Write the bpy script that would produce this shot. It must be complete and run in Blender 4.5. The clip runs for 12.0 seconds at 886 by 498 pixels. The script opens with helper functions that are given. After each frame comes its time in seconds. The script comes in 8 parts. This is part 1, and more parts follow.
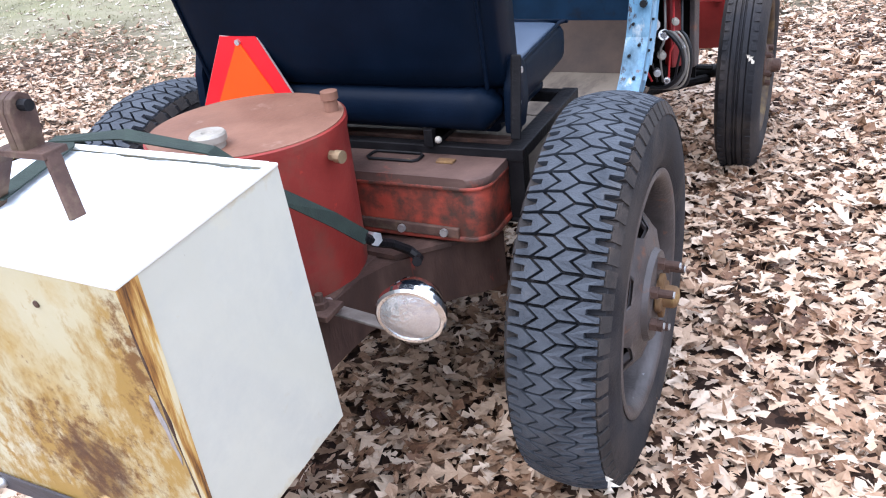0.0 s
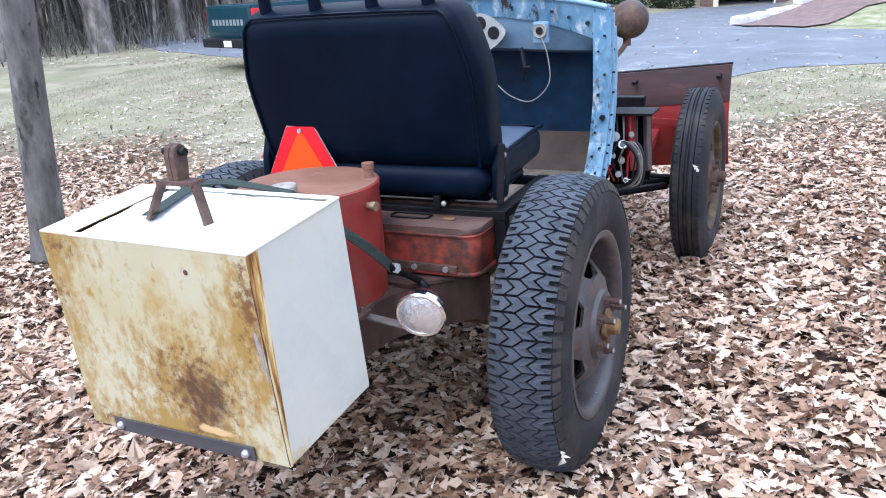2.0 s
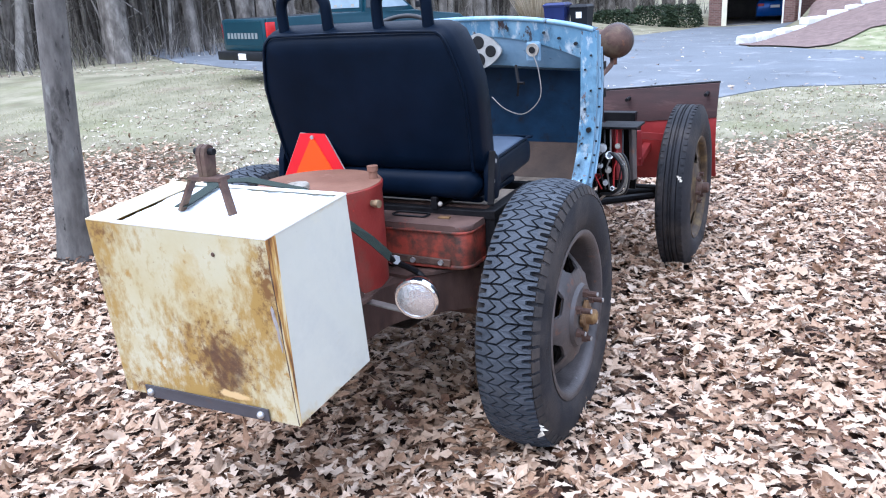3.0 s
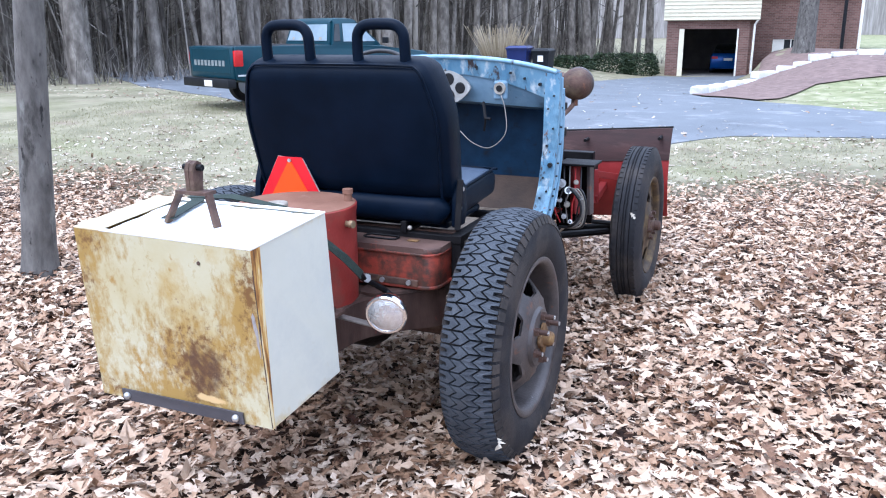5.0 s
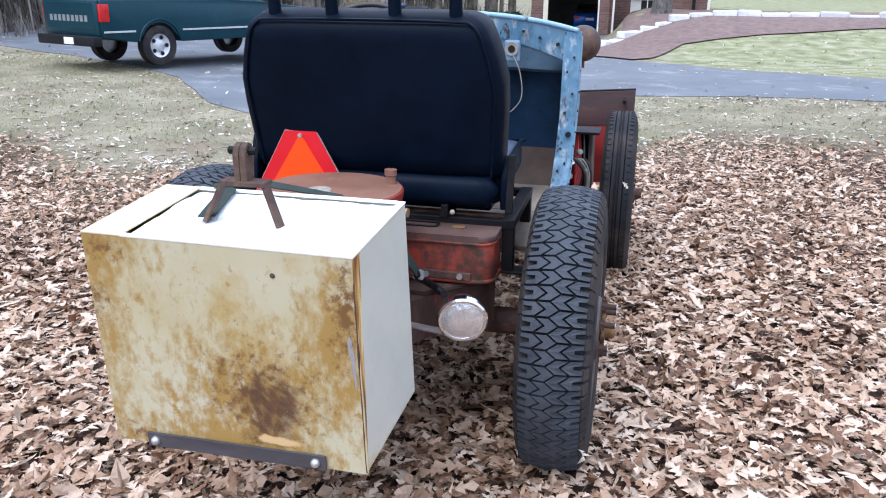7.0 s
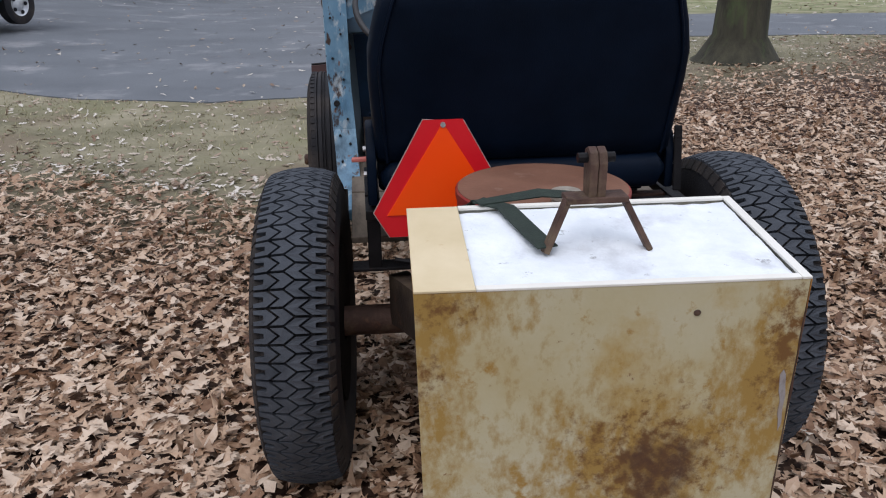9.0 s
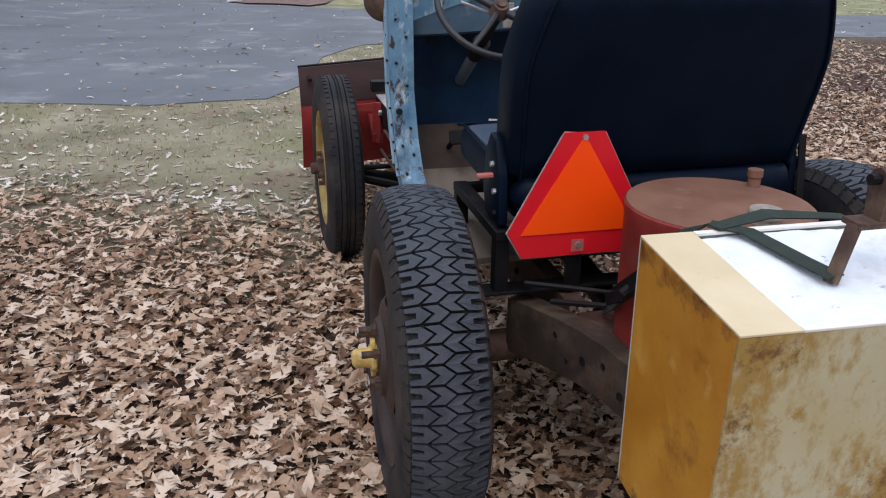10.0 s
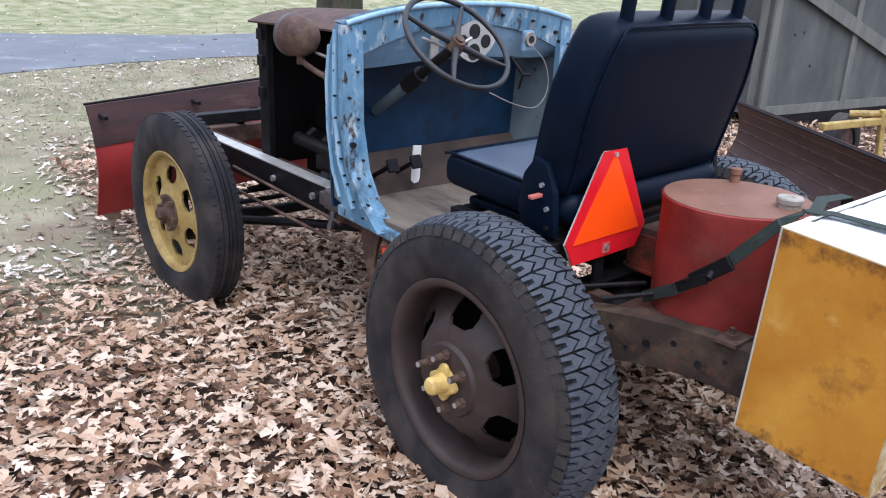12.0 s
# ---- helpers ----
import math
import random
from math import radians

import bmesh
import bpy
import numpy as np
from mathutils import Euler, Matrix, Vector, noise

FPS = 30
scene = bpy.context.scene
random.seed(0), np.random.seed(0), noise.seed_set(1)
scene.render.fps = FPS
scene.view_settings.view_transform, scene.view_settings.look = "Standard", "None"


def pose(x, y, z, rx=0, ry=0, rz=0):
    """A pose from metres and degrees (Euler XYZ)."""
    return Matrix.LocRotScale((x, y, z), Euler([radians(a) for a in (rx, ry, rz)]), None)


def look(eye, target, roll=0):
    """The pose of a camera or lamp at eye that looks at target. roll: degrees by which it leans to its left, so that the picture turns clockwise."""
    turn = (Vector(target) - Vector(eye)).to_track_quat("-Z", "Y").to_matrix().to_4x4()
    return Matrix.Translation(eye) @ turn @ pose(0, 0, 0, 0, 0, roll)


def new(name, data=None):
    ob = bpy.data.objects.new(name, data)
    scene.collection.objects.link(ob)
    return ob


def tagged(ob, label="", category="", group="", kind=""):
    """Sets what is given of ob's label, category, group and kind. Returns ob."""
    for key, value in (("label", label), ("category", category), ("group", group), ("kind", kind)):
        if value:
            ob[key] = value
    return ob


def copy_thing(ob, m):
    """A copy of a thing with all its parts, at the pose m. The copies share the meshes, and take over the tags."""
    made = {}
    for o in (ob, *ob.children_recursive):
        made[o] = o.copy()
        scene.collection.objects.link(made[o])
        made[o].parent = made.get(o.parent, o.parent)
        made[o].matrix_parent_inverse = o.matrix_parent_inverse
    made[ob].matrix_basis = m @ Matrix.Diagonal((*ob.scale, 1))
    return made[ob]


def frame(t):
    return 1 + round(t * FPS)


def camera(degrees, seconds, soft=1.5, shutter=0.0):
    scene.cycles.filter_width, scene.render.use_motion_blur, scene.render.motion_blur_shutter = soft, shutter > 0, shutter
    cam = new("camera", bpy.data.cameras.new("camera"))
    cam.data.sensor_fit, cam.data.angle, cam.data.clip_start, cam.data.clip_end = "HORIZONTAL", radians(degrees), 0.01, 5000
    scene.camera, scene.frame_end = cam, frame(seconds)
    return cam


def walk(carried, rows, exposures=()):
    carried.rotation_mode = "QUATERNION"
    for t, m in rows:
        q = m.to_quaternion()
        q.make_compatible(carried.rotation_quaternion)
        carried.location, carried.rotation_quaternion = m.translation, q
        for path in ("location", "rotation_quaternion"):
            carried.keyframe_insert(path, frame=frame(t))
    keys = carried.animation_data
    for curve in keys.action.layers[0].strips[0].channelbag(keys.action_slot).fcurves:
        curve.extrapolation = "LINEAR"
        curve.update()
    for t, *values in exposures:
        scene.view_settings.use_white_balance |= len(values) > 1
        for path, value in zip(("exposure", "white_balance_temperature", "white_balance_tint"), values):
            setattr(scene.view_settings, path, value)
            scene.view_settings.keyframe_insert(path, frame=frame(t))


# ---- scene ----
cam = camera(57.4, 12.0, soft=1.1)
PATH = [
    (0, (0.023, 0.041, 1.533), (-0.796, 1.618, 0.616), -6.5),
    (0.5, (0.101, -0.128, 1.526), (-0.782, 1.397, 0.58), -6.8),
    (1, (0.156, -0.268, 1.549), (-0.671, 1.303, 0.628), -5.3),
    (1.5, (0.198, -0.463, 1.568), (-0.632, 1.194, 0.816), -5.2),
    (2, (0.325, -0.62, 1.581), (-0.521, 1.076, 0.944), -4.1),
    (2.5, (0.436, -0.755, 1.61), (-0.439, 0.933, 0.989), -3.7),
    (4.5, (0.544, -1.07, 1.61), (-0.254, 0.687, 1.086), -1.1),
    (5, (0.535, -1.06, 1.613), (-0.241, 0.708, 1.091), -0.4),
    (5.5, (0.474, -1.038, 1.59), (-0.248, 0.74, 1.028), 0.4),
    (6, (0.3, -0.976, 1.578), (-0.392, 0.811, 1.006), -0.0),
    (6.5, (0.05, -0.918, 1.589), (-0.63, 0.854, 0.96), -0.4),
    (6.7, (-0.063, -0.898, 1.59), (-0.66, 0.911, 0.98), -0.0),
    (8.5, (-1.218, -0.67, 1.586), (-1.181, 1.206, 0.892), -0.0),
    (9, (-1.578, -0.544, 1.603), (-1.396, 1.311, 0.879), -0.8),
    (9.5, (-1.88, -0.365, 1.611), (-1.587, 1.473, 0.879), -1.1),
    (10, (-2.21, -0.237, 1.601), (-1.765, 1.572, 0.872), 0.5),
    (10.5, (-2.516, -0.093, 1.626), (-1.889, 1.667, 0.912), -0.8),
    (11, (-2.778, 0.079, 1.636), (-1.901, 1.721, 0.903), -0.0),
    (11.5, (-3.089, 0.158, 1.634), (-2.002, 1.687, 0.941), 1.9),
    (12, (-3.386, 0.246, 1.647), (-2.113, 1.634, 0.974), 2.3),
]
EXPOSURES = [(0, 1.38, 5750, 14), (1, 1.42, 5650, 14), (1.5, 1.22, 5550, 14), (2.5, 1.27, 5380, 13), (4.5, 1.29, 5350, 13), (6.5, 1.16, 5450, 14), (8.5, -0.14, 6250, 14), (9.5, -0.14, 6300, 14), (10.5, 0.41, 6030, 15), (11, 0.68, 5900, 15), (12, 0.84, 5800, 15)]
walk(cam, [(t, look(eye, target, roll)) for t, eye, target, roll in PATH], EXPOSURES)

# ---- world and light: an overcast winter day ----
world = bpy.data.worlds.new("overcast_sky")
scene.world = world
world.use_nodes = True
wn = world.node_tree.nodes
sky = wn.new("ShaderNodeTexSky")
sky.sky_type, sky.sun_disc = "NISHITA", False
sky.sun_elevation, sky.sun_rotation = radians(48), radians(200)
sky.air_density, sky.dust_density, sky.ozone_density = 1.0, 4.0, 1.0
sky_grey = wn.new("ShaderNodeMixRGB")
sky_grey.inputs[0].default_value = 0.8
# cloud is brighter overhead than at the horizon
way = wn.new("ShaderNodeTexCoord")
axes = wn.new("ShaderNodeSeparateXYZ")
lift = wn.new("ShaderNodeMapRange")
lift.inputs["From Min"].default_value, lift.inputs["From Max"].default_value = 0.0, 1.0
lift.inputs["To Min"].default_value, lift.inputs["To Max"].default_value = 0.5, 1.5
cloud = wn.new("ShaderNodeVectorMath")
cloud.operation = "SCALE"
cloud.inputs[0].default_value = (9.0, 9.6, 10.6)
world.node_tree.links.new(way.outputs["Generated"], axes.inputs[0])
world.node_tree.links.new(axes.outputs["Z"], lift.inputs["Value"])
world.node_tree.links.new(lift.outputs[0], cloud.inputs["Scale"])
world.node_tree.links.new(cloud.outputs[0], sky_grey.inputs[2])
world.node_tree.links.new(sky.outputs[0], sky_grey.inputs[1])
world.node_tree.links.new(sky_grey.outputs[0], wn["Background"].inputs[0])
wn["Background"].inputs[1].default_value = 0.12
sun = new("sun", bpy.data.lights.new("sun", "SUN"))
sun.data.energy, sun.data.angle, sun.data.color = 0.9, radians(35), (1.0, 0.97, 0.92)
sun.matrix_world = look((0, 0, 30), (6, 14, 0))


# ---- materials ----
def ramp(nt, stops):
    node = nt.nodes.new("ShaderNodeValToRGB")
    el = node.color_ramp.elements
    while len(el) < len(stops):
        el.new(0.5)
    for e, (at, c) in zip(el, stops):
        e.position, e.color = at, (*c, 1)
    return node


def surf(name, stops, scale=6.0, rough=0.6, metal=0.0, bump=0.15, bscale=70.0, detail=6.0, stretch=(1, 1, 1),
         island=0.0, piece=0.0, spots=None, rough_var=0.15, world_space=False, spec=0.4):
    """A noise-coloured material: stops along a noise; spots: (colour, scale, from, to) laid over it; island and piece: how far each island or object varies."""
    m = bpy.data.materials.new(name)
    m.use_nodes = True
    nt = m.node_tree
    b, L = nt.nodes["Principled BSDF"], nt.links.new
    co = nt.nodes.new("ShaderNodeTexCoord")
    geo = nt.nodes.new("ShaderNodeNewGeometry")
    mp = nt.nodes.new("ShaderNodeMapping")
    mp.inputs["Scale"].default_value = stretch
    L(geo.outputs["Position"] if world_space else co.outputs["Object"], mp.inputs[0])
    n = nt.nodes.new("ShaderNodeTexNoise")
    n.inputs["Scale"].default_value, n.inputs["Detail"].default_value, n.inputs["Roughness"].default_value = scale, detail, 0.62
    L(mp.outputs[0], n.inputs[0])
    fac = n.outputs["Fac"]
    if island or piece:
        mix = nt.nodes.new("ShaderNodeMath")
        mix.operation = "MULTIPLY_ADD"
        src = geo.outputs["Random Per Island"] if island else nt.nodes.new("ShaderNodeObjectInfo").outputs["Random"]
        half = nt.nodes.new("ShaderNodeMath")
        half.operation = "SUBTRACT"
        half.inputs[1].default_value = 0.5
        L(src, half.inputs[0])
        mix.inputs[1].default_value = island or piece
        L(half.outputs[0], mix.inputs[0])
        L(fac, mix.inputs[2])
        fac = mix.outputs[0]
    r = ramp(nt, stops)
    L(fac, r.inputs[0])
    col = r.outputs[0]
    for c, sc, lo, hi in spots or ():
        sn = nt.nodes.new("ShaderNodeTexNoise")
        sn.inputs["Scale"].default_value, sn.inputs["Detail"].default_value, sn.inputs["Roughness"].default_value = sc, 8.0, 0.65
        off = nt.nodes.new("ShaderNodeMapping")
        off.inputs["Location"].default_value = (sc * 1.7, sc * 0.3, 5.1)
        L(mp.outputs[0], off.inputs[0])
        L(off.outputs[0], sn.inputs[0])
        rr = ramp(nt, [(lo, (0, 0, 0)), (hi, (1, 1, 1))])
        L(sn.outputs["Fac"], rr.inputs[0])
        mx = nt.nodes.new("ShaderNodeMixRGB")
        mx.inputs[2].default_value = (*c, 1)
        L(rr.outputs[0], mx.inputs[0])
        L(col, mx.inputs[1])
        col = mx.outputs[0]
    L(col, b.inputs["Base Color"])
    b.inputs["Metallic"].default_value = metal
    b.inputs["Specular IOR Level"].default_value = spec
    fine = nt.nodes.new("ShaderNodeTexNoise")
    fine.inputs["Scale"].default_value, fine.inputs["Detail"].default_value = bscale, 5.0
    L(mp.outputs[0], fine.inputs[0])
    rv = nt.nodes.new("ShaderNodeMapRange")
    rv.inputs["To Min"].default_value, rv.inputs["To Max"].default_value = max(0.03, rough - rough_var), min(1, rough + rough_var)
    L(n.outputs["Fac"], rv.inputs[0])
    L(rv.outputs[0], b.inputs["Roughness"])
    if bump:
        bp = nt.nodes.new("ShaderNodeBump")
        bp.inputs["Strength"].default_value, bp.inputs["Distance"].default_value = bump, 0.01
        L(fine.outputs["Fac"], bp.inputs["Height"])
        L(bp.outputs[0], b.inputs["Normal"])
    return m


M = {}
M["rubber"] = surf("tyre_rubber", [(0.3, (0.007, 0.007, 0.009)), (0.7, (0.02, 0.02, 0.024))], 9, 0.75, bump=0.25, bscale=160,
                   spots=[((0.075, 0.06, 0.05), 4, 0.45, 0.8), ((0.10, 0.085, 0.075), 18, 0.64, 0.8)], spec=0.3)
M["rubber_tread"] = surf("worn_tread_rubber", [(0.3, (0.028, 0.033, 0.042)), (0.7, (0.066, 0.074, 0.088))], 14, 0.7, bump=0.3, bscale=200,
                         spots=[((0.10, 0.092, 0.085), 7, 0.6, 0.85)], spec=0.28)
M["rubber_mid"] = surf("shoulder_rubber", [(0.3, (0.02, 0.018, 0.018)), (0.7, (0.045, 0.04, 0.038))], 12, 0.8, bump=0.25, bscale=160, spec=0.25, spots=[((0.085, 0.066, 0.055), 5, 0.5, 0.75)])
M["grey_steel"] = surf("dull_grey_steel", [(0.3, (0.045, 0.042, 0.047)), (0.7, (0.095, 0.09, 0.1))], 9, 0.5, 0.2, 0.15, 90, stretch=(0.3, 1, 1), spots=[((0.13, 0.07, 0.045), 12, 0.64, 0.76)])
M["carrier"] = surf("rusty_red_carrier", [(0.3, (0.025, 0.013, 0.01)), (0.5, (0.052, 0.027, 0.02)), (0.7, (0.095, 0.055, 0.042))], 11, 0.7, 0, 0.25, 90, stretch=(1, 1, 0.35), spots=[((0.26, 0.035, 0.022), 9, 0.63, 0.70), ((0.03, 0.017, 0.013), 5, 0.55, 0.7)])
M["rust_brown"] = surf("rusty_brown_steel", [(0.25, (0.03, 0.016, 0.012)), (0.5, (0.07, 0.038, 0.028)), (0.75, (0.13, 0.075, 0.055))], 11, 0.75, 0.1,
                       0.3, 90, spots=[((0.22, 0.085, 0.04), 16, 0.6, 0.78), ((0.17, 0.125, 0.075), 6, 0.56, 0.74)])
M["rim_brown"] = surf("dull_brown_wheel_paint", [(0.3, (0.032, 0.022, 0.02)), (0.7, (0.062, 0.043, 0.038))], 7, 0.55, 0.05, 0.15, 120,
                      spots=[((0.1, 0.05, 0.03), 20, 0.62, 0.8)], spec=0.3)
M["rim_grey"] = surf("scuffed_grey_wheel_paint", [(0.3, (0.04, 0.034, 0.033)), (0.7, (0.115, 0.10, 0.097))], 8, 0.45, 0.15, 0.2, 120,
                     spots=[((0.2, 0.08, 0.04), 14, 0.6, 0.75), ((0.3, 0.3, 0.32), 30, 0.7, 0.74)])
M["hub_rust"] = surf("rusty_yellow_hub_paint", [(0.3, (0.09, 0.045, 0.022)), (0.6, (0.18, 0.10, 0.04)), (0.8, (0.36, 0.24, 0.08))], 22, 0.7, 0, 0.25, 90)
M["brass"] = surf("dull_brass", [(0.3, (0.25, 0.17, 0.09)), (0.7, (0.42, 0.32, 0.2))], 20, 0.45, 0.6, 0.1, 120)
M["dusty_cap"] = surf("dusty_galvanised_cap", [(0.3, (0.24, 0.21, 0.17)), (0.7, (0.42, 0.39, 0.34))], 18, 0.6, 0.2, 0.15, 120)
M["yellow_old"] = surf("old_yellow_paint", [(0.3, (0.27, 0.175, 0.045)), (0.7, (0.44, 0.325, 0.115))], 9, 0.6, 0, 0.2, 90,
                       spots=[((0.16, 0.075, 0.03), 13, 0.53, 0.72), ((0.62, 0.55, 0.36), 25, 0.64, 0.75)])
M["yellow_rusty"] = surf("rust_worn_yellow_paint", [(0.3, (0.03, 0.02, 0.015)), (0.5, (0.07, 0.045, 0.025)), (0.75, (0.2, 0.135, 0.05))], 12, 0.65, 0, 0.2, 90)
M["toe_wood"] = surf("oily_brown_toe_board", [(0.3, (0.022, 0.014, 0.01)), (0.7, (0.07, 0.046, 0.034))], 7, 0.8, 0, 0.2, 90)
M["yellow_hub"] = surf("yellow_hub_paint", [(0.3, (0.5, 0.33, 0.07)), (0.7, (0.7, 0.52, 0.2))], 25, 0.6, 0, 0.2, 90,
                       spots=[((0.2, 0.09, 0.03), 22, 0.55, 0.75)])
M["blue"] = surf("faded_blue_body_paint", [(0.25, (0.045, 0.13, 0.225)), (0.55, (0.10, 0.23, 0.345)), (0.8, (0.21, 0.35, 0.45))], 5, 0.45, 0.0, 0.12, 60, stretch=(1, 1, 0.4),
                 spots=[((0.035, 0.02, 0.016), 34, 0.67, 0.70), ((0.5, 0.57, 0.6), 22, 0.57, 0.66), ((0.035, 0.08, 0.13), 6, 0.54, 0.72)])
M["blue_worn"] = surf("worn_blue_edge_paint", [(0.3, (0.06, 0.165, 0.275)), (0.7, (0.20, 0.34, 0.445))], 7, 0.5, 0.0, 0.15, 60, stretch=(1, 1, 0.5),
                      spots=[((0.05, 0.028, 0.02), 24, 0.58, 0.63), ((0.46, 0.51, 0.53), 20, 0.55, 0.66), ((0.03, 0.07, 0.11), 8, 0.53, 0.72), ((0.16, 0.07, 0.035), 21, 0.64, 0.7)])
M["blue_dash"] = surf("dirty_blue_dash_paint", [(0.3, (0.10, 0.185, 0.27)), (0.7, (0.22, 0.33, 0.43))], 5, 0.45, 0, 0.12, 60, spots=[((0.03, 0.03, 0.035), 14, 0.62, 0.74), ((0.4, 0.46, 0.5), 8, 0.62, 0.74)])
# pale chipped blue for the rolled edge and for highlights painted along the mouldings
M["blue_pale"] = surf("pale_edge_and_highlight_blue", [(0.3, (0.14, 0.30, 0.44)), (0.7, (0.36, 0.5, 0.6))], 14, 0.45, 0, 0.15, 60, stretch=(1, 1, 0.3), spots=[((0.05, 0.035, 0.03), 20, 0.62, 0.68)])
# firewall blue, darkened so the footwell's shade under the dash is in the colour
M["blue_shaded"] = surf("shaded_blue_firewall_paint", [(0.3, (0.003, 0.0105, 0.024)), (0.7, (0.011, 0.04, 0.088))], 4, 0.45, 0.0, 0.12, 50,
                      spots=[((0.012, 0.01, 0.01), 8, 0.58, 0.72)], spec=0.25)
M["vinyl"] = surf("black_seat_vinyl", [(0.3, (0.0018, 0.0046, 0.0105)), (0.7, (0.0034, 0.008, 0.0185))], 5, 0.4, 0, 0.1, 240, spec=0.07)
# same seat vinyl, lightened: the sky's sheen on the cushion top is in the colour
M["vinyl_sheen"] = surf("sky_sheen_seat_vinyl", [(0.3, (0.036, 0.052, 0.082)), (0.7, (0.068, 0.09, 0.13))], 4, 0.35, 0, 0.12, 240)
M["black_iron"] = surf("black_painted_iron", [(0.3, (0.003, 0.003, 0.004)), (0.7, (0.011, 0.010, 0.011))], 12, 0.55, 0.0, 0.2, 90,
                       spots=[((0.05, 0.026, 0.018), 15, 0.62, 0.8)], spec=0.18)
M["engine"] = surf("oily_engine_iron", [(0.3, (0.003, 0.0026, 0.0026)), (0.7, (0.016, 0.013, 0.012))], 16, 0.5, 0.0, 0.3, 70,
                   spots=[((0.06, 0.03, 0.018), 12, 0.63, 0.8)], spec=0.2)
M["red_tank"] = surf("faded_red_tank_paint", [(0.3, (0.16, 0.014, 0.012)), (0.7, (0.29, 0.036, 0.026))], 5, 0.55, 0, 0.12, 90,
                     spots=[((0.17, 0.062, 0.042), 6, 0.54, 0.75), ((0.45, 0.045, 0.025), 14, 0.68, 0.75)])
M["tank_top"] = surf("rusty_red_tank_top", [(0.3, (0.14, 0.062, 0.038)), (0.7, (0.24, 0.12, 0.078))], 6, 0.7, 0, 0.15, 90,
                     spots=[((0.36, 0.25, 0.2), 9, 0.6, 0.8), ((0.1, 0.045, 0.03), 18, 0.66, 0.78)])
M["red_box"] = surf("chipped_red_toolbox_paint", [(0.3, (0.21, 0.03, 0.02)), (0.7, (0.36, 0.062, 0.036))], 6, 0.5, 0, 0.15, 80,
                    spots=[((0.055, 0.03, 0.022), 9, 0.44, 0.62), ((0.09, 0.03, 0.02), 22, 0.5, 0.64), ((0.45, 0.16, 0.06), 18, 0.68, 0.74)])
M["toolbox_top"] = surf("dirty_brown_toolbox_lid", [(0.3, (0.045, 0.025, 0.02)), (0.7, (0.115, 0.066, 0.052))], 7, 0.65, 0, 0.15, 80,
                        spots=[((0.34, 0.07, 0.04), 6, 0.6, 0.72), ((0.42, 0.28, 0.12), 14, 0.7, 0.76)])
M["red_plow"] = surf("bright_red_plow_paint", [(0.3, (0.165, 0.012, 0.013)), (0.7, (0.28, 0.027, 0.024))], 4, 0.45, 0, 0.1, 70,
                     spots=[((0.12, 0.045, 0.035), 7, 0.6, 0.8)])
M["plow_rust"] = surf("scraped_rusty_plow_steel", [(0.3, (0.02, 0.009, 0.0085)), (0.7, (0.05, 0.021, 0.019))], 5, 0.65, 0.0, 0.12, 70, stretch=(0.6, 1, 3),
                      spots=[((0.075, 0.038, 0.032), 5, 0.58, 0.74), ((0.11, 0.03, 0.028), 9, 0.66, 0.76)], spec=0.25)
M["chrome"] = surf("chrome_plating", [(0.3, (0.75, 0.76, 0.78)), (0.7, (0.86, 0.87, 0.88))], 20, 0.12, 1.0, 0.02, 200, rough_var=0.06)
M["steel"] = surf("bare_bolt_steel", [(0.3, (0.4, 0.4, 0.4)), (0.7, (0.6, 0.6, 0.6))], 30, 0.4, 0.8, 0.1, 200)
M["smv_red"] = surf("red_reflective_border", [(0.3, (0.60, 0.008, 0.016)), (0.7, (0.70, 0.014, 0.022))], 3, 0.35, 0, 0.03, 300)
M["smv_orange"] = surf("fluorescent_orange_film", [(0.3, (1.0, 0.065, 0.0)), (0.7, (1.0, 0.085, 0.0))], 2, 0.4, 0, 0.02, 300)
M["strap"] = surf("dark_green_webbing", [(0.3, (0.012, 0.02, 0.016)), (0.7, (0.028, 0.042, 0.032))], 30, 0.8, 0, 0.3, 300)
M["concrete_white"] = surf("white_concrete_fill", [(0.3, (0.66, 0.7, 0.74)), (0.7, (0.82, 0.85, 0.88))], 10, 0.8, 0, 0.35, 60,
                           spots=[((0.22, 0.22, 0.22), 30, 0.64, 0.72), ((0.55, 0.57, 0.6), 6, 0.55, 0.7)])
M["cream_side"] = surf("white_enamel_panel", [(0.3, (0.51, 0.50, 0.42)), (0.7, (0.57, 0.56, 0.48))], 3, 0.4, 0, 0.03, 60,
                       spots=[((0.3, 0.22, 0.13), 18, 0.74, 0.8), ((0.62, 0.58, 0.42), 4, 0.6, 0.8)])
M["cream_top"] = surf("cream_enamel_strip", [(0.3, (0.58, 0.47, 0.28)), (0.7, (0.68, 0.57, 0.38))], 6, 0.45, 0, 0.04, 60,
                      spots=[((0.42, 0.22, 0.06), 12, 0.62, 0.8)])
M["cream_rust"] = surf("rust_stained_enamel", [(0.3, (0.43, 0.35, 0.18)), (0.5, (0.49, 0.44, 0.28)), (0.7, (0.53, 0.50, 0.37))], 3.0, 0.45, 0, 0.06, 80,
                       spots=[((0.41, 0.28, 0.09), 5, 0.52, 0.72), ((0.2, 0.1, 0.04), 34, 0.66, 0.72), ((0.34, 0.2, 0.05), 15, 0.6, 0.68)])


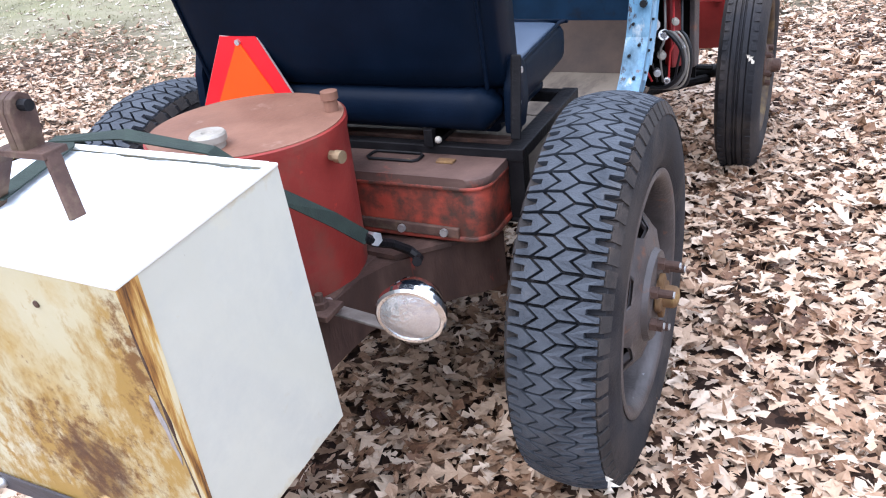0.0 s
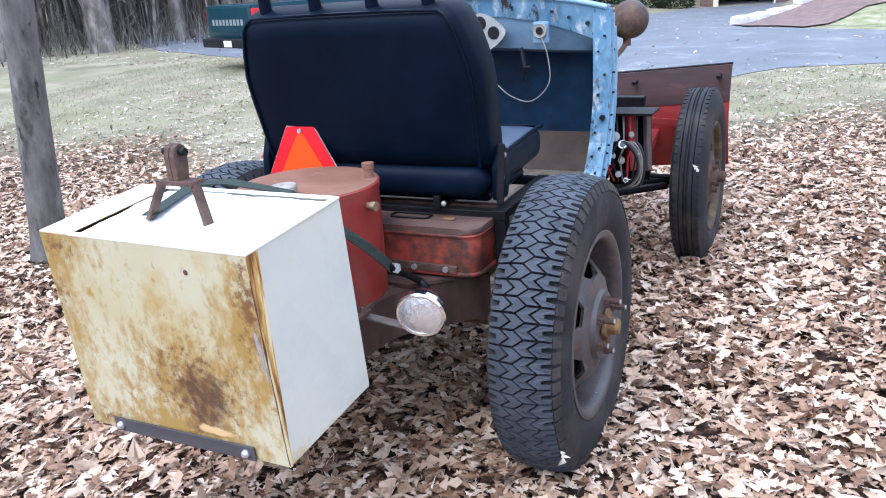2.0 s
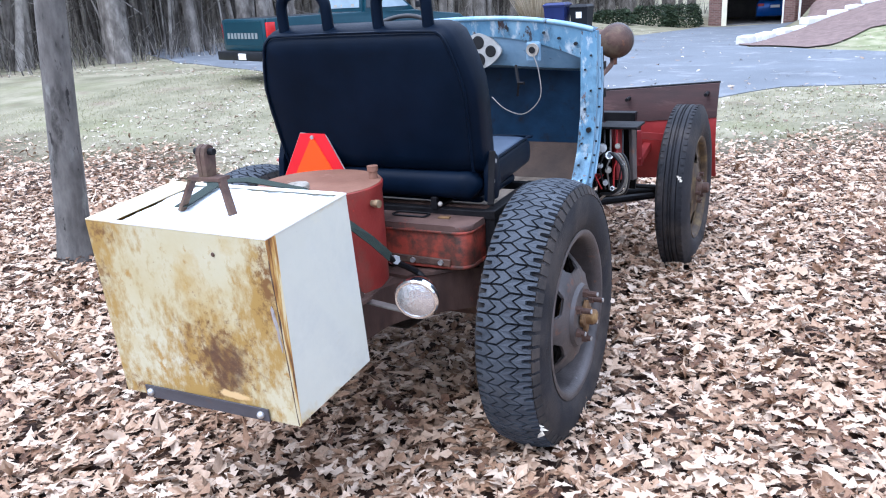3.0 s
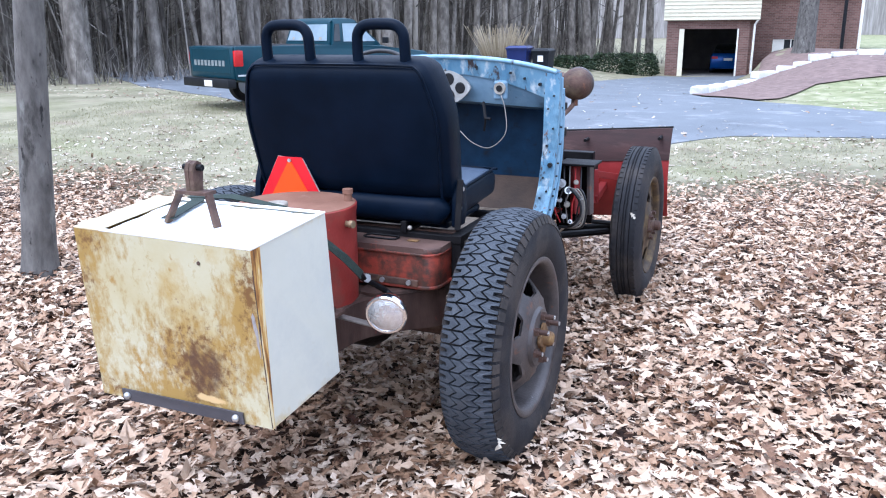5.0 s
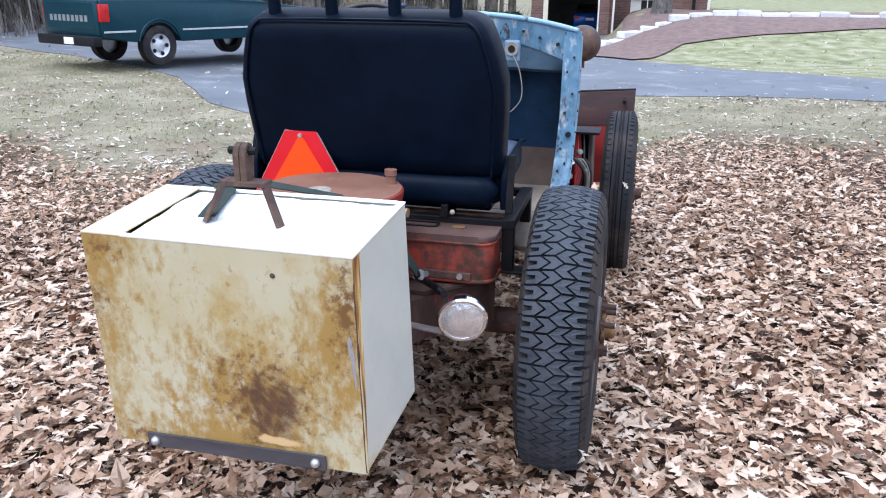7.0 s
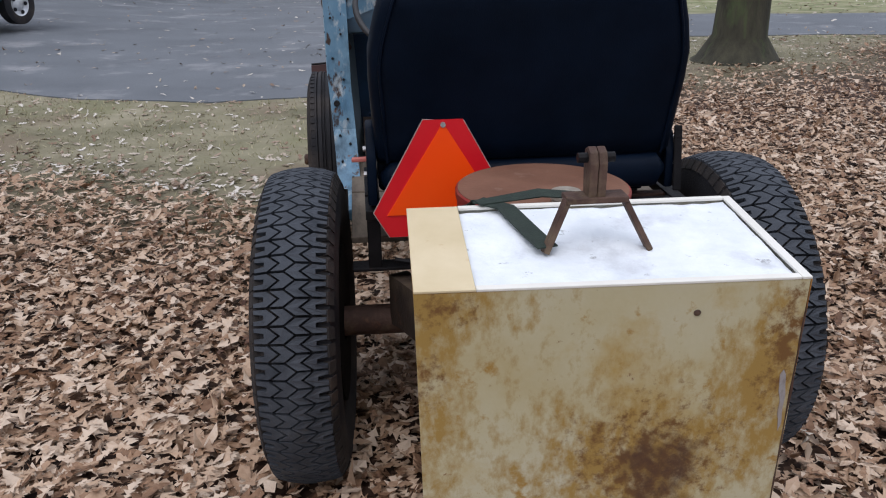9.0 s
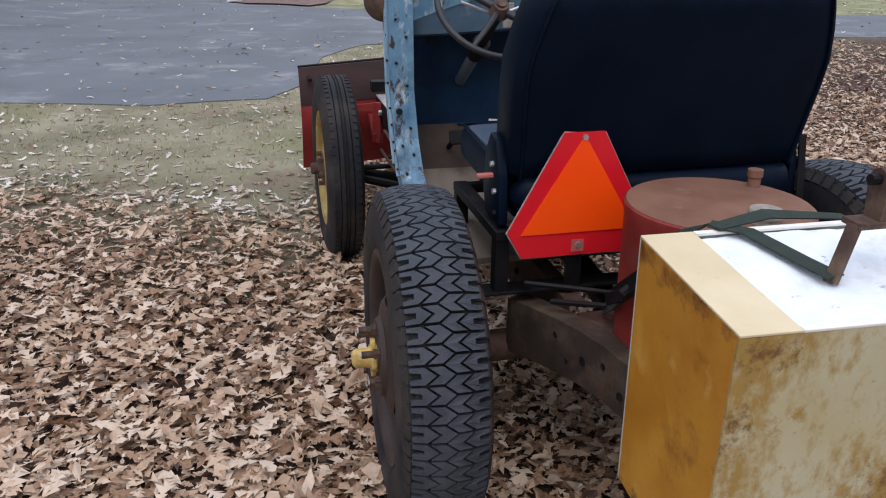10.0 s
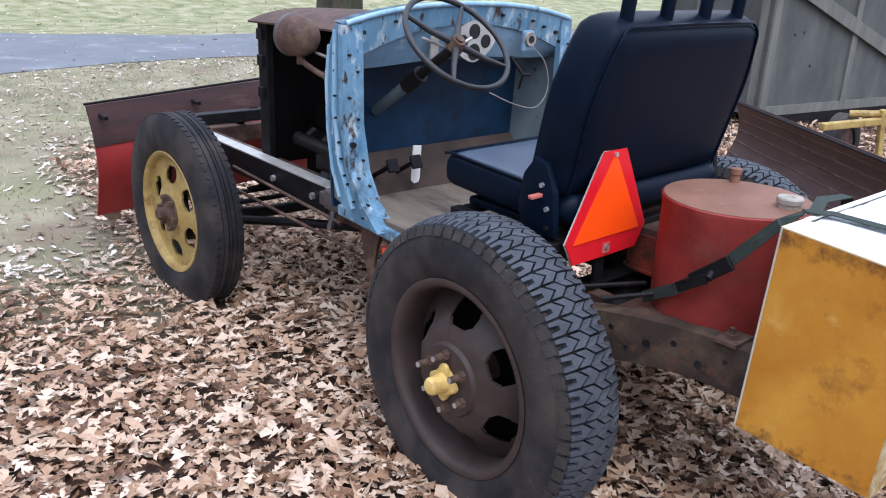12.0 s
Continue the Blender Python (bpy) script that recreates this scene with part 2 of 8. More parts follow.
def stain(m, colour, blots, nscale, lo, hi, stretch=(1, 1, 1)):
    """Lays a ragged stain over a panel: blots are (x, z, rx, rz, strength) about the panel's middle."""
    nt = m.node_tree
    L = nt.links.new
    b = nt.nodes["Principled BSDF"]
    co = nt.nodes.new("ShaderNodeTexCoord")
    mp = nt.nodes.new("ShaderNodeMapping")
    mp.inputs["Scale"].default_value = stretch
    L(co.outputs["Object"], mp.inputs[0])
    n = nt.nodes.new("ShaderNodeTexNoise")
    n.inputs["Scale"].default_value, n.inputs["Detail"].default_value, n.inputs["Roughness"].default_value = nscale, 9, 0.7
    L(mp.outputs[0], n.inputs[0])
    total = n.outputs["Fac"]
    for x, z, rx, rz, k in blots:
        q = nt.nodes.new("ShaderNodeMapping")
        q.inputs["Location"].default_value = (-x / rx, 0, -z / rz)
        q.inputs["Scale"].default_value = (1 / rx, 0.0, 1 / rz)
        L(co.outputs["Object"], q.inputs[0])
        g = nt.nodes.new("ShaderNodeTexGradient")
        g.gradient_type = "SPHERICAL"
        L(q.outputs[0], g.inputs[0])
        a = nt.nodes.new("ShaderNodeMath")
        a.operation = "MULTIPLY_ADD"
        a.inputs[1].default_value = k
        L(g.outputs["Fac"], a.inputs[0])
        L(total, a.inputs[2])
        total = a.outputs[0]
    r = ramp(nt, [(lo, (0, 0, 0)), (hi, (1, 1, 1))])
    L(total, r.inputs[0])
    mx = nt.nodes.new("ShaderNodeMixRGB")
    mx.inputs[2].default_value = (*colour, 1)
    L(r.outputs[0], mx.inputs[0])
    base = b.inputs["Base Color"]
    L(base.links[0].from_socket, mx.inputs[1])
    L(mx.outputs[0], base)


stain(M["cream_rust"], (0.34, 0.215, 0.06), [(0.06, -0.12, 0.46, 0.36, 0.36), (-0.3, 0.26, 0.3, 0.16, 0.32), (0.3, 0.12, 0.14, 0.3, 0.32), (-0.33, 0.0, 0.09, 0.4, 0.3), (-0.1, -0.29, 0.5, 0.12, 0.3)], 30, 0.62, 0.84, (1, 1, 0.6))
stain(M["cream_rust"], (0.17, 0.085, 0.028), [(0.09, -0.1, 0.3, 0.26, 0.34), (0.32, 0.16, 0.08, 0.22, 0.36), (-0.31, 0.25, 0.16, 0.07, 0.3), (-0.33, 0.1, 0.05, 0.12, 0.3), (-0.28, -0.26, 0.2, 0.09, 0.26)], 42, 0.68, 0.84)
stain(M["cream_rust"], (0.085, 0.042, 0.025), [(0.115, -0.115, 0.16, 0.13, 0.5), (0.05, -0.22, 0.26, 0.05, 0.25)], 11, 0.68, 0.92)
stain(M["cream_rust"], (0.60, 0.42, 0.2), [(0.12, -0.215, 0.16, 0.03, 0.7), (0.2, -0.25, 0.12, 0.025, 0.6)], 10, 0.9, 1.0)

stain(M["cream_side"], (0.46, 0.34, 0.13), [(0, -0.29, 1, 0.06, 0.34), (0, 0.29, 1, 0.03, 0.2)], 12, 0.64, 0.9)
stain(M["cream_side"], (0.46, 0.46, 0.41), [(0, 0.0, 1, 0.5, 0.08)], 5, 0.5, 0.85)
stain(M["cream_side"], (0.2, 0.15, 0.09), [(0, 0.1, 1, 0.5, 0.02)], 40, 0.71, 0.76, (1, 1, 0.4))
M["ochre_side"] = surf("ochre_stained_enamel", [(0.3, (0.41, 0.155, 0.012)), (0.7, (0.58, 0.285, 0.034))], 4, 0.35, 0, 0.06, 80,
                       spots=[((0.2, 0.065, 0.014), 6, 0.58, 0.75), ((0.62, 0.38, 0.1), 9, 0.63, 0.78), ((0.12, 0.05, 0.02), 24, 0.68, 0.74)])
stain(M["ochre_side"], (0.15, 0.058, 0.016), [(0, 0.28, 1, 0.07, 0.26), (0, -0.28, 1, 0.05, 0.2)], 22, 0.64, 0.86)
stain(M["ochre_side"], (0.6, 0.34, 0.07), [(0, 0.14, 1, 0.14, 0.08)], 6, 0.6, 0.85)
M["rust_orange"] = surf("orange_rust_streak", [(0.34, (0.08, 0.035, 0.015)), (0.43, (0.33, 0.15, 0.035)), (0.51, (0.54, 0.34, 0.1)), (0.58, (0.64, 0.55, 0.34))], 55, 0.7, 0, 0.3, 90, stretch=(1, 1, 0.09),
                        spots=[((0.08, 0.035, 0.02), 9, 0.52, 0.6)])
M["inner_grey"] = surf("grey_blue_inner_paint", [(0.3, (0.07, 0.10, 0.12)), (0.7, (0.15, 0.19, 0.21))], 4, 0.55, 0, 0.12, 60,
                        spots=[((0.22, 0.17, 0.08), 3.5, 0.56, 0.68), ((0.03, 0.03, 0.03), 9, 0.62, 0.75)])
M["floorboard"] = surf("dusty_floor_plywood", [(0.3, (0.09, 0.07, 0.053)), (0.7, (0.22, 0.18, 0.14))], 6, 0.85, 0, 0.2, 90, stretch=(1, 0.3, 1),
                       spots=[((0.035, 0.025, 0.02), 5, 0.56, 0.72)])
M["bare_grey"] = surf("bare_grey_undercoat", [(0.3, (0.16, 0.12, 0.10)), (0.5, (0.32, 0.30, 0.30)), (0.7, (0.26, 0.17, 0.10))], 40, 0.6, 0, 0.1, 90, stretch=(1, 1, 0.4))
M["zinc"] = surf("dull_zinc_strap", [(0.3, (0.10, 0.085, 0.075)), (0.7, (0.21, 0.185, 0.165))], 25, 0.55, 0.3, 0.15, 90)
M["rail_dirt"] = surf("dirt_caked_rail_steel", [(0.3, (0.018, 0.011, 0.008)), (0.5, (0.04, 0.025, 0.017)), (0.7, (0.085, 0.06, 0.037))], 9, 0.85, 0, 0.3, 70, spots=[((0.09, 0.04, 0.022), 14, 0.58, 0.7), ((0.03, 0.02, 0.016), 7, 0.58, 0.7)])
M["white_paper"] = surf("white_paper", [(0.3, (0.75, 0.74, 0.7)), (0.7, (0.82, 0.8, 0.77))], 20, 0.8, 0, 0.05, 90)
M["gauge_panel"] = surf("tarnished_nickel_panel", [(0.3, (0.35, 0.34, 0.31)), (0.7, (0.56, 0.55, 0.52))], 14, 0.4, 0.4, 0.1, 120)
M["black_hole"] = surf("black_dial", [(0.3, (0.008, 0.008, 0.009)), (0.7, (0.015, 0.015, 0.016))], 8, 0.4, 0, 0.02, 90)
# near-black iron: the shade of engine bay and wheel holes is in the colour
M["shade_black"] = surf("shaded_black_iron", [(0.3, (0.0016, 0.0015, 0.0015)), (0.7, (0.005, 0.0045, 0.0045))], 12, 0.8, 0, 0.3, 120, spec=0.08)
M["wire"] = surf("dull_wire_insulation", [(0.3, (0.13, 0.12, 0.11)), (0.7, (0.24, 0.22, 0.2))], 20, 0.6, 0, 0.05, 90)
M["red_wire"] = surf("red_wire_insulation", [(0.3, (0.4, 0.02, 0.02)), (0.7, (0.5, 0.04, 0.04))], 20, 0.5, 0, 0.05, 90)
M["wheel_rubber"] = surf("black_steering_rubber", [(0.3, (0.008, 0.008, 0.010)), (0.7, (0.028, 0.028, 0.03))], 12, 0.45, 0, 0.1, 90)
M["bark"] = surf("grey_bark", [(0.3, (0.055, 0.05, 0.045)), (0.7, (0.165, 0.152, 0.138))], 12, 0.9, 0, 0.8, 46, stretch=(1, 1, 0.4),
                 spots=[((0.22, 0.22, 0.2), 7, 0.58, 0.72), ((0.02, 0.018, 0.017), 16, 0.6, 0.66), ((0.03, 0.027, 0.024), 5, 0.6, 0.7)])
M["bark_far"] = surf("winter_wood_bark", [(0.25, (0.045, 0.038, 0.032)), (0.5, (0.15, 0.132, 0.115)), (0.75, (0.33, 0.30, 0.265))], 5, 0.95, 0, 0.3, 12, stretch=(1, 1, 0.5), island=0.5, piece=0.0)
M["asphalt"] = surf("old_asphalt", [(0.3, (0.092, 0.102, 0.115)), (0.7, (0.15, 0.163, 0.18))], 0.6, 0.75, 0, 0.4, 90, world_space=True,
                    spots=[((0.3, 0.3, 0.31), 1.3, 0.55, 0.8), ((0.085, 0.085, 0.1), 0.9, 0.62, 0.75)])
M["truck_green"] = surf("dark_green_truck_paint", [(0.3, (0.004, 0.03, 0.046)), (0.7, (0.007, 0.042, 0.06))], 2, 0.3, 0.0, 0.0, 50, rough_var=0.05, spec=0.25)
M["truck_black"] = surf("black_plastic_trim", [(0.3, (0.006, 0.007, 0.009)), (0.7, (0.013, 0.014, 0.017))], 5, 0.5, 0, 0.05, 90, spec=0.2)
M["grey_letters"] = surf("grey_decal", [(0.3, (0.16, 0.18, 0.18)), (0.7, (0.24, 0.26, 0.26))], 5, 0.5, 0, 0.0, 90)
M["alloy"] = surf("silver_alloy_rim", [(0.3, (0.5, 0.51, 0.53)), (0.7, (0.68, 0.69, 0.7))], 9, 0.35, 0.5, 0.02, 90)
M["taillight"] = surf("red_tail_lens", [(0.3, (0.4, 0.01, 0.012)), (0.7, (0.5, 0.02, 0.02))], 5, 0.2, 0, 0.02, 90)
M["blue_car"] = surf("bright_blue_car_paint", [(0.3, (0.01, 0.07, 0.3)), (0.7, (0.015, 0.09, 0.36))], 2, 0.25, 0.2, 0.0, 50, rough_var=0.05)
M["navy_car"] = surf("navy_car_paint", [(0.3, (0.012, 0.02, 0.09)), (0.7, (0.02, 0.03, 0.12))], 2, 0.25, 0.2, 0.0, 50, rough_var=0.05)
M["siding"] = surf("cream_siding", [(0.3, (0.66, 0.61, 0.45)), (0.7, (0.74, 0.7, 0.55))], 3, 0.6, 0, 0.05, 60)
M["white_trim"] = surf("white_trim_paint", [(0.3, (0.68, 0.66, 0.6)), (0.7, (0.78, 0.76, 0.7))], 5, 0.5, 0, 0.05, 60)
M["garage_dark"] = surf("dim_garage_plaster", [(0.3, (0.12, 0.115, 0.11)), (0.7, (0.2, 0.19, 0.18))], 2, 0.9, 0, 0.1, 40)
M["shingle"] = surf("grey_roof_shingle", [(0.3, (0.07, 0.068, 0.065)), (0.7, (0.13, 0.125, 0.12))], 8, 0.9, 0, 0.3, 40)
M["hedge"] = surf("dark_hedge_leaves", [(0.3, (0.012, 0.024, 0.01)), (0.7, (0.04, 0.06, 0.025))], 5, 0.8, 0, 0.4, 30, island=0.6)
M["mulch"] = surf("brown_mulch", [(0.3, (0.1, 0.065, 0.055)), (0.7, (0.22, 0.15, 0.13))], 4, 0.95, 0, 0.6, 40, world_space=True)
M["wall_stone"] = surf("white_limestone", [(0.3, (0.56, 0.56, 0.55)), (0.7, (0.75, 0.75, 0.73))], 4, 0.85, 0, 0.3, 30, piece=0.4)
M["shed_wood"] = surf("weathered_grey_plywood", [(0.25, (0.042, 0.047, 0.044)), (0.5, (0.078, 0.084, 0.079)), (0.75, (0.125, 0.13, 0.122))], 2.4, 0.85, 0, 0.25, 50, stretch=(1, 1, 0.35),
                      spots=[((0.085, 0.09, 0.075), 4, 0.58, 0.78)])
M["shed_trim"] = surf("weathered_grey_boards", [(0.25, (0.085, 0.088, 0.078)), (0.75, (0.18, 0.182, 0.162))], 6, 0.85, 0, 0.25, 60, stretch=(1, 1, 0.2))
M["blade_rust"] = surf("dark_rusty_blade", [(0.3, (0.03, 0.013, 0.012)), (0.6, (0.07, 0.034, 0.03)), (0.8, (0.14, 0.08, 0.072))], 5, 0.6, 0.2, 0.25, 60, stretch=(0.25, 1, 3))
M["brush"] = surf("tan_dry_brush", [(0.3, (0.3, 0.24, 0.15)), (0.7, (0.5, 0.42, 0.3))], 5, 0.9, 0, 0.2, 30, island=0.7)
M["red_flag"] = surf("orange_red_plastic", [(0.3, (0.8, 0.08, 0.02)), (0.7, (0.9, 0.11, 0.03))], 5, 0.5, 0, 0.02, 90)
M["belt_red"] = surf("faded_red_buckle", [(0.3, (0.4, 0.1, 0.08)), (0.7, (0.5, 0.15, 0.12))], 9, 0.5, 0, 0.05, 90)


M["lens_glass"] = surf("pressed_lamp_glass", [(0.3, (0.62, 0.62, 0.63)), (0.7, (0.85, 0.85, 0.86))], 30, 0.1, 0.75, 0.55, 55, rough_var=0.06)


# ---- mesh tools ----
def thing(name, base, label, category, group="", kind=""):
    ob = new(name)
    ob.location = base
    ob.empty_display_size = 0.1
    return tagged(ob, label, category, group, kind)


LAY = [None]        # how the drawing of a machine is laid into the place, while it is built


def part(name, bm, material, parent=None, label="", smooth=False, recalc=True):
    """Links a bmesh given in world places as one mesh object, under a thing or a part if one is given."""
    if LAY[0]:
        for v in bm.verts:
            v.co = LAY[0](v.co)
    if recalc:
        bmesh.ops.recalc_face_normals(bm, faces=bm.faces)
    lo = Vector([min(v.co[i] for v in bm.verts) for i in range(3)])
    hi = Vector([max(v.co[i] for v in bm.verts) for i in range(3)])
    mid = (lo + hi) / 2
    if parent is None:
        mid.z = lo.z
    for v in bm.verts:
        v.co -= mid
    me = bpy.data.meshes.new(name)
    bm.to_mesh(me)
    bm.free()
    me.materials.append(material)
    if smooth:
        for p in me.polygons:
            p.use_smooth = True
        me.set_sharp_from_angle(angle=radians(smooth if smooth is not True else 40))
    ob = new(name, me)
    ob.location = mid
    if parent is not None:
        ob.parent = parent
        up, off = parent, Vector((0, 0, 0))
        while up is not None:
            off += up.location
            up = up.parent
        ob.location = mid - off
    if label:
        tagged(ob, label)
    return ob


def box(bm, lo, hi, bevel=0.0, m=None, seg=2):
    r = bmesh.ops.create_cube(bm, size=1)
    lo, hi = Vector(lo), Vector(hi)
    mid, size = (lo + hi) / 2, hi - lo
    for v in r["verts"]:
        v.co = Vector((v.co.x * size.x, v.co.y * size.y, v.co.z * size.z)) + mid
    if bevel:
        es = list({e for v in r["verts"] for e in v.link_edges})
        out = bmesh.ops.bevel(bm, geom=es, offset=bevel, segments=seg, affect="EDGES", profile=0.5)
        vs = list({v for f in out["faces"] for v in f.verts} | {v for v in r["verts"] if v.is_valid})
    else:
        vs = r["verts"]
    if m is not None:
        for v in vs:
            v.co = m @ v.co
    return vs


def rod(bm, a, b, r, r2=None, n=12, cap=True):
    """A round bar from a to b."""
    a, b = Vector(a), Vector(b)
    d = b - a
    q = d.to_track_quat("Z", "Y").to_matrix().to_4x4()
    return bmesh.ops.create_cone(bm, cap_ends=cap, segments=n, radius1=r, radius2=r if r2 is None else r2, depth=d.length,
                                 matrix=Matrix.Translation((a + b) / 2) @ q)["verts"]


def bar(bm, a, b, w, h, up=(0, 0, 1), bevel=0.0):
    """A flat bar of width w and height h from a to b."""
    a, b = Vector(a), Vector(b)
    y = (b - a).normalized()
    x = y.cross(Vector(up)).normalized()
    z = x.cross(y)
    m = Matrix.Translation((a + b) / 2) @ Matrix((x, y, z)).transposed().to_4x4()
    L = (b - a).length / 2
    return box(bm, (-w / 2, -L, -h / 2), (w / 2, L, h / 2), bevel, m)


def tube(bm, pts, r, n=8, cap=True):
    """A round tube along points; r: one radius or one for each point."""
    pts = [Vector(p) for p in pts]
    rs = r if isinstance(r, (list, tuple)) else [r] * len(pts)
    rings = []
    side = None
    for i, p in enumerate(pts):
        d = (pts[min(i + 1, len(pts) - 1)] - pts[max(i - 1, 0)]).normalized()
        if side is None:
            side = d.orthogonal().normalized()
        side = (side - d * side.dot(d)).normalized()
        other = d.cross(side)
        rings.append([bm.verts.new(p + rs[i] * (math.cos(2 * math.pi * k / n) * side + math.sin(2 * math.pi * k / n) * other)) for k in range(n)])
    for a, b in zip(rings, rings[1:]):
        for k in range(n):
            bm.faces.new((a[k], a[(k + 1) % n], b[(k + 1) % n], b[k]))
    if cap:
        bm.faces.new(rings[0][::-1])
        bm.faces.new(rings[-1])


def curve_pts(pts, steps=6):
    """Points on a smooth curve through the given ones."""
    pts = [Vector(p) for p in pts]
    out = []
    for i in range(len(pts) - 1):
        p0, p1, p2, p3 = pts[max(i - 1, 0)], pts[i], pts[i + 1], pts[min(i + 2, len(pts) - 1)]
        for k in range(steps):
            t = k / steps
            out.append(0.5 * (2 * p1 + (p2 - p0) * t + (2 * p0 - 5 * p1 + 4 * p2 - p3) * t * t + (3 * p1 - p0 - 3 * p2 + p3) * t ** 3))
    return out + [pts[-1]]


def lathe(bm, prof, centre, axis="x", n=48, closed=False):
    """Turns (along, radius) pairs round an axis through centre."""
    c = Vector(centre)
    rings = []
    for a, r in prof:
        ring = []
        for k in range(n):
            u, v = r * math.cos(2 * math.pi * k / n), r * math.sin(2 * math.pi * k / n)
            ring.append(bm.verts.new(c + Vector({"x": (a, u, v), "y": (u, a, v), "z": (u, v, a)}[axis])))
        rings.append(ring)
    pairs = list(zip(rings, rings[1:])) + ([(rings[-1], rings[0])] if closed else [])
    for p, q in pairs:
        for k in range(n):
            bm.faces.new((p[k], p[(k + 1) % n], q[(k + 1) % n], q[k]))
    if not closed:
        for ring in (rings[0], rings[-1]):
            bm.faces.new(ring)


def prism(bm, poly, axis, lo, hi, bevel=0.0):
    """A flat polygon pushed along an axis from lo to hi."""
    def at(p, h):
        return {"x": (h, p[0], p[1]), "y": (p[0], h, p[1]), "z": (p[0], p[1], h)}[axis]
    a = [bm.verts.new(at(p, lo)) for p in poly]
    b = [bm.verts.new(at(p, hi)) for p in poly]
    fs = [bm.faces.new(a[::-1]), bm.faces.new(b)]
    for i in range(len(poly)):
        j = (i + 1) % len(poly)
        fs.append(bm.faces.new((a[i], a[j], b[j], b[i])))
    if bevel:
        es = list({e for f in fs for e in f.edges})
        bmesh.ops.bevel(bm, geom=es, offset=bevel, segments=2, affect="EDGES", profile=0.5)


def hull_loft(bm, rows, close=True):
    """Skins rows of points, each row a closed loop of the same length."""
    rings = [[bm.verts.new(p) for p in row] for row in rows]
    n = len(rings[0])
    for a, b in zip(rings, rings[1:]):
        for k in range(n):
            bm.faces.new((a[k], a[(k + 1) % n], b[(k + 1) % n], b[k]))
    if close:
        bm.faces.new(rings[0][::-1])
        bm.faces.new(rings[-1])


def mesh_from(name, co, tris, material, smooth=False):
    """One mesh from arrays of places and triangles."""
    me = bpy.data.meshes.new(name)
    me.vertices.add(len(co))
    me.vertices.foreach_set("co", np.asarray(co, np.float32).ravel())
    me.loops.add(len(tris) * 3)
    me.loops.foreach_set("vertex_index", np.asarray(tris, np.int32).ravel())
    me.polygons.add(len(tris))
    me.polygons.foreach_set("loop_start", np.arange(0, len(tris) * 3, 3, dtype=np.int32))
    me.update(calc_edges=True)
    me.validate()
    me.materials.append(material)
    if smooth:
        me.polygons.foreach_set("use_smooth", np.ones(len(me.polygons), bool))
    return new(name, me)

# ---- ground: one sheet to the horizon ----
def smooth_step(a, b, x):
    t = np.clip((x - a) / (b - a), 0, 1)
    return t * t * (3 - 2 * t)


def ground_z(x, y):
    """Height of the lawn: level round the tractor, rising a little to the woods, falling to the house."""
    x, y = np.asarray(x, float), np.asarray(y, float)
    left = 0.30 * smooth_step(-4.0, -11.0, x) * smooth_step(5.0, 12.0, y)
    woods = 0.5 * smooth_step(-24, -60, x)
    house = -0.5 * smooth_step(14.0, 34.0, y) * smooth_step(-14.0, -6.0, x)
    bank = 1.15 * smooth_step(-2.6, 2.2, x) * smooth_step(20.0, 31.0, y) + 0.7 * smooth_step(31, 38, y) * smooth_step(-1.9, -0.9, x) * (1 - smooth_step(-0.6, 2.0, x))
    near = -0.005 + (0.02 * smooth_step(2.0, 3.5, y) + 0.02 * smooth_step(-1.7, -2.5, x)) * (1 - smooth_step(5.0, 9.0, y))
    return near - 0.025 * smooth_step(5.0, 10.0, y) + left + woods + house + bank + 0.012 * np.sin(x * 1.7 + 0.4) * np.cos(y * 1.3)


# asphalt outline, clockwise from the truck's corner
DRIVE = [(-22, 20.5), (-15, 15.2), (-7.7, 11.4), (-6.1, 9.5), (-4.7, 8.65), (-3.2, 8.2), (-2.0, 8.3), (-1.4, 9.5), (-1.15, 11.2), (-0.4, 12.4), (1.2, 12.9), (3.5, 12.9), (7, 12.3), (14, 10.6), (40, 4.0),
         (42, 9.0), (15, 14.6), (8, 16.2), (4.0, 17.0), (2.0, 18.0), (0.0, 20.2), (-2.0, 22.4), (-2.6, 28.0), (-1.9, 39.0), (-5.6, 37.6), (-7.2, 30.5), (-11, 27.0), (-20, 25.5)]


def inside(px, py, poly):
    hit = np.zeros(px.shape, bool)
    for (x0, y0), (x1, y1) in zip(poly, poly[1:] + poly[:1]):
        cross = ((y0 > py) != (y1 > py)) & (px < (x1 - x0) * (py - y0) / (y1 - y0 + 1e-9) + x0)
        hit ^= cross
    return hit


def litter(x, y):
    """How thickly leaves lie: 1 in the drift round the tractor, less on the open lawn."""
    wob = 0.9 * np.sin(x * 0.9 + 1.0) + 0.6 * np.sin(x * 2.3 + y * 0.7)
    edge = np.where(x < -2.0, 4.7 - 0.18 * (x + 2.0), 4.7 + 1.9 * smooth_step(-2.0, -1.2, x) + 0.55 * (x + 2.0)) + 0.5 * wob
    near = 1 - smooth_step(-2.0, 1.6, y - edge)
    return np.clip(near, 0, 1)


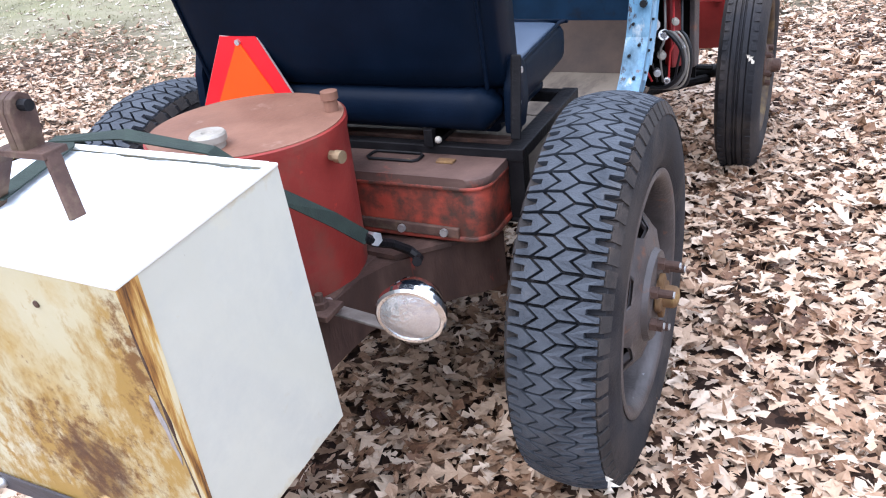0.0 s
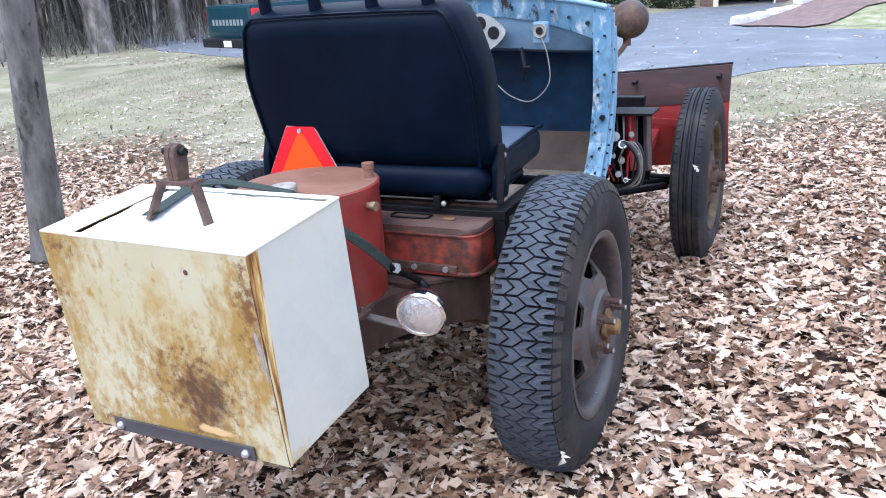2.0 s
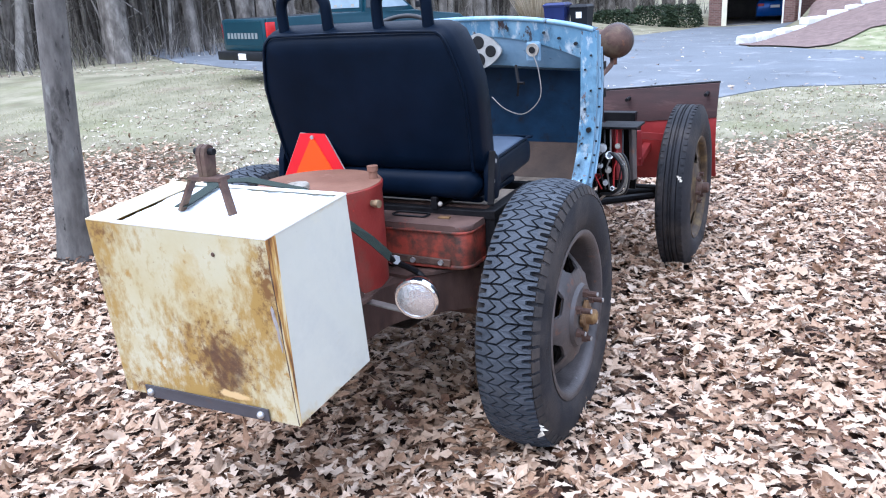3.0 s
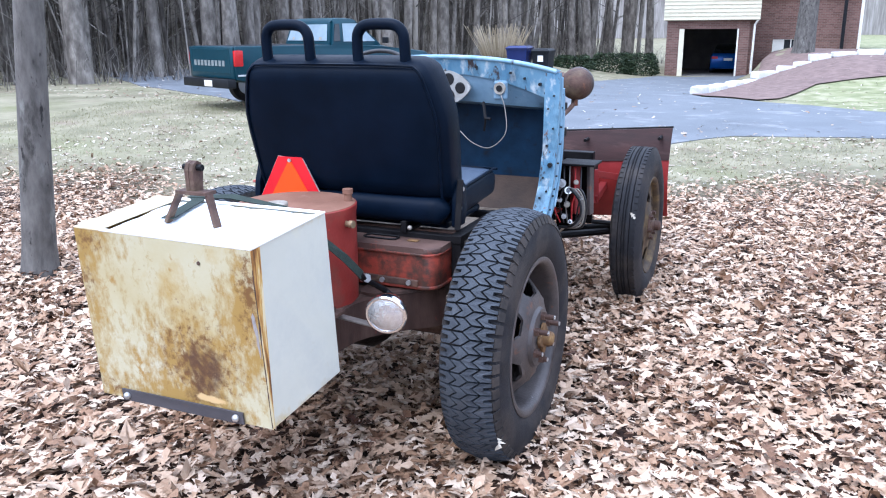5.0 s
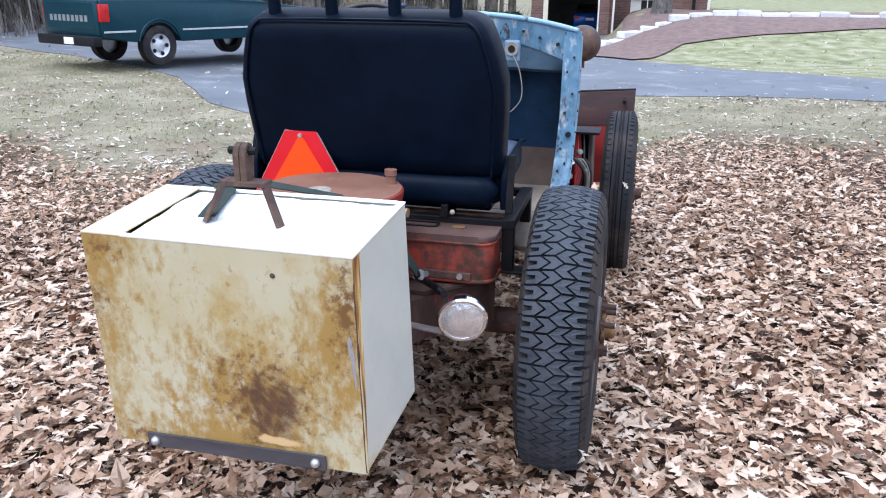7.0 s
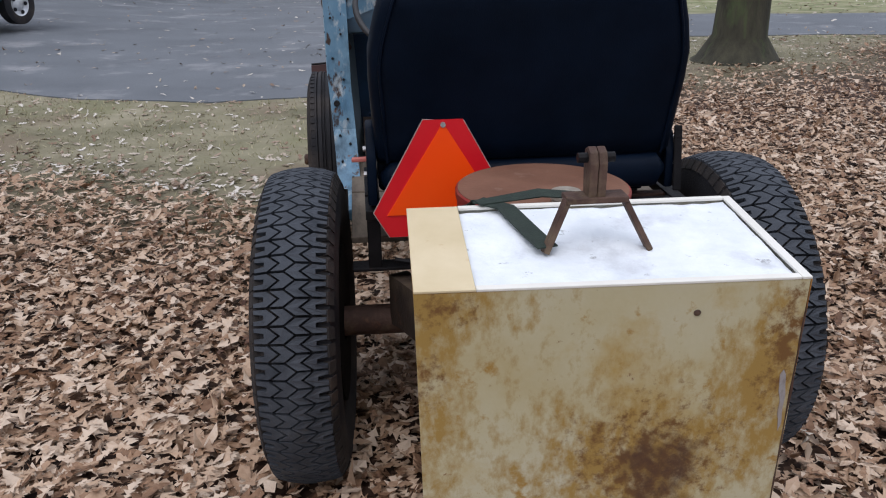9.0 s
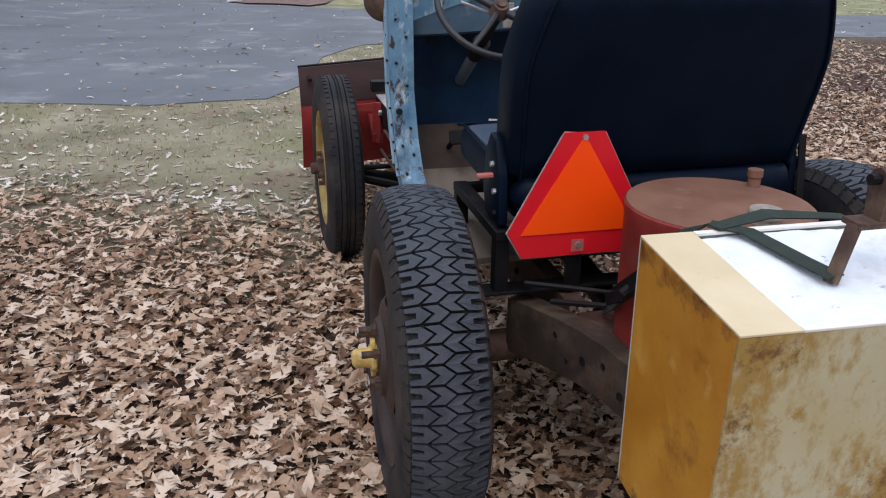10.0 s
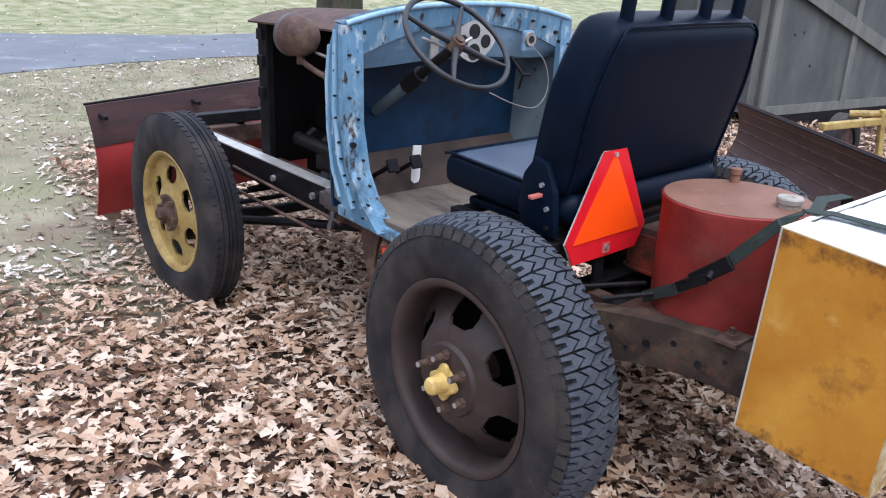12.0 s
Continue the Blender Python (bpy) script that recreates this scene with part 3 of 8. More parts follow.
coords_x = np.unique(np.concatenate([np.linspace(-400, -40, 16), np.linspace(-40, -10, 32), np.linspace(-10, 8, 110), np.linspace(8, 40, 32), np.linspace(40, 400, 14)]))
coords_y = np.unique(np.concatenate([np.linspace(-300, -12, 12), np.linspace(-12, -3, 12), np.linspace(-3, 14, 110), np.linspace(14, 45, 50), np.linspace(45, 500, 18)]))
gx, gy = np.meshgrid(coords_x, coords_y, indexing="ij")
gz = ground_z(gx, gy)
nx, ny = gx.shape
idx = np.arange(nx * ny).reshape(nx, ny)
quads = np.stack([idx[:-1, :-1], idx[1:, :-1], idx[1:, 1:], idx[:-1, 1:]], -1).reshape(-1, 4)
tris = np.concatenate([quads[:, [0, 1, 2]], quads[:, [0, 2, 3]]])
M["lawn"] = surf("winter_lawn", [(0.3, (0.12, 0.112, 0.062)), (0.5, (0.205, 0.185, 0.115)), (0.7, (0.30, 0.268, 0.185))], 1.1, 0.95, 0, 0.6, 30, world_space=True,
                 spots=[((0.16, 0.16, 0.075), 0.5, 0.54, 0.74), ((0.17, 0.12, 0.085), 0.8, 0.56, 0.75)])
ground = mesh_from("ground", np.stack([gx, gy, gz], -1).reshape(-1, 3), tris, M["lawn"])
for p in ground.data.polygons:
    p.use_smooth = True
tagged(ground, "pale winter lawn under fallen leaves", "ground", kind="structure")
green_at = smooth_step(0, 1.4, gy - (17.6 - 0.21 * gx)) * smooth_step(-0.6, 1.0, gx)
lush = ground.data.attributes.new("lush", "FLOAT", "POINT")
lush.data.foreach_set("value", green_at.ravel().astype(np.float32))
# a second material of trodden leaf mould, blended over the lawn where the drift lies
thick = ground.data.attributes.new("litter", "FLOAT", "POINT")
thick.data.foreach_set("value", litter(gx, gy).ravel().astype(np.float32))
nt = M["lawn"].node_tree
att = nt.nodes.new("ShaderNodeAttribute")
att.attribute_name = "litter"
mould = nt.nodes.new("ShaderNodeTexVoronoi")
mould.inputs["Scale"].default_value = 34
pos = nt.nodes.new("ShaderNodeNewGeometry")
nt.links.new(pos.outputs["Position"], mould.inputs[0])
# mould colours, darkened further to hold the shade in the gaps between leaves
mramp = ramp(nt, [(0.0, (0.012, 0.006, 0.004)), (0.4, (0.04, 0.02, 0.012)), (0.75, (0.09, 0.048, 0.03)), (1.0, (0.17, 0.1, 0.065))])
nt.links.new(mould.outputs["Color"], mramp.inputs[0])
mixer = nt.nodes.new("ShaderNodeMixRGB")
base_in = nt.nodes["Principled BSDF"].inputs["Base Color"]
nt.links.new(base_in.links[0].from_socket, mixer.inputs[1])
nt.links.new(mramp.outputs[0], mixer.inputs[2])
nt.links.new(att.outputs["Fac"], mixer.inputs[0])
nt.links.new(mixer.outputs[0], base_in)
# greener grass on the bank beyond the drive
att = nt.nodes.new("ShaderNodeAttribute")
att.attribute_name = "lush"
gn = nt.nodes.new("ShaderNodeTexNoise")
gn.inputs["Scale"].default_value, gn.inputs["Detail"].default_value = 2.2, 7
nt.links.new(pos.outputs["Position"], gn.inputs[0])
gramp = ramp(nt, [(0.3, (0.12, 0.135, 0.055)), (0.5, (0.21, 0.215, 0.105)), (0.7, (0.33, 0.305, 0.2))])
nt.links.new(gn.outputs["Fac"], gramp.inputs[0])
mixer = nt.nodes.new("ShaderNodeMixRGB")
nt.links.new(att.outputs["Fac"], mixer.inputs[0])
nt.links.new(base_in.links[0].from_socket, mixer.inputs[1])
nt.links.new(gramp.outputs[0], mixer.inputs[2])
nt.links.new(mixer.outputs[0], base_in)

# ---- asphalt drive, a sheet with a real edge ----
bm = bmesh.new()
fine = []
for (x0, y0), (x1, y1) in zip(DRIVE, DRIVE[1:] + DRIVE[:1]):
    steps = max(1, int(math.hypot(x1 - x0, y1 - y0) / 0.5))
    for k in range(steps):
        a = k / steps
        x, y = x0 + (x1 - x0) * a, y0 + (y1 - y0) * a
        fine.append((x + 0.06 * noise.noise(Vector((x * 1.3, y * 1.3, 0))), y + 0.06 * noise.noise(Vector((x * 1.3, y * 1.3, 9)))))
edge_v = [bm.verts.new((x, y, 0)) for x, y in fine]
for i in range(len(edge_v)):
    bm.edges.new((edge_v[i], edge_v[(i + 1) % len(edge_v)]))
bmesh.ops.triangle_fill(bm, edges=bm.edges[:], use_beauty=True)
for axis, vals in ((0, np.arange(-21, 42, 1.5)), (1, np.arange(4, 39, 1.5))):
    for v in vals:
        bmesh.ops.bisect_plane(bm, geom=bm.verts[:] + bm.edges[:] + bm.faces[:], plane_co=(v if axis == 0 else 0, v if axis == 1 else 0, 0), plane_no=(1, 0, 0) if axis == 0 else (0, 1, 0))
for v in bm.verts:
    v.co.z = float(ground_z(v.co.x, v.co.y)) + 0.012
rim_edges = [e for e in bm.edges if len(e.link_faces) == 1]
out = bmesh.ops.extrude_edge_only(bm, edges=rim_edges)
for v in [g for g in out["geom"] if isinstance(g, bmesh.types.BMVert)]:
    v.co.z -= 0.12
road = part("driveway", bm, M["asphalt"], smooth=40)
tagged(road, "grey weathered asphalt driveway with a few leaves", "road", kind="structure")

# ---- the home-made tractor ----
CX = -1.085         # its middle line


def stance(p):
    """The chassis stands a little nose-up and askew, and its front is set back."""
    run = max(0.0, p.y - 1.85)
    skew = 0.035 * max(0.0, p.x - CX) * min(1.0, max(0.0, (p.y - 2.2) / 0.4))
    return Vector((p.x, p.y - 0.046 * run - skew, p.z + 0.021 * run))


tractor = thing("homemade_tractor", (CX, 2.9, 0.0),
                "old home-made tractor with blue cowl and bare rusty chassis", "tractor")


def tread(bm, c, R, pitches, half):
    """Tread blocks between zigzag grooves, the two halves a half pitch apart."""
    p = 2 * math.pi / pitches
    c = Vector(c)
    amp, gap = 0.032, 0.0048

    def zig(base, u):
        return base + amp * (1 - 2 * abs((u + 0.5) % 1.0 - 0.5) * 2) * 0.5

    def at(w, u, lift):
        crown = 0.018 * (w / half) ** 2
        r = R - crown + lift
        return c + Vector((w, r * math.cos(u * p), r * math.sin(u * p)))

    lines = [None, -0.044, 0.0, 0.044, None]
    for col in range(4):
        mid = 0.0 if col < 2 else 0.5
        us = [mid - 0.425, mid, mid + 0.425]
        for i in range(pitches):
            lo, hi = lines[col], lines[col + 1]
            left = [(zig(lo, u) + gap, u) for u in us] if lo is not None else [(-half, us[0]), (-half, mid - 0.2), (-half + 0.027, mid - 0.13), (-half + 0.027, mid + 0.13), (-half, mid + 0.2), (-half, us[-1])]
            right = [(zig(hi, u) - gap, u) for u in us] if hi is not None else [(half, us[0]), (half, mid - 0.2), (half - 0.027, mid - 0.13), (half - 0.027, mid + 0.13), (half, mid + 0.2), (half, us[-1])]
            poly = left + right[::-1]
            top = [bm.verts.new(at(w, i + u, 0.0)) for w, u in poly]
            low = [bm.verts.new(at(w, i + u, -0.02)) for w, u in poly]
            bm.faces.new(top)
            for a in range(len(poly)):
                b = (a + 1) % len(poly)
                bm.faces.new((top[a], low[a], low[b], top[b]))


def side_lugs(bm, c, R, pitches, half):
    """Rubber lugs down the tyre's shoulders."""
    p = 2 * math.pi / pitches
    c = Vector(c)
    for i in range(pitches):
        for s in (-1, 1):
            vs = []
            for lift, out in ((-0.010, 0.004), (-0.02, -0.014), (-0.040, 0.0185), (-0.05, -0.008)):
                for u in (-0.37, 0.37):
                    r = R - 0.012 + lift
                    a = (i + u) * p
                    vs.append(bm.verts.new(c + Vector((s * (half + out), r * math.cos(a), r * math.sin(a)))))
            for f in ((0, 1, 5, 4), (0, 1, 3, 2), (4, 5, 7, 6), (0, 2, 6, 4), (1, 3, 7, 5)):
                bm.faces.new([vs[j] for j in f])


def rear_wheel(x, y, z, side, disc_mat, label):
    c = (x, y, z)
    wheel = part("rear_wheel", disc(c, side, 0.285, True, 6), disc_mat, tractor, label, smooth=35)
    R = 0.497
    bm = bmesh.new()
    prof = [(-0.085, 0.292), (-0.1, 0.308), (-0.114, 0.338), (-0.121, 0.380), (-0.117, 0.425), (-0.103, 0.462), (-0.092, R - 0.034),
            (-0.055, R - 0.026), (0, R - 0.019), (0.055, R - 0.026), (0.092, R - 0.034),
            (0.103, 0.462), (0.117, 0.425), (0.121, 0.380), (0.114, 0.338), (0.1, 0.308), (0.085, 0.292)]
    lathe(bm, prof, c, "x", 96, closed=True)
    tyre = part("tyre", bm, M["rubber"], wheel, "worn black truck tyre", smooth=50)
    bm = bmesh.new()
    tread(bm, c, R, 64, 0.095)
    tagged(part("tread", bm, M["rubber_tread"], wheel, "worn zigzag tread blocks"), kind="stuff")
    bm = bmesh.new()
    side_lugs(bm, c, R, 64, 0.095)
    tagged(part("shoulder_tread", bm, M["rubber_mid"], wheel), kind="stuff")
    # rim bead
    bm = bmesh.new()
    o = side
    lathe(bm, [(-o * 0.03, 0.284), (o * 0.07, 0.279), (o * 0.094, 0.284), (o * 0.105, 0.293), (o * 0.111, 0.306), (o * 0.107, 0.315), (o * 0.095, 0.312), (o * 0.08, 0.3), (-o * 0.03, 0.294)],
          c, "x", 64, closed=True)
    part("rim", bm, disc_mat, wheel, smooth=50)
    # hub with its long studs
    bm = bmesh.new()
    lathe(bm, [(o * 0.04, 0.045), (o * 0.137, 0.044), (o * 0.142, 0.033)] + [(o * a * (1.0 if side < 0 else 0.9), r) for a, r in ((0.155, 0.029), (0.186, 0.028), (0.194, 0.022), (0.197, 0.01))], c, "x", 20)
    star = []
    for k in range(32):
        a = 2 * math.pi * k / 32
        q = 0.050 + 0.013 * math.cos(4 * a)
        star.append((c[1] + q * math.cos(a), c[2] + q * math.sin(a)))
    prism(bm, star, "x", x + o * 0.128, x + o * 0.142, 0.003)
    part("hub", bm, M["yellow_hub"] if side < 0 else M["hub_rust"], wheel, "yellow painted hub" if side < 0 else "rusty hub with traces of yellow", smooth=30)
    for i in range(6):
        a = 2 * math.pi * i / 6 + 0.45
        y, z = c[1] + 0.086 * math.cos(a), c[2] + 0.086 * math.sin(a)
        bm = bmesh.new()
        length = 0.062 if i in (0, 1, 2) else 0.042
        rod(bm, (x + o * 0.09, y, z), (x + o * (0.112 + length), y, z), 0.0105, n=10)
        rod(bm, (x + o * 0.115, y, z), (x + o * 0.14, y, z), 0.017, n=6)
        stud = part("wheel_stud", bm, M["rust_brown"], wheel)
        bm = bmesh.new()
        rod(bm, (x + o * (0.1125 + length), y, z), (x + o * (0.116 + length), y, z), 0.0085, n=8)
        part("stud_end", bm, M["steel"], stud)
    # drum behind the disc, its black holding the shade seen through the hand holes
    bm = bmesh.new()
    lathe(bm, [(-o * 0.11, 0.06), (-o * 0.11, 0.25), (-o * 0.04, 0.25), (-o * 0.04, 0.06)], c, "x", 40, closed=True)
    part("brake_drum", bm, M["shade_black"], wheel, smooth=40)
    return wheel


def disc(c, side, R, heavy, holes, thick=0.008):
    """A pressed wheel disc with round hand holes through it."""
    bm = bmesh.new()
    o, n = side, 96
    if heavy:
        radii = [0.04, 0.09, 0.112, 0.119, 0.140, 0.165, 0.19, 0.216, 0.244, R]
        depth = [0.124, 0.124, 0.122, 0.108, 0.104, 0.094, 0.076, 0.051, 0.022, -0.006]
    else:
        radii = [0.03, 0.06, 0.09, 0.10, 0.13, 0.16, 0.19, 0.22, 0.25, R]
        depth = [0.075, 0.075, 0.072, 0.064, 0.06, 0.056, 0.05, 0.044, 0.04, 0.045]
    mid_hole, hu, hv = (0.204, 0.058, 0.037) if heavy else (0.188, 0.056, 0.046)

    def spot(i, k, back):
        r, a = radii[i], 2 * math.pi * k / n
        # pull the grid on to the holes' round edges
        u = ((k / n * holes) % 1 - 0.5) * 2 * math.pi / holes * r
        v = r - mid_hole
        q = math.hypot(u / hu, v / hv)
        if 3 < i < 9 and 0.7 < q < 1.3:
            u2, v2 = u / q, v / q
            r2 = mid_hole + v2
            a += (u2 - u) / max(r, 0.01)
            r = r2
        d = depth[i] - (thick if back else 0)
        return Vector(c) + Vector((o * d, r * math.cos(a), r * math.sin(a)))
    front = [[bm.verts.new(spot(i, k, False)) for k in range(n)] for i in range(len(radii))]
    rear = [[bm.verts.new(spot(i, k, True)) for k in range(n)] for i in range(len(radii))]
    for i in range(len(radii) - 1):
        for k in range(n):
            r = (radii[i] + radii[i + 1]) / 2
            u = (((k + 0.5) / n * holes) % 1 - 0.5) * 2 * math.pi / holes * r
            if math.hypot(u / hu, (r - mid_hole) / hv) < 1.0:
                continue
            j = (k + 1) % n
            bm.faces.new((front[i][k], front[i][j], front[i + 1][j], front[i + 1][k]))
            bm.faces.new((rear[i][j], rear[i][k], rear[i + 1][k], rear[i + 1][j]))
    bm.faces.new(front[0])
    bmesh.ops.delete(bm, geom=[v for v in bm.verts if not v.link_faces], context="VERTS")
    return bm


# the left wheel toes in a little
toe = Matrix.Translation((-1.774, 1.823, 0)) @ Matrix.Rotation(-0.045, 4, "Z") @ Matrix.Translation((1.774, -1.823, 0))
LAY[0] = lambda p: toe @ p
rear_wheel(-1.774, 1.823, 0.448, -1, M["rim_brown"], "dull brown disc wheel with truck tyre and yellow hub")
LAY[0] = None
rear_wheel(-0.430, 1.797, 0.455, 1, M["rim_grey"], "scuffed grey-brown disc wheel with truck tyre")


def front_wheel(x, side):
    c = (x, 3.89, 0.448)
    o = side
    paint = M["yellow_old"] if side < 0 else M["yellow_rusty"]
    wheel = part("front_wheel", disc(c, side, 0.275, False, 6), paint, tractor, ("yellow" if side < 0 else "rust-worn yellow") + " disc wheel with narrow ribbed tyre", smooth=35)
    bm = bmesh.new()
    R = 0.477
    prof = [(-0.06, 0.283), (-0.077, 0.30), (-0.089, 0.335), (-0.092, 0.37), (-0.088, 0.41), (-0.077, 0.446), (-0.066, R - 0.012)]
    w = [-0.066, -0.042, -0.036, -0.033, -0.029, -0.012, -0.009, -0.005, -0.002]
    h = [0.008, 0.003, 0.003, 0.012, 0.003, 0.001, 0.011, 0.011, 0.001]
    ribs = [(a, R - b) for a, b in zip(w, h)]
    ribs += [(-a, r) for a, r in ribs[::-1]]
    prof = prof[:-1] + ribs + [(-a, r) for a, r in prof[:-1][::-1]]
    lathe(bm, prof, c, "x", 96, closed=True)
    part("tyre", bm, M["rubber"], wheel, "narrow black ribbed tyre", smooth=35)
    bm = bmesh.new()
    for i in range(76):
        a = 2 * math.pi * i / 76
        for s in (-1, 1):
            m = Matrix.Translation(c) @ Matrix.Rotation(a, 4, "X")
            box(bm, (s * 0.055 - 0.010, R - 0.012, -0.0105), (s * 0.055 + 0.010, R - 0.0015, 0.0105), 0, m)
    tagged(part("shoulder_tread", bm, M["rubber"], wheel), kind="stuff")
    bm = bmesh.new()
    lathe(bm, [(o * 0.03, 0.27), (o * 0.066, 0.272), (o * 0.076, 0.282), (o * 0.08, 0.294), (o * 0.072, 0.3), (o * 0.03, 0.285)], c, "x", 64, closed=True)
    part("rim", bm, paint, wheel, smooth=50)
    bm = bmesh.new()
    lathe(bm, [(0, 0.055), (o * 0.074, 0.088), (o * 0.079, 0.084), (o * 0.081, 0.05), (o * 0.095, 0.04), (o * 0.1, 0.032), (o * 0.13, 0.03), (o * 0.137, 0.022)], c, "x", 16)
    part("hub", bm, M["rust_brown"], wheel, "rusty hub cap", smooth=30)
    for i in range(6):
        a = 2 * math.pi * i / 6 + 0.2
        y, z = c[1] + 0.078 * math.cos(a), c[2] + 0.078 * math.sin(a)
        bm = bmesh.new()
        rod(bm, (x + o * 0.05, y, z), (x + o * 0.1, y, z), 0.013, n=6)
        part("wheel_nut", bm, M["rust_brown"], wheel)
    bm = bmesh.new()
    lathe(bm, [(-o * 0.07, 0.1), (-o * 0.07, 0.15), (-o * 0.0, 0.15), (-o * 0.0, 0.1)], c, "x", 28, closed=True)
    part("brake_drum", bm, M["engine"], wheel, smooth=40)


front_wheel(-1.772, -1)
front_wheel(-0.318, 1)

LAY[0] = stance
# chassis rails: C channels
for s in (-1, 1):
    bm = bmesh.new()
    x = -1.0925 + s * 0.2925
    lip = 0.055
    poly = [(x, 0.49), (x - s * lip, 0.49), (x - s * lip, 0.497), (x - s * 0.007, 0.497), (x - s * 0.007, 0.638), (x - s * lip, 0.638), (x - s * lip, 0.645), (x, 0.645)]
    prism(bm, poly, "y", 1.66, 4.78)
    rail = part("chassis_rail", bm, M["rust_brown"] if s < 0 else M["carrier"], tractor, "rusty steel chassis rail with rivets" if s < 0 else "rusty chassis rail with traces of red paint")
    for i, y in enumerate((2.1, 2.4, 3.2, 3.5)):
        bm = bmesh.new()
        bmesh.ops.create_uvsphere(bm, u_segments=8, v_segments=5, radius=0.011, matrix=Matrix.Translation((x + s * 0.002, y, 0.56 + 0.06 * (i % 2))))
        part("rivet", bm, M["engine"], rail)
# cross members and axles
for y, z in ((1.17, 0.59), (2.25, 0.59), (3.3, 0.56), (4.7, 0.58)):
    bm = bmesh.new()
    box(bm, (-1.377, y - 0.035, z - 0.05), (-0.808 if y > 2 else -0.93, y + 0.035, z + 0.05), 0.006)
    part("cross_member", bm, M["rust_brown"], tractor)
bm = bmesh.new()
rod(bm, (-1.72, 1.82, 0.45), (-0.47, 1.80, 0.453), 0.048, n=16)
axle = part("rear_axle", bm, M["rust_brown"], tractor, "rusty rear axle tube", smooth=30)
bm = bmesh.new()
lathe(bm, [(-0.15, 0.05), (-0.10, 0.11), (-0.05, 0.145), (0.05, 0.145), (0.10, 0.11), (0.15, 0.05)], (CX, 1.81, 0.452), "x", 24)
part("differential", bm, M["engine"], axle, smooth=40)
bm = bmesh.new()
rod(bm, (CX, 1.95, 0.45), (CX, 3.2, 0.56), 0.045, n=14)
part("torque_tube", bm, M["engine"], tractor, smooth=30)
bm = bmesh.new()
tube(bm, curve_pts([(-1.70, 3.95, 0.40), (-1.5, 3.95, 0.345), (CX, 3.95, 0.325), (-0.7, 3.95, 0.345), (-0.42, 3.95, 0.40)], 5), 0.03, 10)
faxle = part("front_axle", bm, M["black_iron"], tractor, "black forged front axle", smooth=40)
for s in (-1, 1):
    bm = bmesh.new()
    tube(bm, [(CX + s * 0.6, 3.93, 0.36), (CX + s * 0.35, 3.5, 0.41), (CX + s * 0.06, 3.0, 0.45)], 0.022, 8)
    part("radius_rod", bm, M["black_iron"], faxle)
    bm = bmesh.new()
    for a, b in (((CX + s * 0.44, 3.93, 0.60), (CX + s * 0.43, 2.98, 0.56)), ((CX + s * 0.46, 3.93, 0.50), (CX + s * 0.42, 2.92, 0.46))):
        tube(bm, [a, b], 0.008, 6)
    part("brake_rod", bm, M["rust_brown"], tractor)
bm = bmesh.new()
tube(bm, [(-1.66, 3.9, 0.42), (-0.46, 3.9, 0.42)], 0.014, 8)
part("tie_rod", bm, M["black_iron"], tractor)
bm = bmesh.new()
for i in range(5):
    L = 0.42 - 0.07 * i
    box(bm, (CX - L, 3.925, 0.45 + 0.011 * i), (CX + L, 3.975, 0.46 + 0.011 * i), 0.002)
part("leaf_spring", bm, M["black_iron"], tractor)

# splash apron and dark steel channels beside the engine
for s in (-1, 1):
    bm = bmesh.new()
    box(bm, (CX + s * 0.362 - 0.033, 2.98, 0.6685), (CX + s * 0.362 + 0.036, 4.5, 0.676), 0.002)
    # left top is dusty steel, made paler to hold the sky's reflection
    part("channel_top", bm, M["gauge_panel"] if s < 0 else M["black_iron"], tractor, "dusty steel channel top, sky reflection in its pale colour" if s < 0 else "black steel channel top")
    bm = bmesh.new()
    box(bm, (CX + s * 0.392 - 0.004, 3.15, 0.548), (CX + s * 0.392 + 0.004, 4.5, 0.668), 0.002)
    apron = part("side_channel", bm, M["black_iron"], tractor, "black steel side channel")
    for y in (3.25, 3.6, 4.3):
        bm = bmesh.new()
        rod(bm, (CX + s * 0.392, y, 0.61), (CX + s * 0.412, y, 0.61), 0.016, n=6)
        part("bolt", bm, M["steel"], apron)
    bm = bmesh.new()
    box(bm, (CX + s * 0.40 - 0.025, 2.72, 0.60), (CX + s * 0.40 + 0.025, 3.16, 0.66), 0.006)
    rod(bm, (CX + s * 0.40, 3.06, 0.63), (CX + s * 0.45, 3.04, 0.52), 0.014, n=8)
    box(bm, (CX + s * 0.40 - 0.03, 3.02, 0.59), (CX + s * 0.40 + 0.045, 3.12, 0.68), 0.012)
    part("body_bracket", bm, M["rim_grey"], tractor)

# engine
bm = bmesh.new()
box(bm, (CX - 0.15, 3.1, 0.50), (CX + 0.15, 3.72, 0.80), 0.02)
box(bm, (CX - 0.11, 3.12, 0.80), (CX + 0.13, 3.70, 0.92), 0.025)
rod(bm, (CX, 3.0, 0.6), (CX, 3.12, 0.6), 0.19, n=24)
block = part("engine_block", bm, M["shade_black"], tractor, "oily black engine block with bay shade in its colour", smooth=40)
for i in range(4):
    bm = bmesh.new()
    y = 3.2 + 0.14 * i
    rod(bm, (CX + 0.02, y, 0.92), (CX + 0.02, y, 0.975), 0.013, n=8)
    part("spark_plug", bm, M["white_paper"], block)
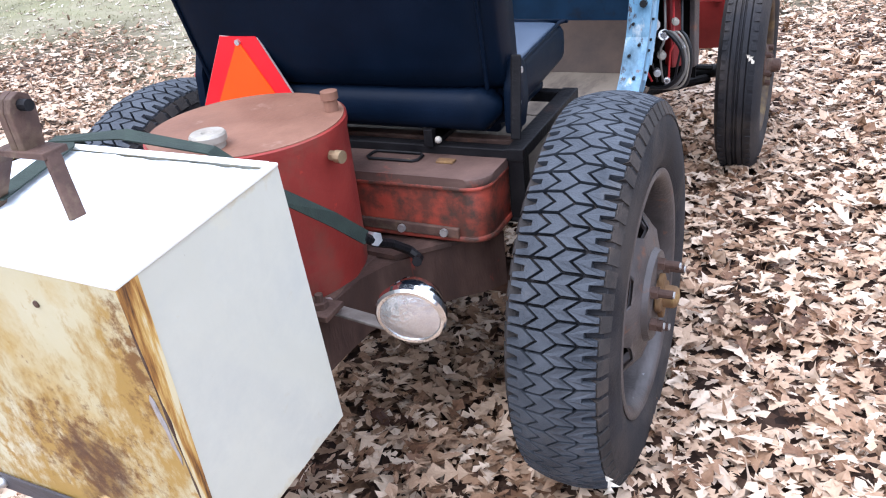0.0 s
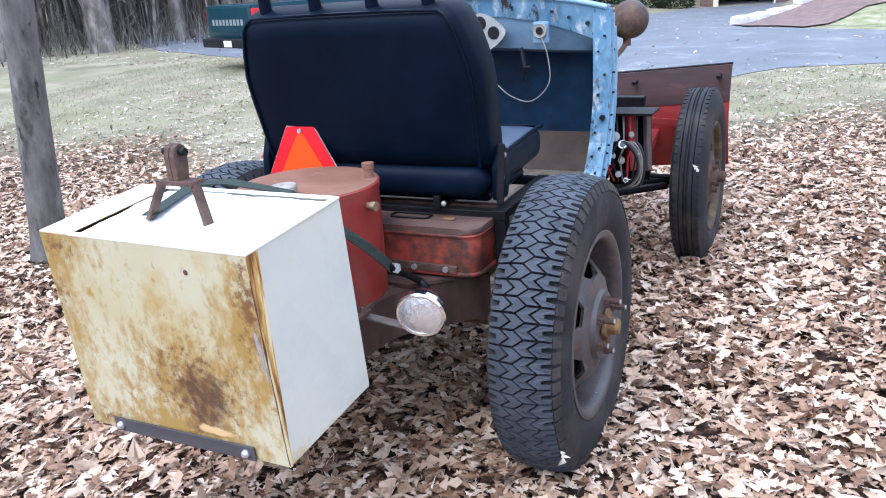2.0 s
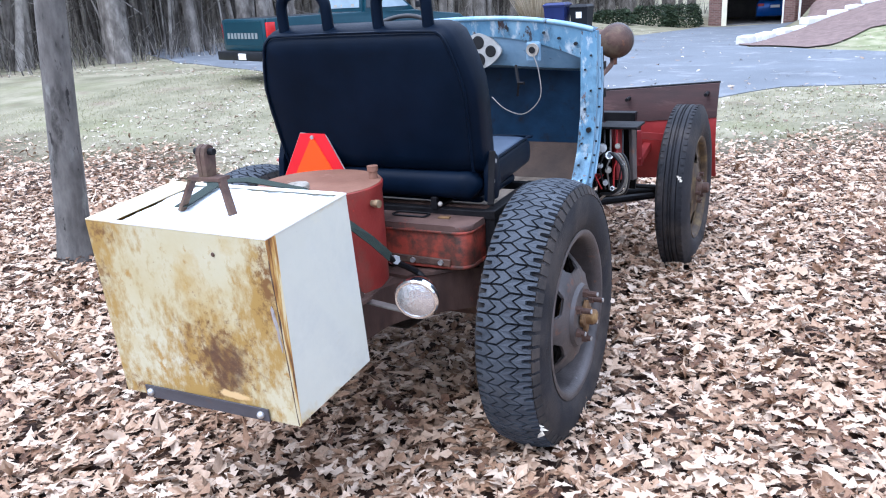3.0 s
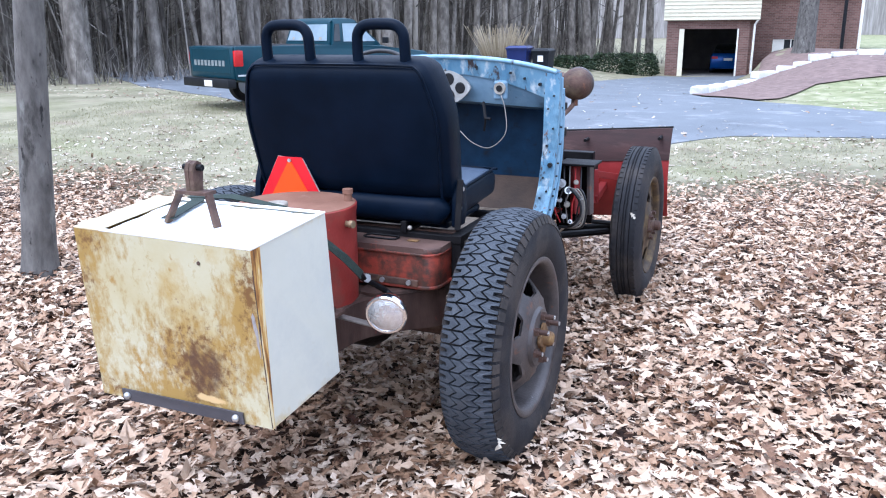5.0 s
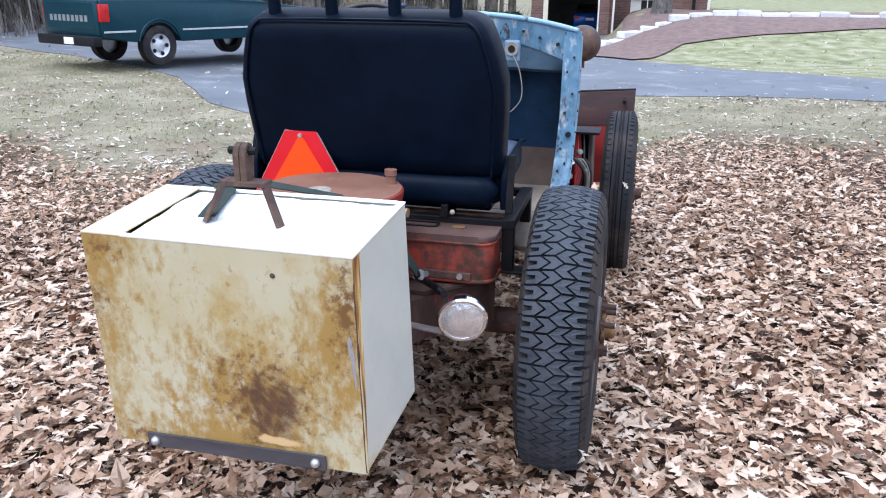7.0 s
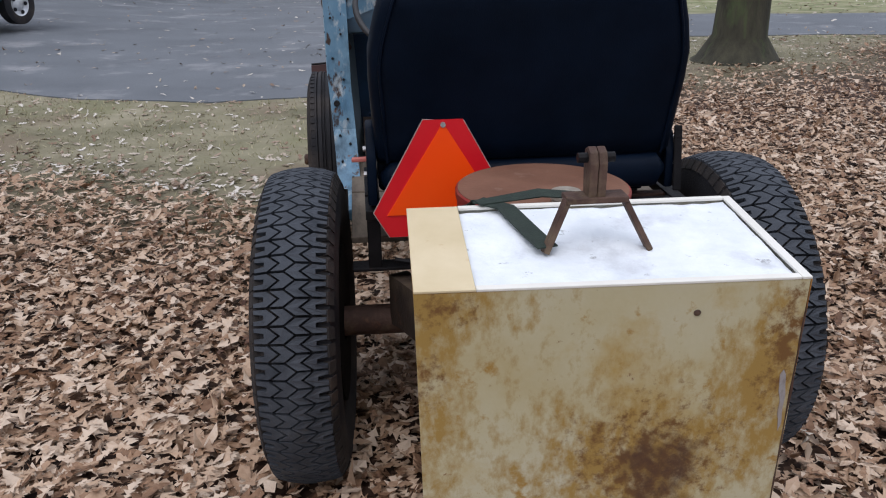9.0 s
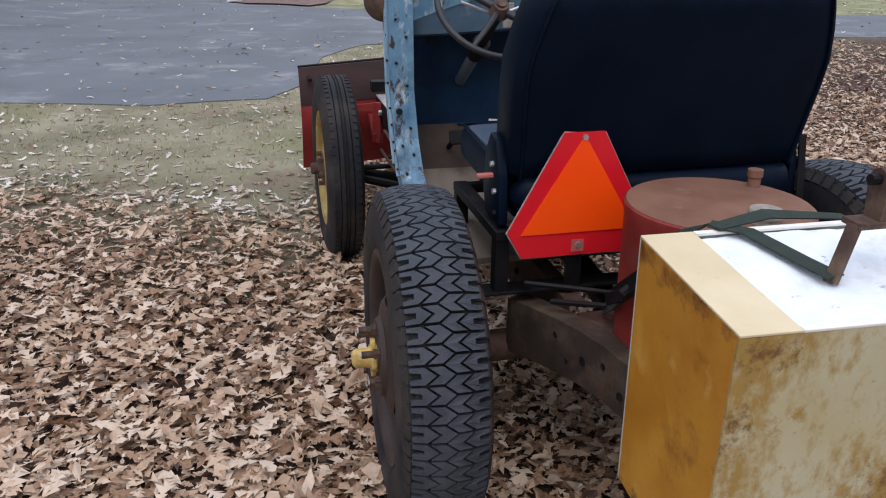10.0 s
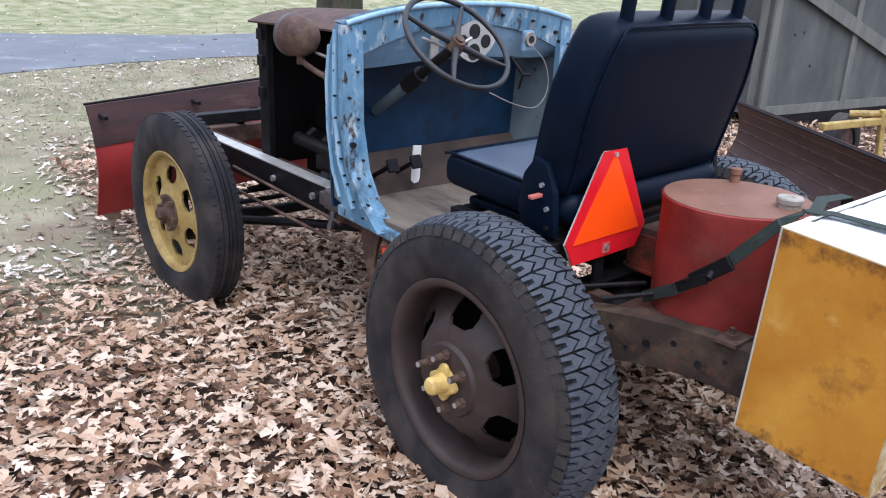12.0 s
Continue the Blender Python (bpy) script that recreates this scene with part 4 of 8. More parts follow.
for s in (-1, 1):
    bm = bmesh.new()
    tube(bm, [(CX + s * 0.2, 3.15, 0.74), (CX + s * 0.2, 3.7, 0.76)], 0.035, 10)
    for i in range(4):
        y = 3.2 + 0.15 * i
        tube(bm, [(CX + s * 0.13, y, 0.8), (CX + s * 0.2, y, 0.75)], 0.026, 8)
    part("manifold", bm, M["engine"], block, smooth=40)
bm = bmesh.new()
rod(bm, (CX + 0.24, 3.28, 0.6), (CX + 0.24, 3.52, 0.6), 0.06, n=18)
rod(bm, (CX + 0.24, 3.25, 0.6), (CX + 0.24, 3.28, 0.6), 0.045, n=18)
part("generator", bm, M["engine"], tractor, smooth=40)
bm = bmesh.new()
lathe(bm, [(0, 0.05), (0.04, 0.055), (0.07, 0.03), (0.12, 0.028)], (CX - 0.24, 3.35, 0.62), "z", 14)
box(bm, (CX - 0.28, 3.3, 0.68), (CX - 0.19, 3.42, 0.75), 0.01)
part("carburettor", bm, M["engine"], tractor, smooth=40)
bm = bmesh.new()
tube(bm, curve_pts([(CX + 0.31, 3.35, 0.66), (CX + 0.34, 3.42, 0.80), (CX + 0.37, 3.62, 0.82), (CX + 0.38, 3.74, 0.70)], 6), 0.012, 8)
part("radiator_hose", bm, M["wheel_rubber"], tractor, smooth=40)
# loose wiring down the right-hand side of the engine
rng = random.Random(4)
for i in range(9):
    y0, z0 = 3.0 + rng.uniform(0, 0.12), rng.uniform(0.62, 0.92)
    p = [(CX + 0.42 + rng.uniform(-0.04, 0.04), y0, z0)]
    for j in range(3):
        p.append((CX + 0.42 + rng.uniform(-0.07, 0.06), y0 + 0.12 + 0.13 * j + rng.uniform(-0.04, 0.04), rng.uniform(0.58, 0.86)))
    bm = bmesh.new()
    tube(bm, curve_pts(p, 5), 0.006, 6)
    part("wire", bm, [M["wire"], M["wheel_rubber"], M["red_wire"]][i % 3], tractor)
for i in range(6):
    bm = bmesh.new()
    c = (CX + 0.42 + rng.uniform(-0.05, 0.05), 3.08 + rng.uniform(0, 0.3), rng.uniform(0.6, 0.82))
    rod(bm, c, (c[0] + 0.03, c[1], c[2] + 0.01), 0.018, n=8)
    part("wire_clip", bm, M["steel"] if i % 2 else M["black_iron"], tractor)

# radiator and hood
bm = bmesh.new()
prism(bm, [(CX - 0.27, 0.62), (CX + 0.27, 0.62), (CX + 0.29, 1.24), (CX + 0.2, 1.335), (CX - 0.2, 1.335), (CX - 0.29, 1.24)], "y", 3.8, 3.9, 0.01)
rad = part("radiator", bm, M["shade_black"], tractor, "black radiator core in its shell", smooth=30)
for s in (-1, 1):
    bm = bmesh.new()
    box(bm, (CX + s * 0.30 - 0.018, 3.775, 0.60), (CX + s * 0.30 + 0.018, 3.86, 1.30), 0.005)
    for z in (0.95, 1.1, 1.22):
        box(bm, (CX + s * 0.325 - 0.012, 3.79, z), (CX + s * 0.325 + 0.012, 3.84, z + 0.05), 0.003)
    part("radiator_support", bm, M["black_iron"], rad)
bm = bmesh.new()
rows = []
for k in range(13):
    t = k / 12 * 2 - 1
    xx = CX + 0.345 * t
    rows.append([(xx * 1.0, 2.94, 1.415 - 0.075 * abs(t) ** 2.6), (CX + (xx - CX) * 1.0, 3.9, 1.355 - 0.055 * abs(t) ** 2.6)])
top = [[bm.verts.new(p) for p in r] for r in rows]
low = [[bm.verts.new((p[0], p[1], p[2] - 0.008)) for p in r] for r in rows]
for a, b in zip(top, top[1:]):
    bm.faces.new((a[0], a[1], b[1], b[0]))
for a, b in zip(low, low[1:]):
    bm.faces.new((a[1], a[0], b[0], b[1]))
for a, b in ((top, low),):
    for i in (0, -1):
        bm.faces.new((a[i][0], a[i][1], b[i][1], b[i][0]))
    for k in range(12):
        for e in (0, 1):
            bm.faces.new((a[k][e], a[k + 1][e], b[k + 1][e], b[k][e]))
part("hood", bm, M["rust_brown"], tractor, "rust-brown engine hood without side panels", smooth=40)

# blue cowl: the front third of an old car body


def arch(t):
    """Height of the cowl's top along its width, t from -1 to 1."""
    return 1.468 - 0.064 * abs(t) ** 2.4


HALF = 0.612         # half width of the cowl


def span(t):
    """Sideways reach of the cowl; the right half is the narrower one."""
    return HALF * t if t < 0 else (HALF - 0.024) * t


bm = bmesh.new()
N = 20
ring_a, ring_b, ring_c = [], [], []
for k in range(N + 1):
    t = k / N * 2 - 1
    w = span(t)
    ring_a.append((CX + w, 2.685, arch(t)))
    ring_b.append((CX + w * 0.985, 2.76, arch(t) + 0.006))
    ring_c.append((CX + w * 0.62, 3.0, arch(t) - 0.03 - 0.03 * abs(t)))
rows = [ring_a, ring_b, ring_c]
vs = [[bm.verts.new(p) for p in r] for r in rows]
for a, b in zip(vs, vs[1:]):
    for k in range(N):
        bm.faces.new((a[k], a[k + 1], b[k + 1], b[k]))
bmesh.ops.solidify(bm, geom=bm.faces[:], thickness=0.012)
top_panel = part("cowl_top", bm, M["blue_worn"], tractor, "faded blue cowl top with chipped paint", smooth=40)
# the header band below the arch, facing the driver
bm = bmesh.new()
front, back = [], []
for k in range(N + 1):
    t = k / N * 2 - 1
    w = span(t)
    hi = arch(t) - 0.002
    lo = 1.392 - 0.135 * abs(t) ** 2.0
    front.append((bm.verts.new((CX + w, 2.682, hi)), bm.verts.new((CX + w, 2.70, lo))))
    back.append((bm.verts.new((CX + w, 2.692, hi)), bm.verts.new((CX + w, 2.71, lo))))
for k in range(N):
    bm.faces.new((front[k][0], front[k + 1][0], front[k + 1][1], front[k][1]))
    bm.faces.new((back[k][0], back[k + 1][0], back[k + 1][1], back[k][1]))
    bm.faces.new((front[k][1], front[k + 1][1], back[k + 1][1], back[k][1]))
bm2 = bmesh.new()
tube(bm2, [(CX + span(k / 20 - 1) * 0.985, 2.682, arch(k / 20 - 1) + 0.003) for k in range(41)], 0.0105, 8)
header = part("cowl_header", bm, M["blue_worn"], tractor, "blue header band with bolt holes", smooth=40)
part("rolled_edge", bm2, M["blue_pale"], header, "pale blue rolled edge", smooth=60)
for t, z in ((-0.86, 1.375), (-0.9, 1.31), (-0.62, 1.41), (0.6, 1.40), (0.72, 1.375), (0.85, 1.35), (0.9, 1.31), (0.3, 1.425)):
    bm = bmesh.new()
    rod(bm, (CX + span(t), 2.676, z), (CX + span(t), 2.70, z), 0.008 if abs(t) > 0.8 else 0.006, n=10)
    part("bolt_hole", bm, M["black_hole"], header)
# dash panel: a curved shelf dropping away below the header
bm = bmesh.new()
rows = []
for k in range(N + 1):
    t = k / N * 2 - 1
    w = span(t) * 0.985
    lo = 1.392 - 0.135 * abs(t) ** 2.0
    drop = 0.12 * (1 - abs(t) ** 2.5)
    rows.append([bm.verts.new((CX + w, 2.708, lo + 0.002)), bm.verts.new((CX + w, 2.722, lo - 0.45 * drop)), bm.verts.new((CX + w, 2.75, lo - 0.02 - drop * 0.95)),
                 bm.verts.new((CX + w, 2.90, lo - 0.045 - drop))])
for a, b in zip(rows, rows[1:]):
    for j in range(3):
        bm.faces.new((a[j], a[j + 1], b[j + 1], b[j]))
part("dash_panel", bm, M["blue_dash"], tractor, "dirty light blue dash panel", smooth=40)
# instrument plate: a rounded diamond with four dials
bm = bmesh.new()
plate = []
for k in range(32):
    a = 2 * math.pi * k / 32
    plate.append((CX + 0.028 + 0.115 * math.copysign(abs(math.cos(a)) ** 1.35, math.cos(a)), 1.324 + 0.082 * math.copysign(abs(math.sin(a)) ** 1.35, math.sin(a))))
prism(bm, plate, "y", 2.690, 2.706)
dials = part("instrument_plate", bm, M["gauge_panel"], tractor, "tarnished plate with empty dial holes", smooth=30)
for dx, dz, r in ((-0.062, 0.0, 0.023), (0.062, 0.0, 0.021), (0, 0.04, 0.024), (0, -0.04, 0.027)):
    bm = bmesh.new()
    lathe(bm, [(-0.0225, r + 0.006), (-0.0235, r), (-0.012, r - 0.001), (-0.0118, 0.001)], (CX + 0.028 + dx, 2.710, 1.324 + dz), "y", 20)
    part("dial", bm, M["black_hole"], dials)
bm = bmesh.new()
box(bm, (CX - 0.195, 2.695, 1.26), (CX - 0.155, 2.708, 1.35), 0.004)
part("dash_label", bm, M["dusty_cap"], tractor)
bm = bmesh.new()
box(bm, (CX + 0.275, 2.655, 1.275), (CX + 0.345, 2.675, 1.365), 0.01)
lock = part("switch_plate", bm, M["blue_dash"], tractor, "blue ignition switch plate")
bm = bmesh.new()
lathe(bm, [(-0.03, 0.02), (-0.032, 0.028), (-0.012, 0.03), (0, 0.03)], (CX + 0.31, 2.675, 1.33), "y", 20)
part("switch_ring", bm, M["dusty_cap"], lock, smooth=40)
bm = bmesh.new()
rod(bm, (CX + 0.31, 2.640, 1.33), (CX + 0.31, 2.6435, 1.33), 0.015, n=14)
part("key_slot", bm, M["black_hole"], lock)
bm = bmesh.new()
tube(bm, curve_pts([(CX + 0.31, 2.655, 1.31), (CX + 0.355, 2.60, 1.24), (CX + 0.365, 2.58, 1.13), (CX + 0.29, 2.57, 1.06), (CX + 0.19, 2.60, 1.075), (CX + 0.1, 2.66, 1.12)], 7), 0.0026, 6)
part("hanging_wire", bm, M["wire"], tractor)
bm = bmesh.new()
tube(bm, [(CX + 0.22, 2.67, 1.26), (CX + 0.25, 2.62, 1.19), (CX + 0.28, 2.61, 1.19)], 0.008, 6)
tube(bm, [(CX + 0.25, 2.62, 1.19), (CX + 0.24, 2.63, 1.13)], 0.006, 6)
part("choke_rod", bm, M["black_iron"], tractor)

# side posts with folded flanges and bolt holes
for s in (-1, 1):
    bm = bmesh.new()
    side = [(2.70, 1.40), (2.74, 1.40), (2.79, 1.30), (2.806, 1.17), (2.804, 1.0), (2.79, 0.86), (2.76, 0.77), (2.68, 0.70), (2.56, 0.685), (2.50, 0.685), (2.60, 0.78), (2.66, 0.88), (2.69, 1.05)]

    def side_x(z, inset):
        return CX + span(s) - s * (inset + 0.022 * max(0, (1.1 - z)) / 0.4)
    a = [bm.verts.new((side_x(z, 0.0), y, z)) for y, z in side]
    b = [bm.verts.new((side_x(z, 0.022), y, z)) for y, z in side]
    bm.faces.new(a)
    bm.faces.new(b[::-1])
    for i in range(len(side)):
        j = (i + 1) % len(side)
        bm.faces.new((a[i], a[j], b[j], b[i]))
    post = part("side_panel", bm, M["blue"], tractor, "faded blue cowl side panel with chipped paint")
    # door post flange
    bm = bmesh.new()
    pts = [(2.694, 1.402), (2.688, 1.05), (2.66, 0.88), (2.60, 0.775), (2.50, 0.685)]
    ring = []
    for y, z in pts:
        x0, x1 = side_x(z, -0.008), side_x(z, 0.078 if s < 0 else 0.062)
        ring.append([(x0, y - 0.012, z), (x1, y - 0.018, z), (x1, y + 0.012, z), (x0, y + 0.016, z)])
    hull_loft(bm, ring)
    flange = part("door_post", bm, M["blue_worn"], tractor, "blue door post with bolt holes")
    for i, z in enumerate((1.30, 1.24, 1.15, 1.07, 0.98, 0.92, 0.86, 0.83, 0.77, 0.72)):
        y = float(np.interp(z, [p[1] for p in pts[::-1]], [p[0] for p in pts[::-1]]))
        bm = bmesh.new()
        r = 0.012 if i == 4 else 0.0048
        xx = side_x(z, 0.016 + (0.036 if s < 0 else 0.026) * (i % 2))
        rod(bm, (xx, y - 0.026, z), (xx, y - 0.005, z), r, n=8)
        part("bolt_hole", bm, M["black_hole"], flange)
        bm = bmesh.new()
        rod(bm, (side_x(z, -0.011), y + 0.045, z), (side_x(z, 0.0), y + 0.045, z), 0.0042, n=8)
        part("screw_hole", bm, M["black_hole"], post)
    # pressed mouldings down the panel, their edge highlights put into the pale colour
    bm = bmesh.new()
    mp = [(2.735, 1.38), (2.745, 1.1), (2.725, 0.9), (2.65, 0.74)]
    tube(bm, [(side_x(z, -0.001), y, z) for y, z in mp], 0.011, 6)
    tube(bm, [(side_x(z, -0.001), y, z) for y, z in ((2.775, 1.325), (2.795, 1.2), (2.795, 1.02), (2.78, 0.87), (2.74, 0.765))], 0.008, 6)
    part("moulding", bm, M["blue_pale"], post, smooth=60)
    # sill piece behind the post
    bm = bmesh.new()
    bar(bm, (side_x(0.66, 0.05), 2.80, 0.695), (side_x(0.66, 0.06), 2.22, 0.668), 0.06, 0.045, bevel=0.008)
    part("door_sill", bm, M["blue_worn"], tractor, "blue body sill")
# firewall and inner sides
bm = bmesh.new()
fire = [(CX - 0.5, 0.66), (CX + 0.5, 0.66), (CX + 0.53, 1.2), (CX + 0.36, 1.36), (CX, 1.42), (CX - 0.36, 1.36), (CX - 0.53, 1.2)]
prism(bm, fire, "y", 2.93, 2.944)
part("firewall", bm, M["blue_shaded"], tractor, "blue firewall with footwell shade in its colour")
for s in (-1, 1):
    bm = bmesh.new()
    a = [(CX + s * 0.562, 2.70, 0.70), (CX + s * 0.495, 2.93, 0.70), (CX + s * 0.525, 2.93, 1.3), (CX + s * 0.585, 2.70, 1.3)]
    v = [bm.verts.new(p) for p in a]
    w = [bm.verts.new((p[0] - s * 0.006, p[1], p[2])) for p in a]
    bm.faces.new(v)
    bm.faces.new(w[::-1])
    for i in range(4):
        bm.faces.new((v[i], v[(i + 1) % 4], w[(i + 1) % 4], w[i]))
    part("inner_side", bm, M["inner_grey"], tractor, "stained grey-blue inner side")

# floor: plywood boards and toe board
for lo, hi in (((CX - 0.545, 2.33, 0.700), (CX - 0.08, 2.80, 0.722)), ((CX - 0.076, 2.33, 0.700), (CX + 0.545, 2.80, 0.720)), ((CX - 0.545, 1.86, 0.698), (CX + 0.55, 2.326, 0.719))):
    bm = bmesh.new()
    box(bm, lo, hi, 0.003)
    part("floor_board", bm, M["floorboard"], tractor, "dusty plywood floor board")
bm = bmesh.new()
bar(bm, (CX, 2.79, 0.715), (CX, 2.925, 0.86), 0.98, 0.018)
part("toe_board", bm, M["toe_wood"], tractor, "oily brown toe board")
# pedals
for dx in (-0.36, -0.24):
    bm = bmesh.new()
    bar(bm, (CX + dx, 2.70, 0.835), (CX + dx, 2.725, 0.885), 0.055, 0.014, bevel=0.006)
    tube(bm, [(CX + dx, 2.72, 0.86), (CX + dx, 2.86, 0.78)], 0.01, 8)
    part("pedal", bm, M["black_iron"], tractor)
# steering wheel and column
SC = Vector((-1.372, 2.434, 1.362))
tilt = Vector((0.02, -0.66, 0.75)).normalized()
rot = tilt.to_track_quat("Z", "Y").to_matrix().to_4x4()
ws = Matrix.Translation(SC) @ rot
bm = bmesh.new()
pts = [ws @ Vector((0.212 * math.cos(2 * math.pi * k / 48), 0.212 * math.sin(2 * math.pi * k / 48), 0)) for k in range(49)]
tube(bm, pts, 0.0108, 10, cap=False)
swheel = part("steering_wheel", bm, M["wheel_rubber"], tractor, "worn black four-spoke steering wheel", smooth=60)
for k in range(4):
    a = math.pi / 4 + k * math.pi / 2 + 0.12
    bm = bmesh.new()
    tube(bm, [ws @ Vector((0.02 * math.cos(a), 0.02 * math.sin(a), -0.012)), ws @ Vector((0.12 * math.cos(a), 0.12 * math.sin(a), -0.012)), ws @ Vector((0.208 * math.cos(a), 0.208 * math.sin(a), 0))], [0.014, 0.0105, 0.008], 8)
    part("spoke", bm, M["wheel_rubber"], swheel, smooth=60)
bm = bmesh.new()
rod(bm, ws @ Vector((0, 0, -0.03)), ws @ Vector((0, 0, 0.012)), 0.034, 0.026, n=20)
rod(bm, ws @ Vector((0, 0, 0.012)), ws @ Vector((0, 0, 0.02)), 0.016, n=16)
part("horn_button", bm, M["rust_brown"], swheel, smooth=40)
bm = bmesh.new()
foot_at = Vector((SC.x - 0.01, 2.93, 1.03))
head_at = ws @ Vector((0, 0, -0.03))
rod(bm, head_at, foot_at, 0.019, n=14)
rod(bm, head_at.lerp(foot_at, 0.38), head_at.lerp(foot_at, 0.56), 0.032, n=14)
column = part("steering_column", bm, M["engine"], tractor, smooth=40)
bm = bmesh.new()
rod(bm, head_at.lerp(foot_at, 0.57), head_at.lerp(foot_at, 0.98), 0.0225, n=14)
part("column_tube", bm, M["inner_grey"], column, "dusty grey-blue column tube", smooth=40)
for a in (2.7, 0.35):
    bm = bmesh.new()
    tube(bm, [ws @ Vector((0, 0, -0.04)), ws @ Vector((0.13 * math.cos(a), 0.13 * math.sin(a), -0.035))], 0.006, 6)
    part("control_lever", bm, M["steel"], swheel)

# headlamps on their curved arms, facing forward
for s in (-1, 1):
    c = Vector((CX + s * 0.592 + (0.03 if s < 0 else -0.018), 3.06, 1.322))
    bm = bmesh.new()
    prof = [(-0.08, 0.003), (-0.077, 0.024), (-0.066, 0.046), (-0.046, 0.063), (-0.018, 0.073), (0.015, 0.077), (0.055, 0.077)]
    lathe(bm, prof, c, "y", 36)
    lamp = part("headlamp", bm, M["rust_brown"], tractor, "brown bullet headlamp with dull rim", smooth=40)
    bm = bmesh.new()
    lathe(bm, [(0.05, 0.0765), (0.055, 0.082), (0.068, 0.082), (0.072, 0.075)], c, "y", 36, closed=True)
    part("rim", bm, M["rim_grey"], lamp, "dull steel rim", smooth=40)
    bm = bmesh.new()
    lathe(bm, [(0.056, 0.075), (0.07, 0.066), (0.079, 0.035), (0.081, 0.004)], c, "y", 32)
    part("lens", bm, M["lens_glass"], lamp, smooth=40)
    bm = bmesh.new()
    tube(bm, curve_pts([c + Vector((0, 0, -0.077)), c + Vector((-s * 0.002, -0.03, -0.10)), c + Vector((-s * 0.01, -0.12, -0.125)), c + Vector((-s * 0.03, -0.235, -0.155))], 5), 0.011, 8)
    rod(bm, c + Vector((0, 0, -0.105)), c + Vector((0, 0, -0.07)), 0.017, n=10)
    part("lamp_arm", bm, M["rust_brown"], tractor, smooth=40)
    bm = bmesh.new()
    tube(bm, curve_pts([c + Vector((-s * 0.05, -0.03, -0.06)), c + Vector((-s * 0.05, -0.12, -0.07)), c + Vector((-s * 0.05, -0.22, -0.1))], 5), 0.006, 6)
    part("lamp_cable", bm, M["wire"], tractor)

# ---- seat on its black stand ----
seat = thing("bench_seat", (CX, 1.95, 0.86), "black vinyl two-person folding bench seat with loop headrests", "seat")


def padded(bm, rows, loop_n=28, sup=4.0):
    """Skins rounded-rectangle sections: each row is a middle, a half width, a half thickness and two axes."""
    rings = []
    for mid, hw, ht, ax, bx in rows:
        ring = []
        for k in range(loop_n):
            a = 2 * math.pi * k / loop_n
            c, s = math.cos(a), math.sin(a)
            ring.append(Vector(mid) + Vector(ax) * hw * math.copysign(abs(c) ** (2 / sup), c) + Vector(bx) * ht * math.copysign(abs(s) ** (2 / sup), s))
        rings.append(ring)
    hull_loft(bm, rings)


SX = -1.104
bm = bmesh.new()
back_rows = []
for t in [0, 0.02, 0.06, 0.15, 0.3, 0.45, 0.6, 0.75, 0.85, 0.92, 0.96, 0.985, 1.0]:
    z = 0.985 + 0.535 * t
    y = 1.80 - 0.13 * t
    hw = 0.440 + 0.016 * min(1, t / 0.5) - 0.07 * max(0, t - 0.55) ** 1.5 / 0.3
    ht = 0.092
    if t > 0.9:
        q = (t - 0.9) / 0.1
        hw -= 0.06 * (1 - math.sqrt(max(0, 1 - q * q)))
        ht *= math.sqrt(max(0.02, 1 - q * q * 0.95))
    if t < 0.06:
        ht *= 0.55 + 0.45 * t / 0.06
    back_rows.append(((SX, y + 0.024, z), hw, ht, (1, 0, 0), (0, 0.97, 0.23)))
padded(bm, back_rows, 40, 6.0)
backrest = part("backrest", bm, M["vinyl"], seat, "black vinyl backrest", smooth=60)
# piping round the back panel and a seam along its foot
bm = bmesh.new()
pts = []
for t in np.linspace(0.03, 0.9, 12):
    z, y = 0.985 + 0.535 * t, 1.80 - 0.13 * t
    hw = 0.440 + 0.016 * min(1, t / 0.5) - 0.07 * max(0, t - 0.55) ** 1.5 / 0.3
    pts.append((hw * 0.925, y - 0.056, z - 0.013))
line = [(SX - a, b, c) for a, b, c in pts] + [(SX - 0.35, 1.628, 1.482), (SX - 0.3, 1.622, 1.490), (SX, 1.62, 1.492), (SX + 0.3, 1.622, 1.490), (SX + 0.35, 1.628, 1.482)] + [(SX + a, b, c) for a, b, c in pts[::-1]]
tube(bm, curve_pts(line, 3), 0.005, 6)
part("piping", bm, M["vinyl"], backrest, smooth=60)
bm = bmesh.new()
box(bm, (SX - 0.275, 1.700, 1.11), (SX - 0.17, 1.722, 1.145), 0.004)
part("latch_pocket", bm, M["black_hole"], backrest)
# lower roll behind the cushion
bm = bmesh.new()
rows = []
for t in np.linspace(-1, 1, 25):
    q = abs(t)
    e = math.sqrt(max(0.05, 1 - max(0, (q - 0.93) / 0.07) ** 2))
    rows.append(((SX + 0.43 * t, 1.77, 0.935), 0.062 * e, 0.055 * e, (0, 1, 0), (0, 0, 1)))
padded(bm, rows, 20, 2.6)
part("lower_roll", bm, M["vinyl"], seat, "black vinyl roll below the backrest", smooth=60)
bm = bmesh.new()
rows = []
for t in [0, 0.01, 0.03, 0.08, 0.2, 0.4, 0.6, 0.8, 0.92, 0.97, 0.99, 1.0]:
    y = 1.80 + 0.475 * t
    e = 1.0
    if t > 0.96:
        e = math.sqrt(max(0.05, 1 - ((t - 0.96) / 0.04) ** 2 * 0.5))
    zt = 1.0 + 0.02 * t
    rows.append(((SX, y, zt - 0.06), 0.437, 0.066 * e, (1, 0, 0), (0, 0, 1)))
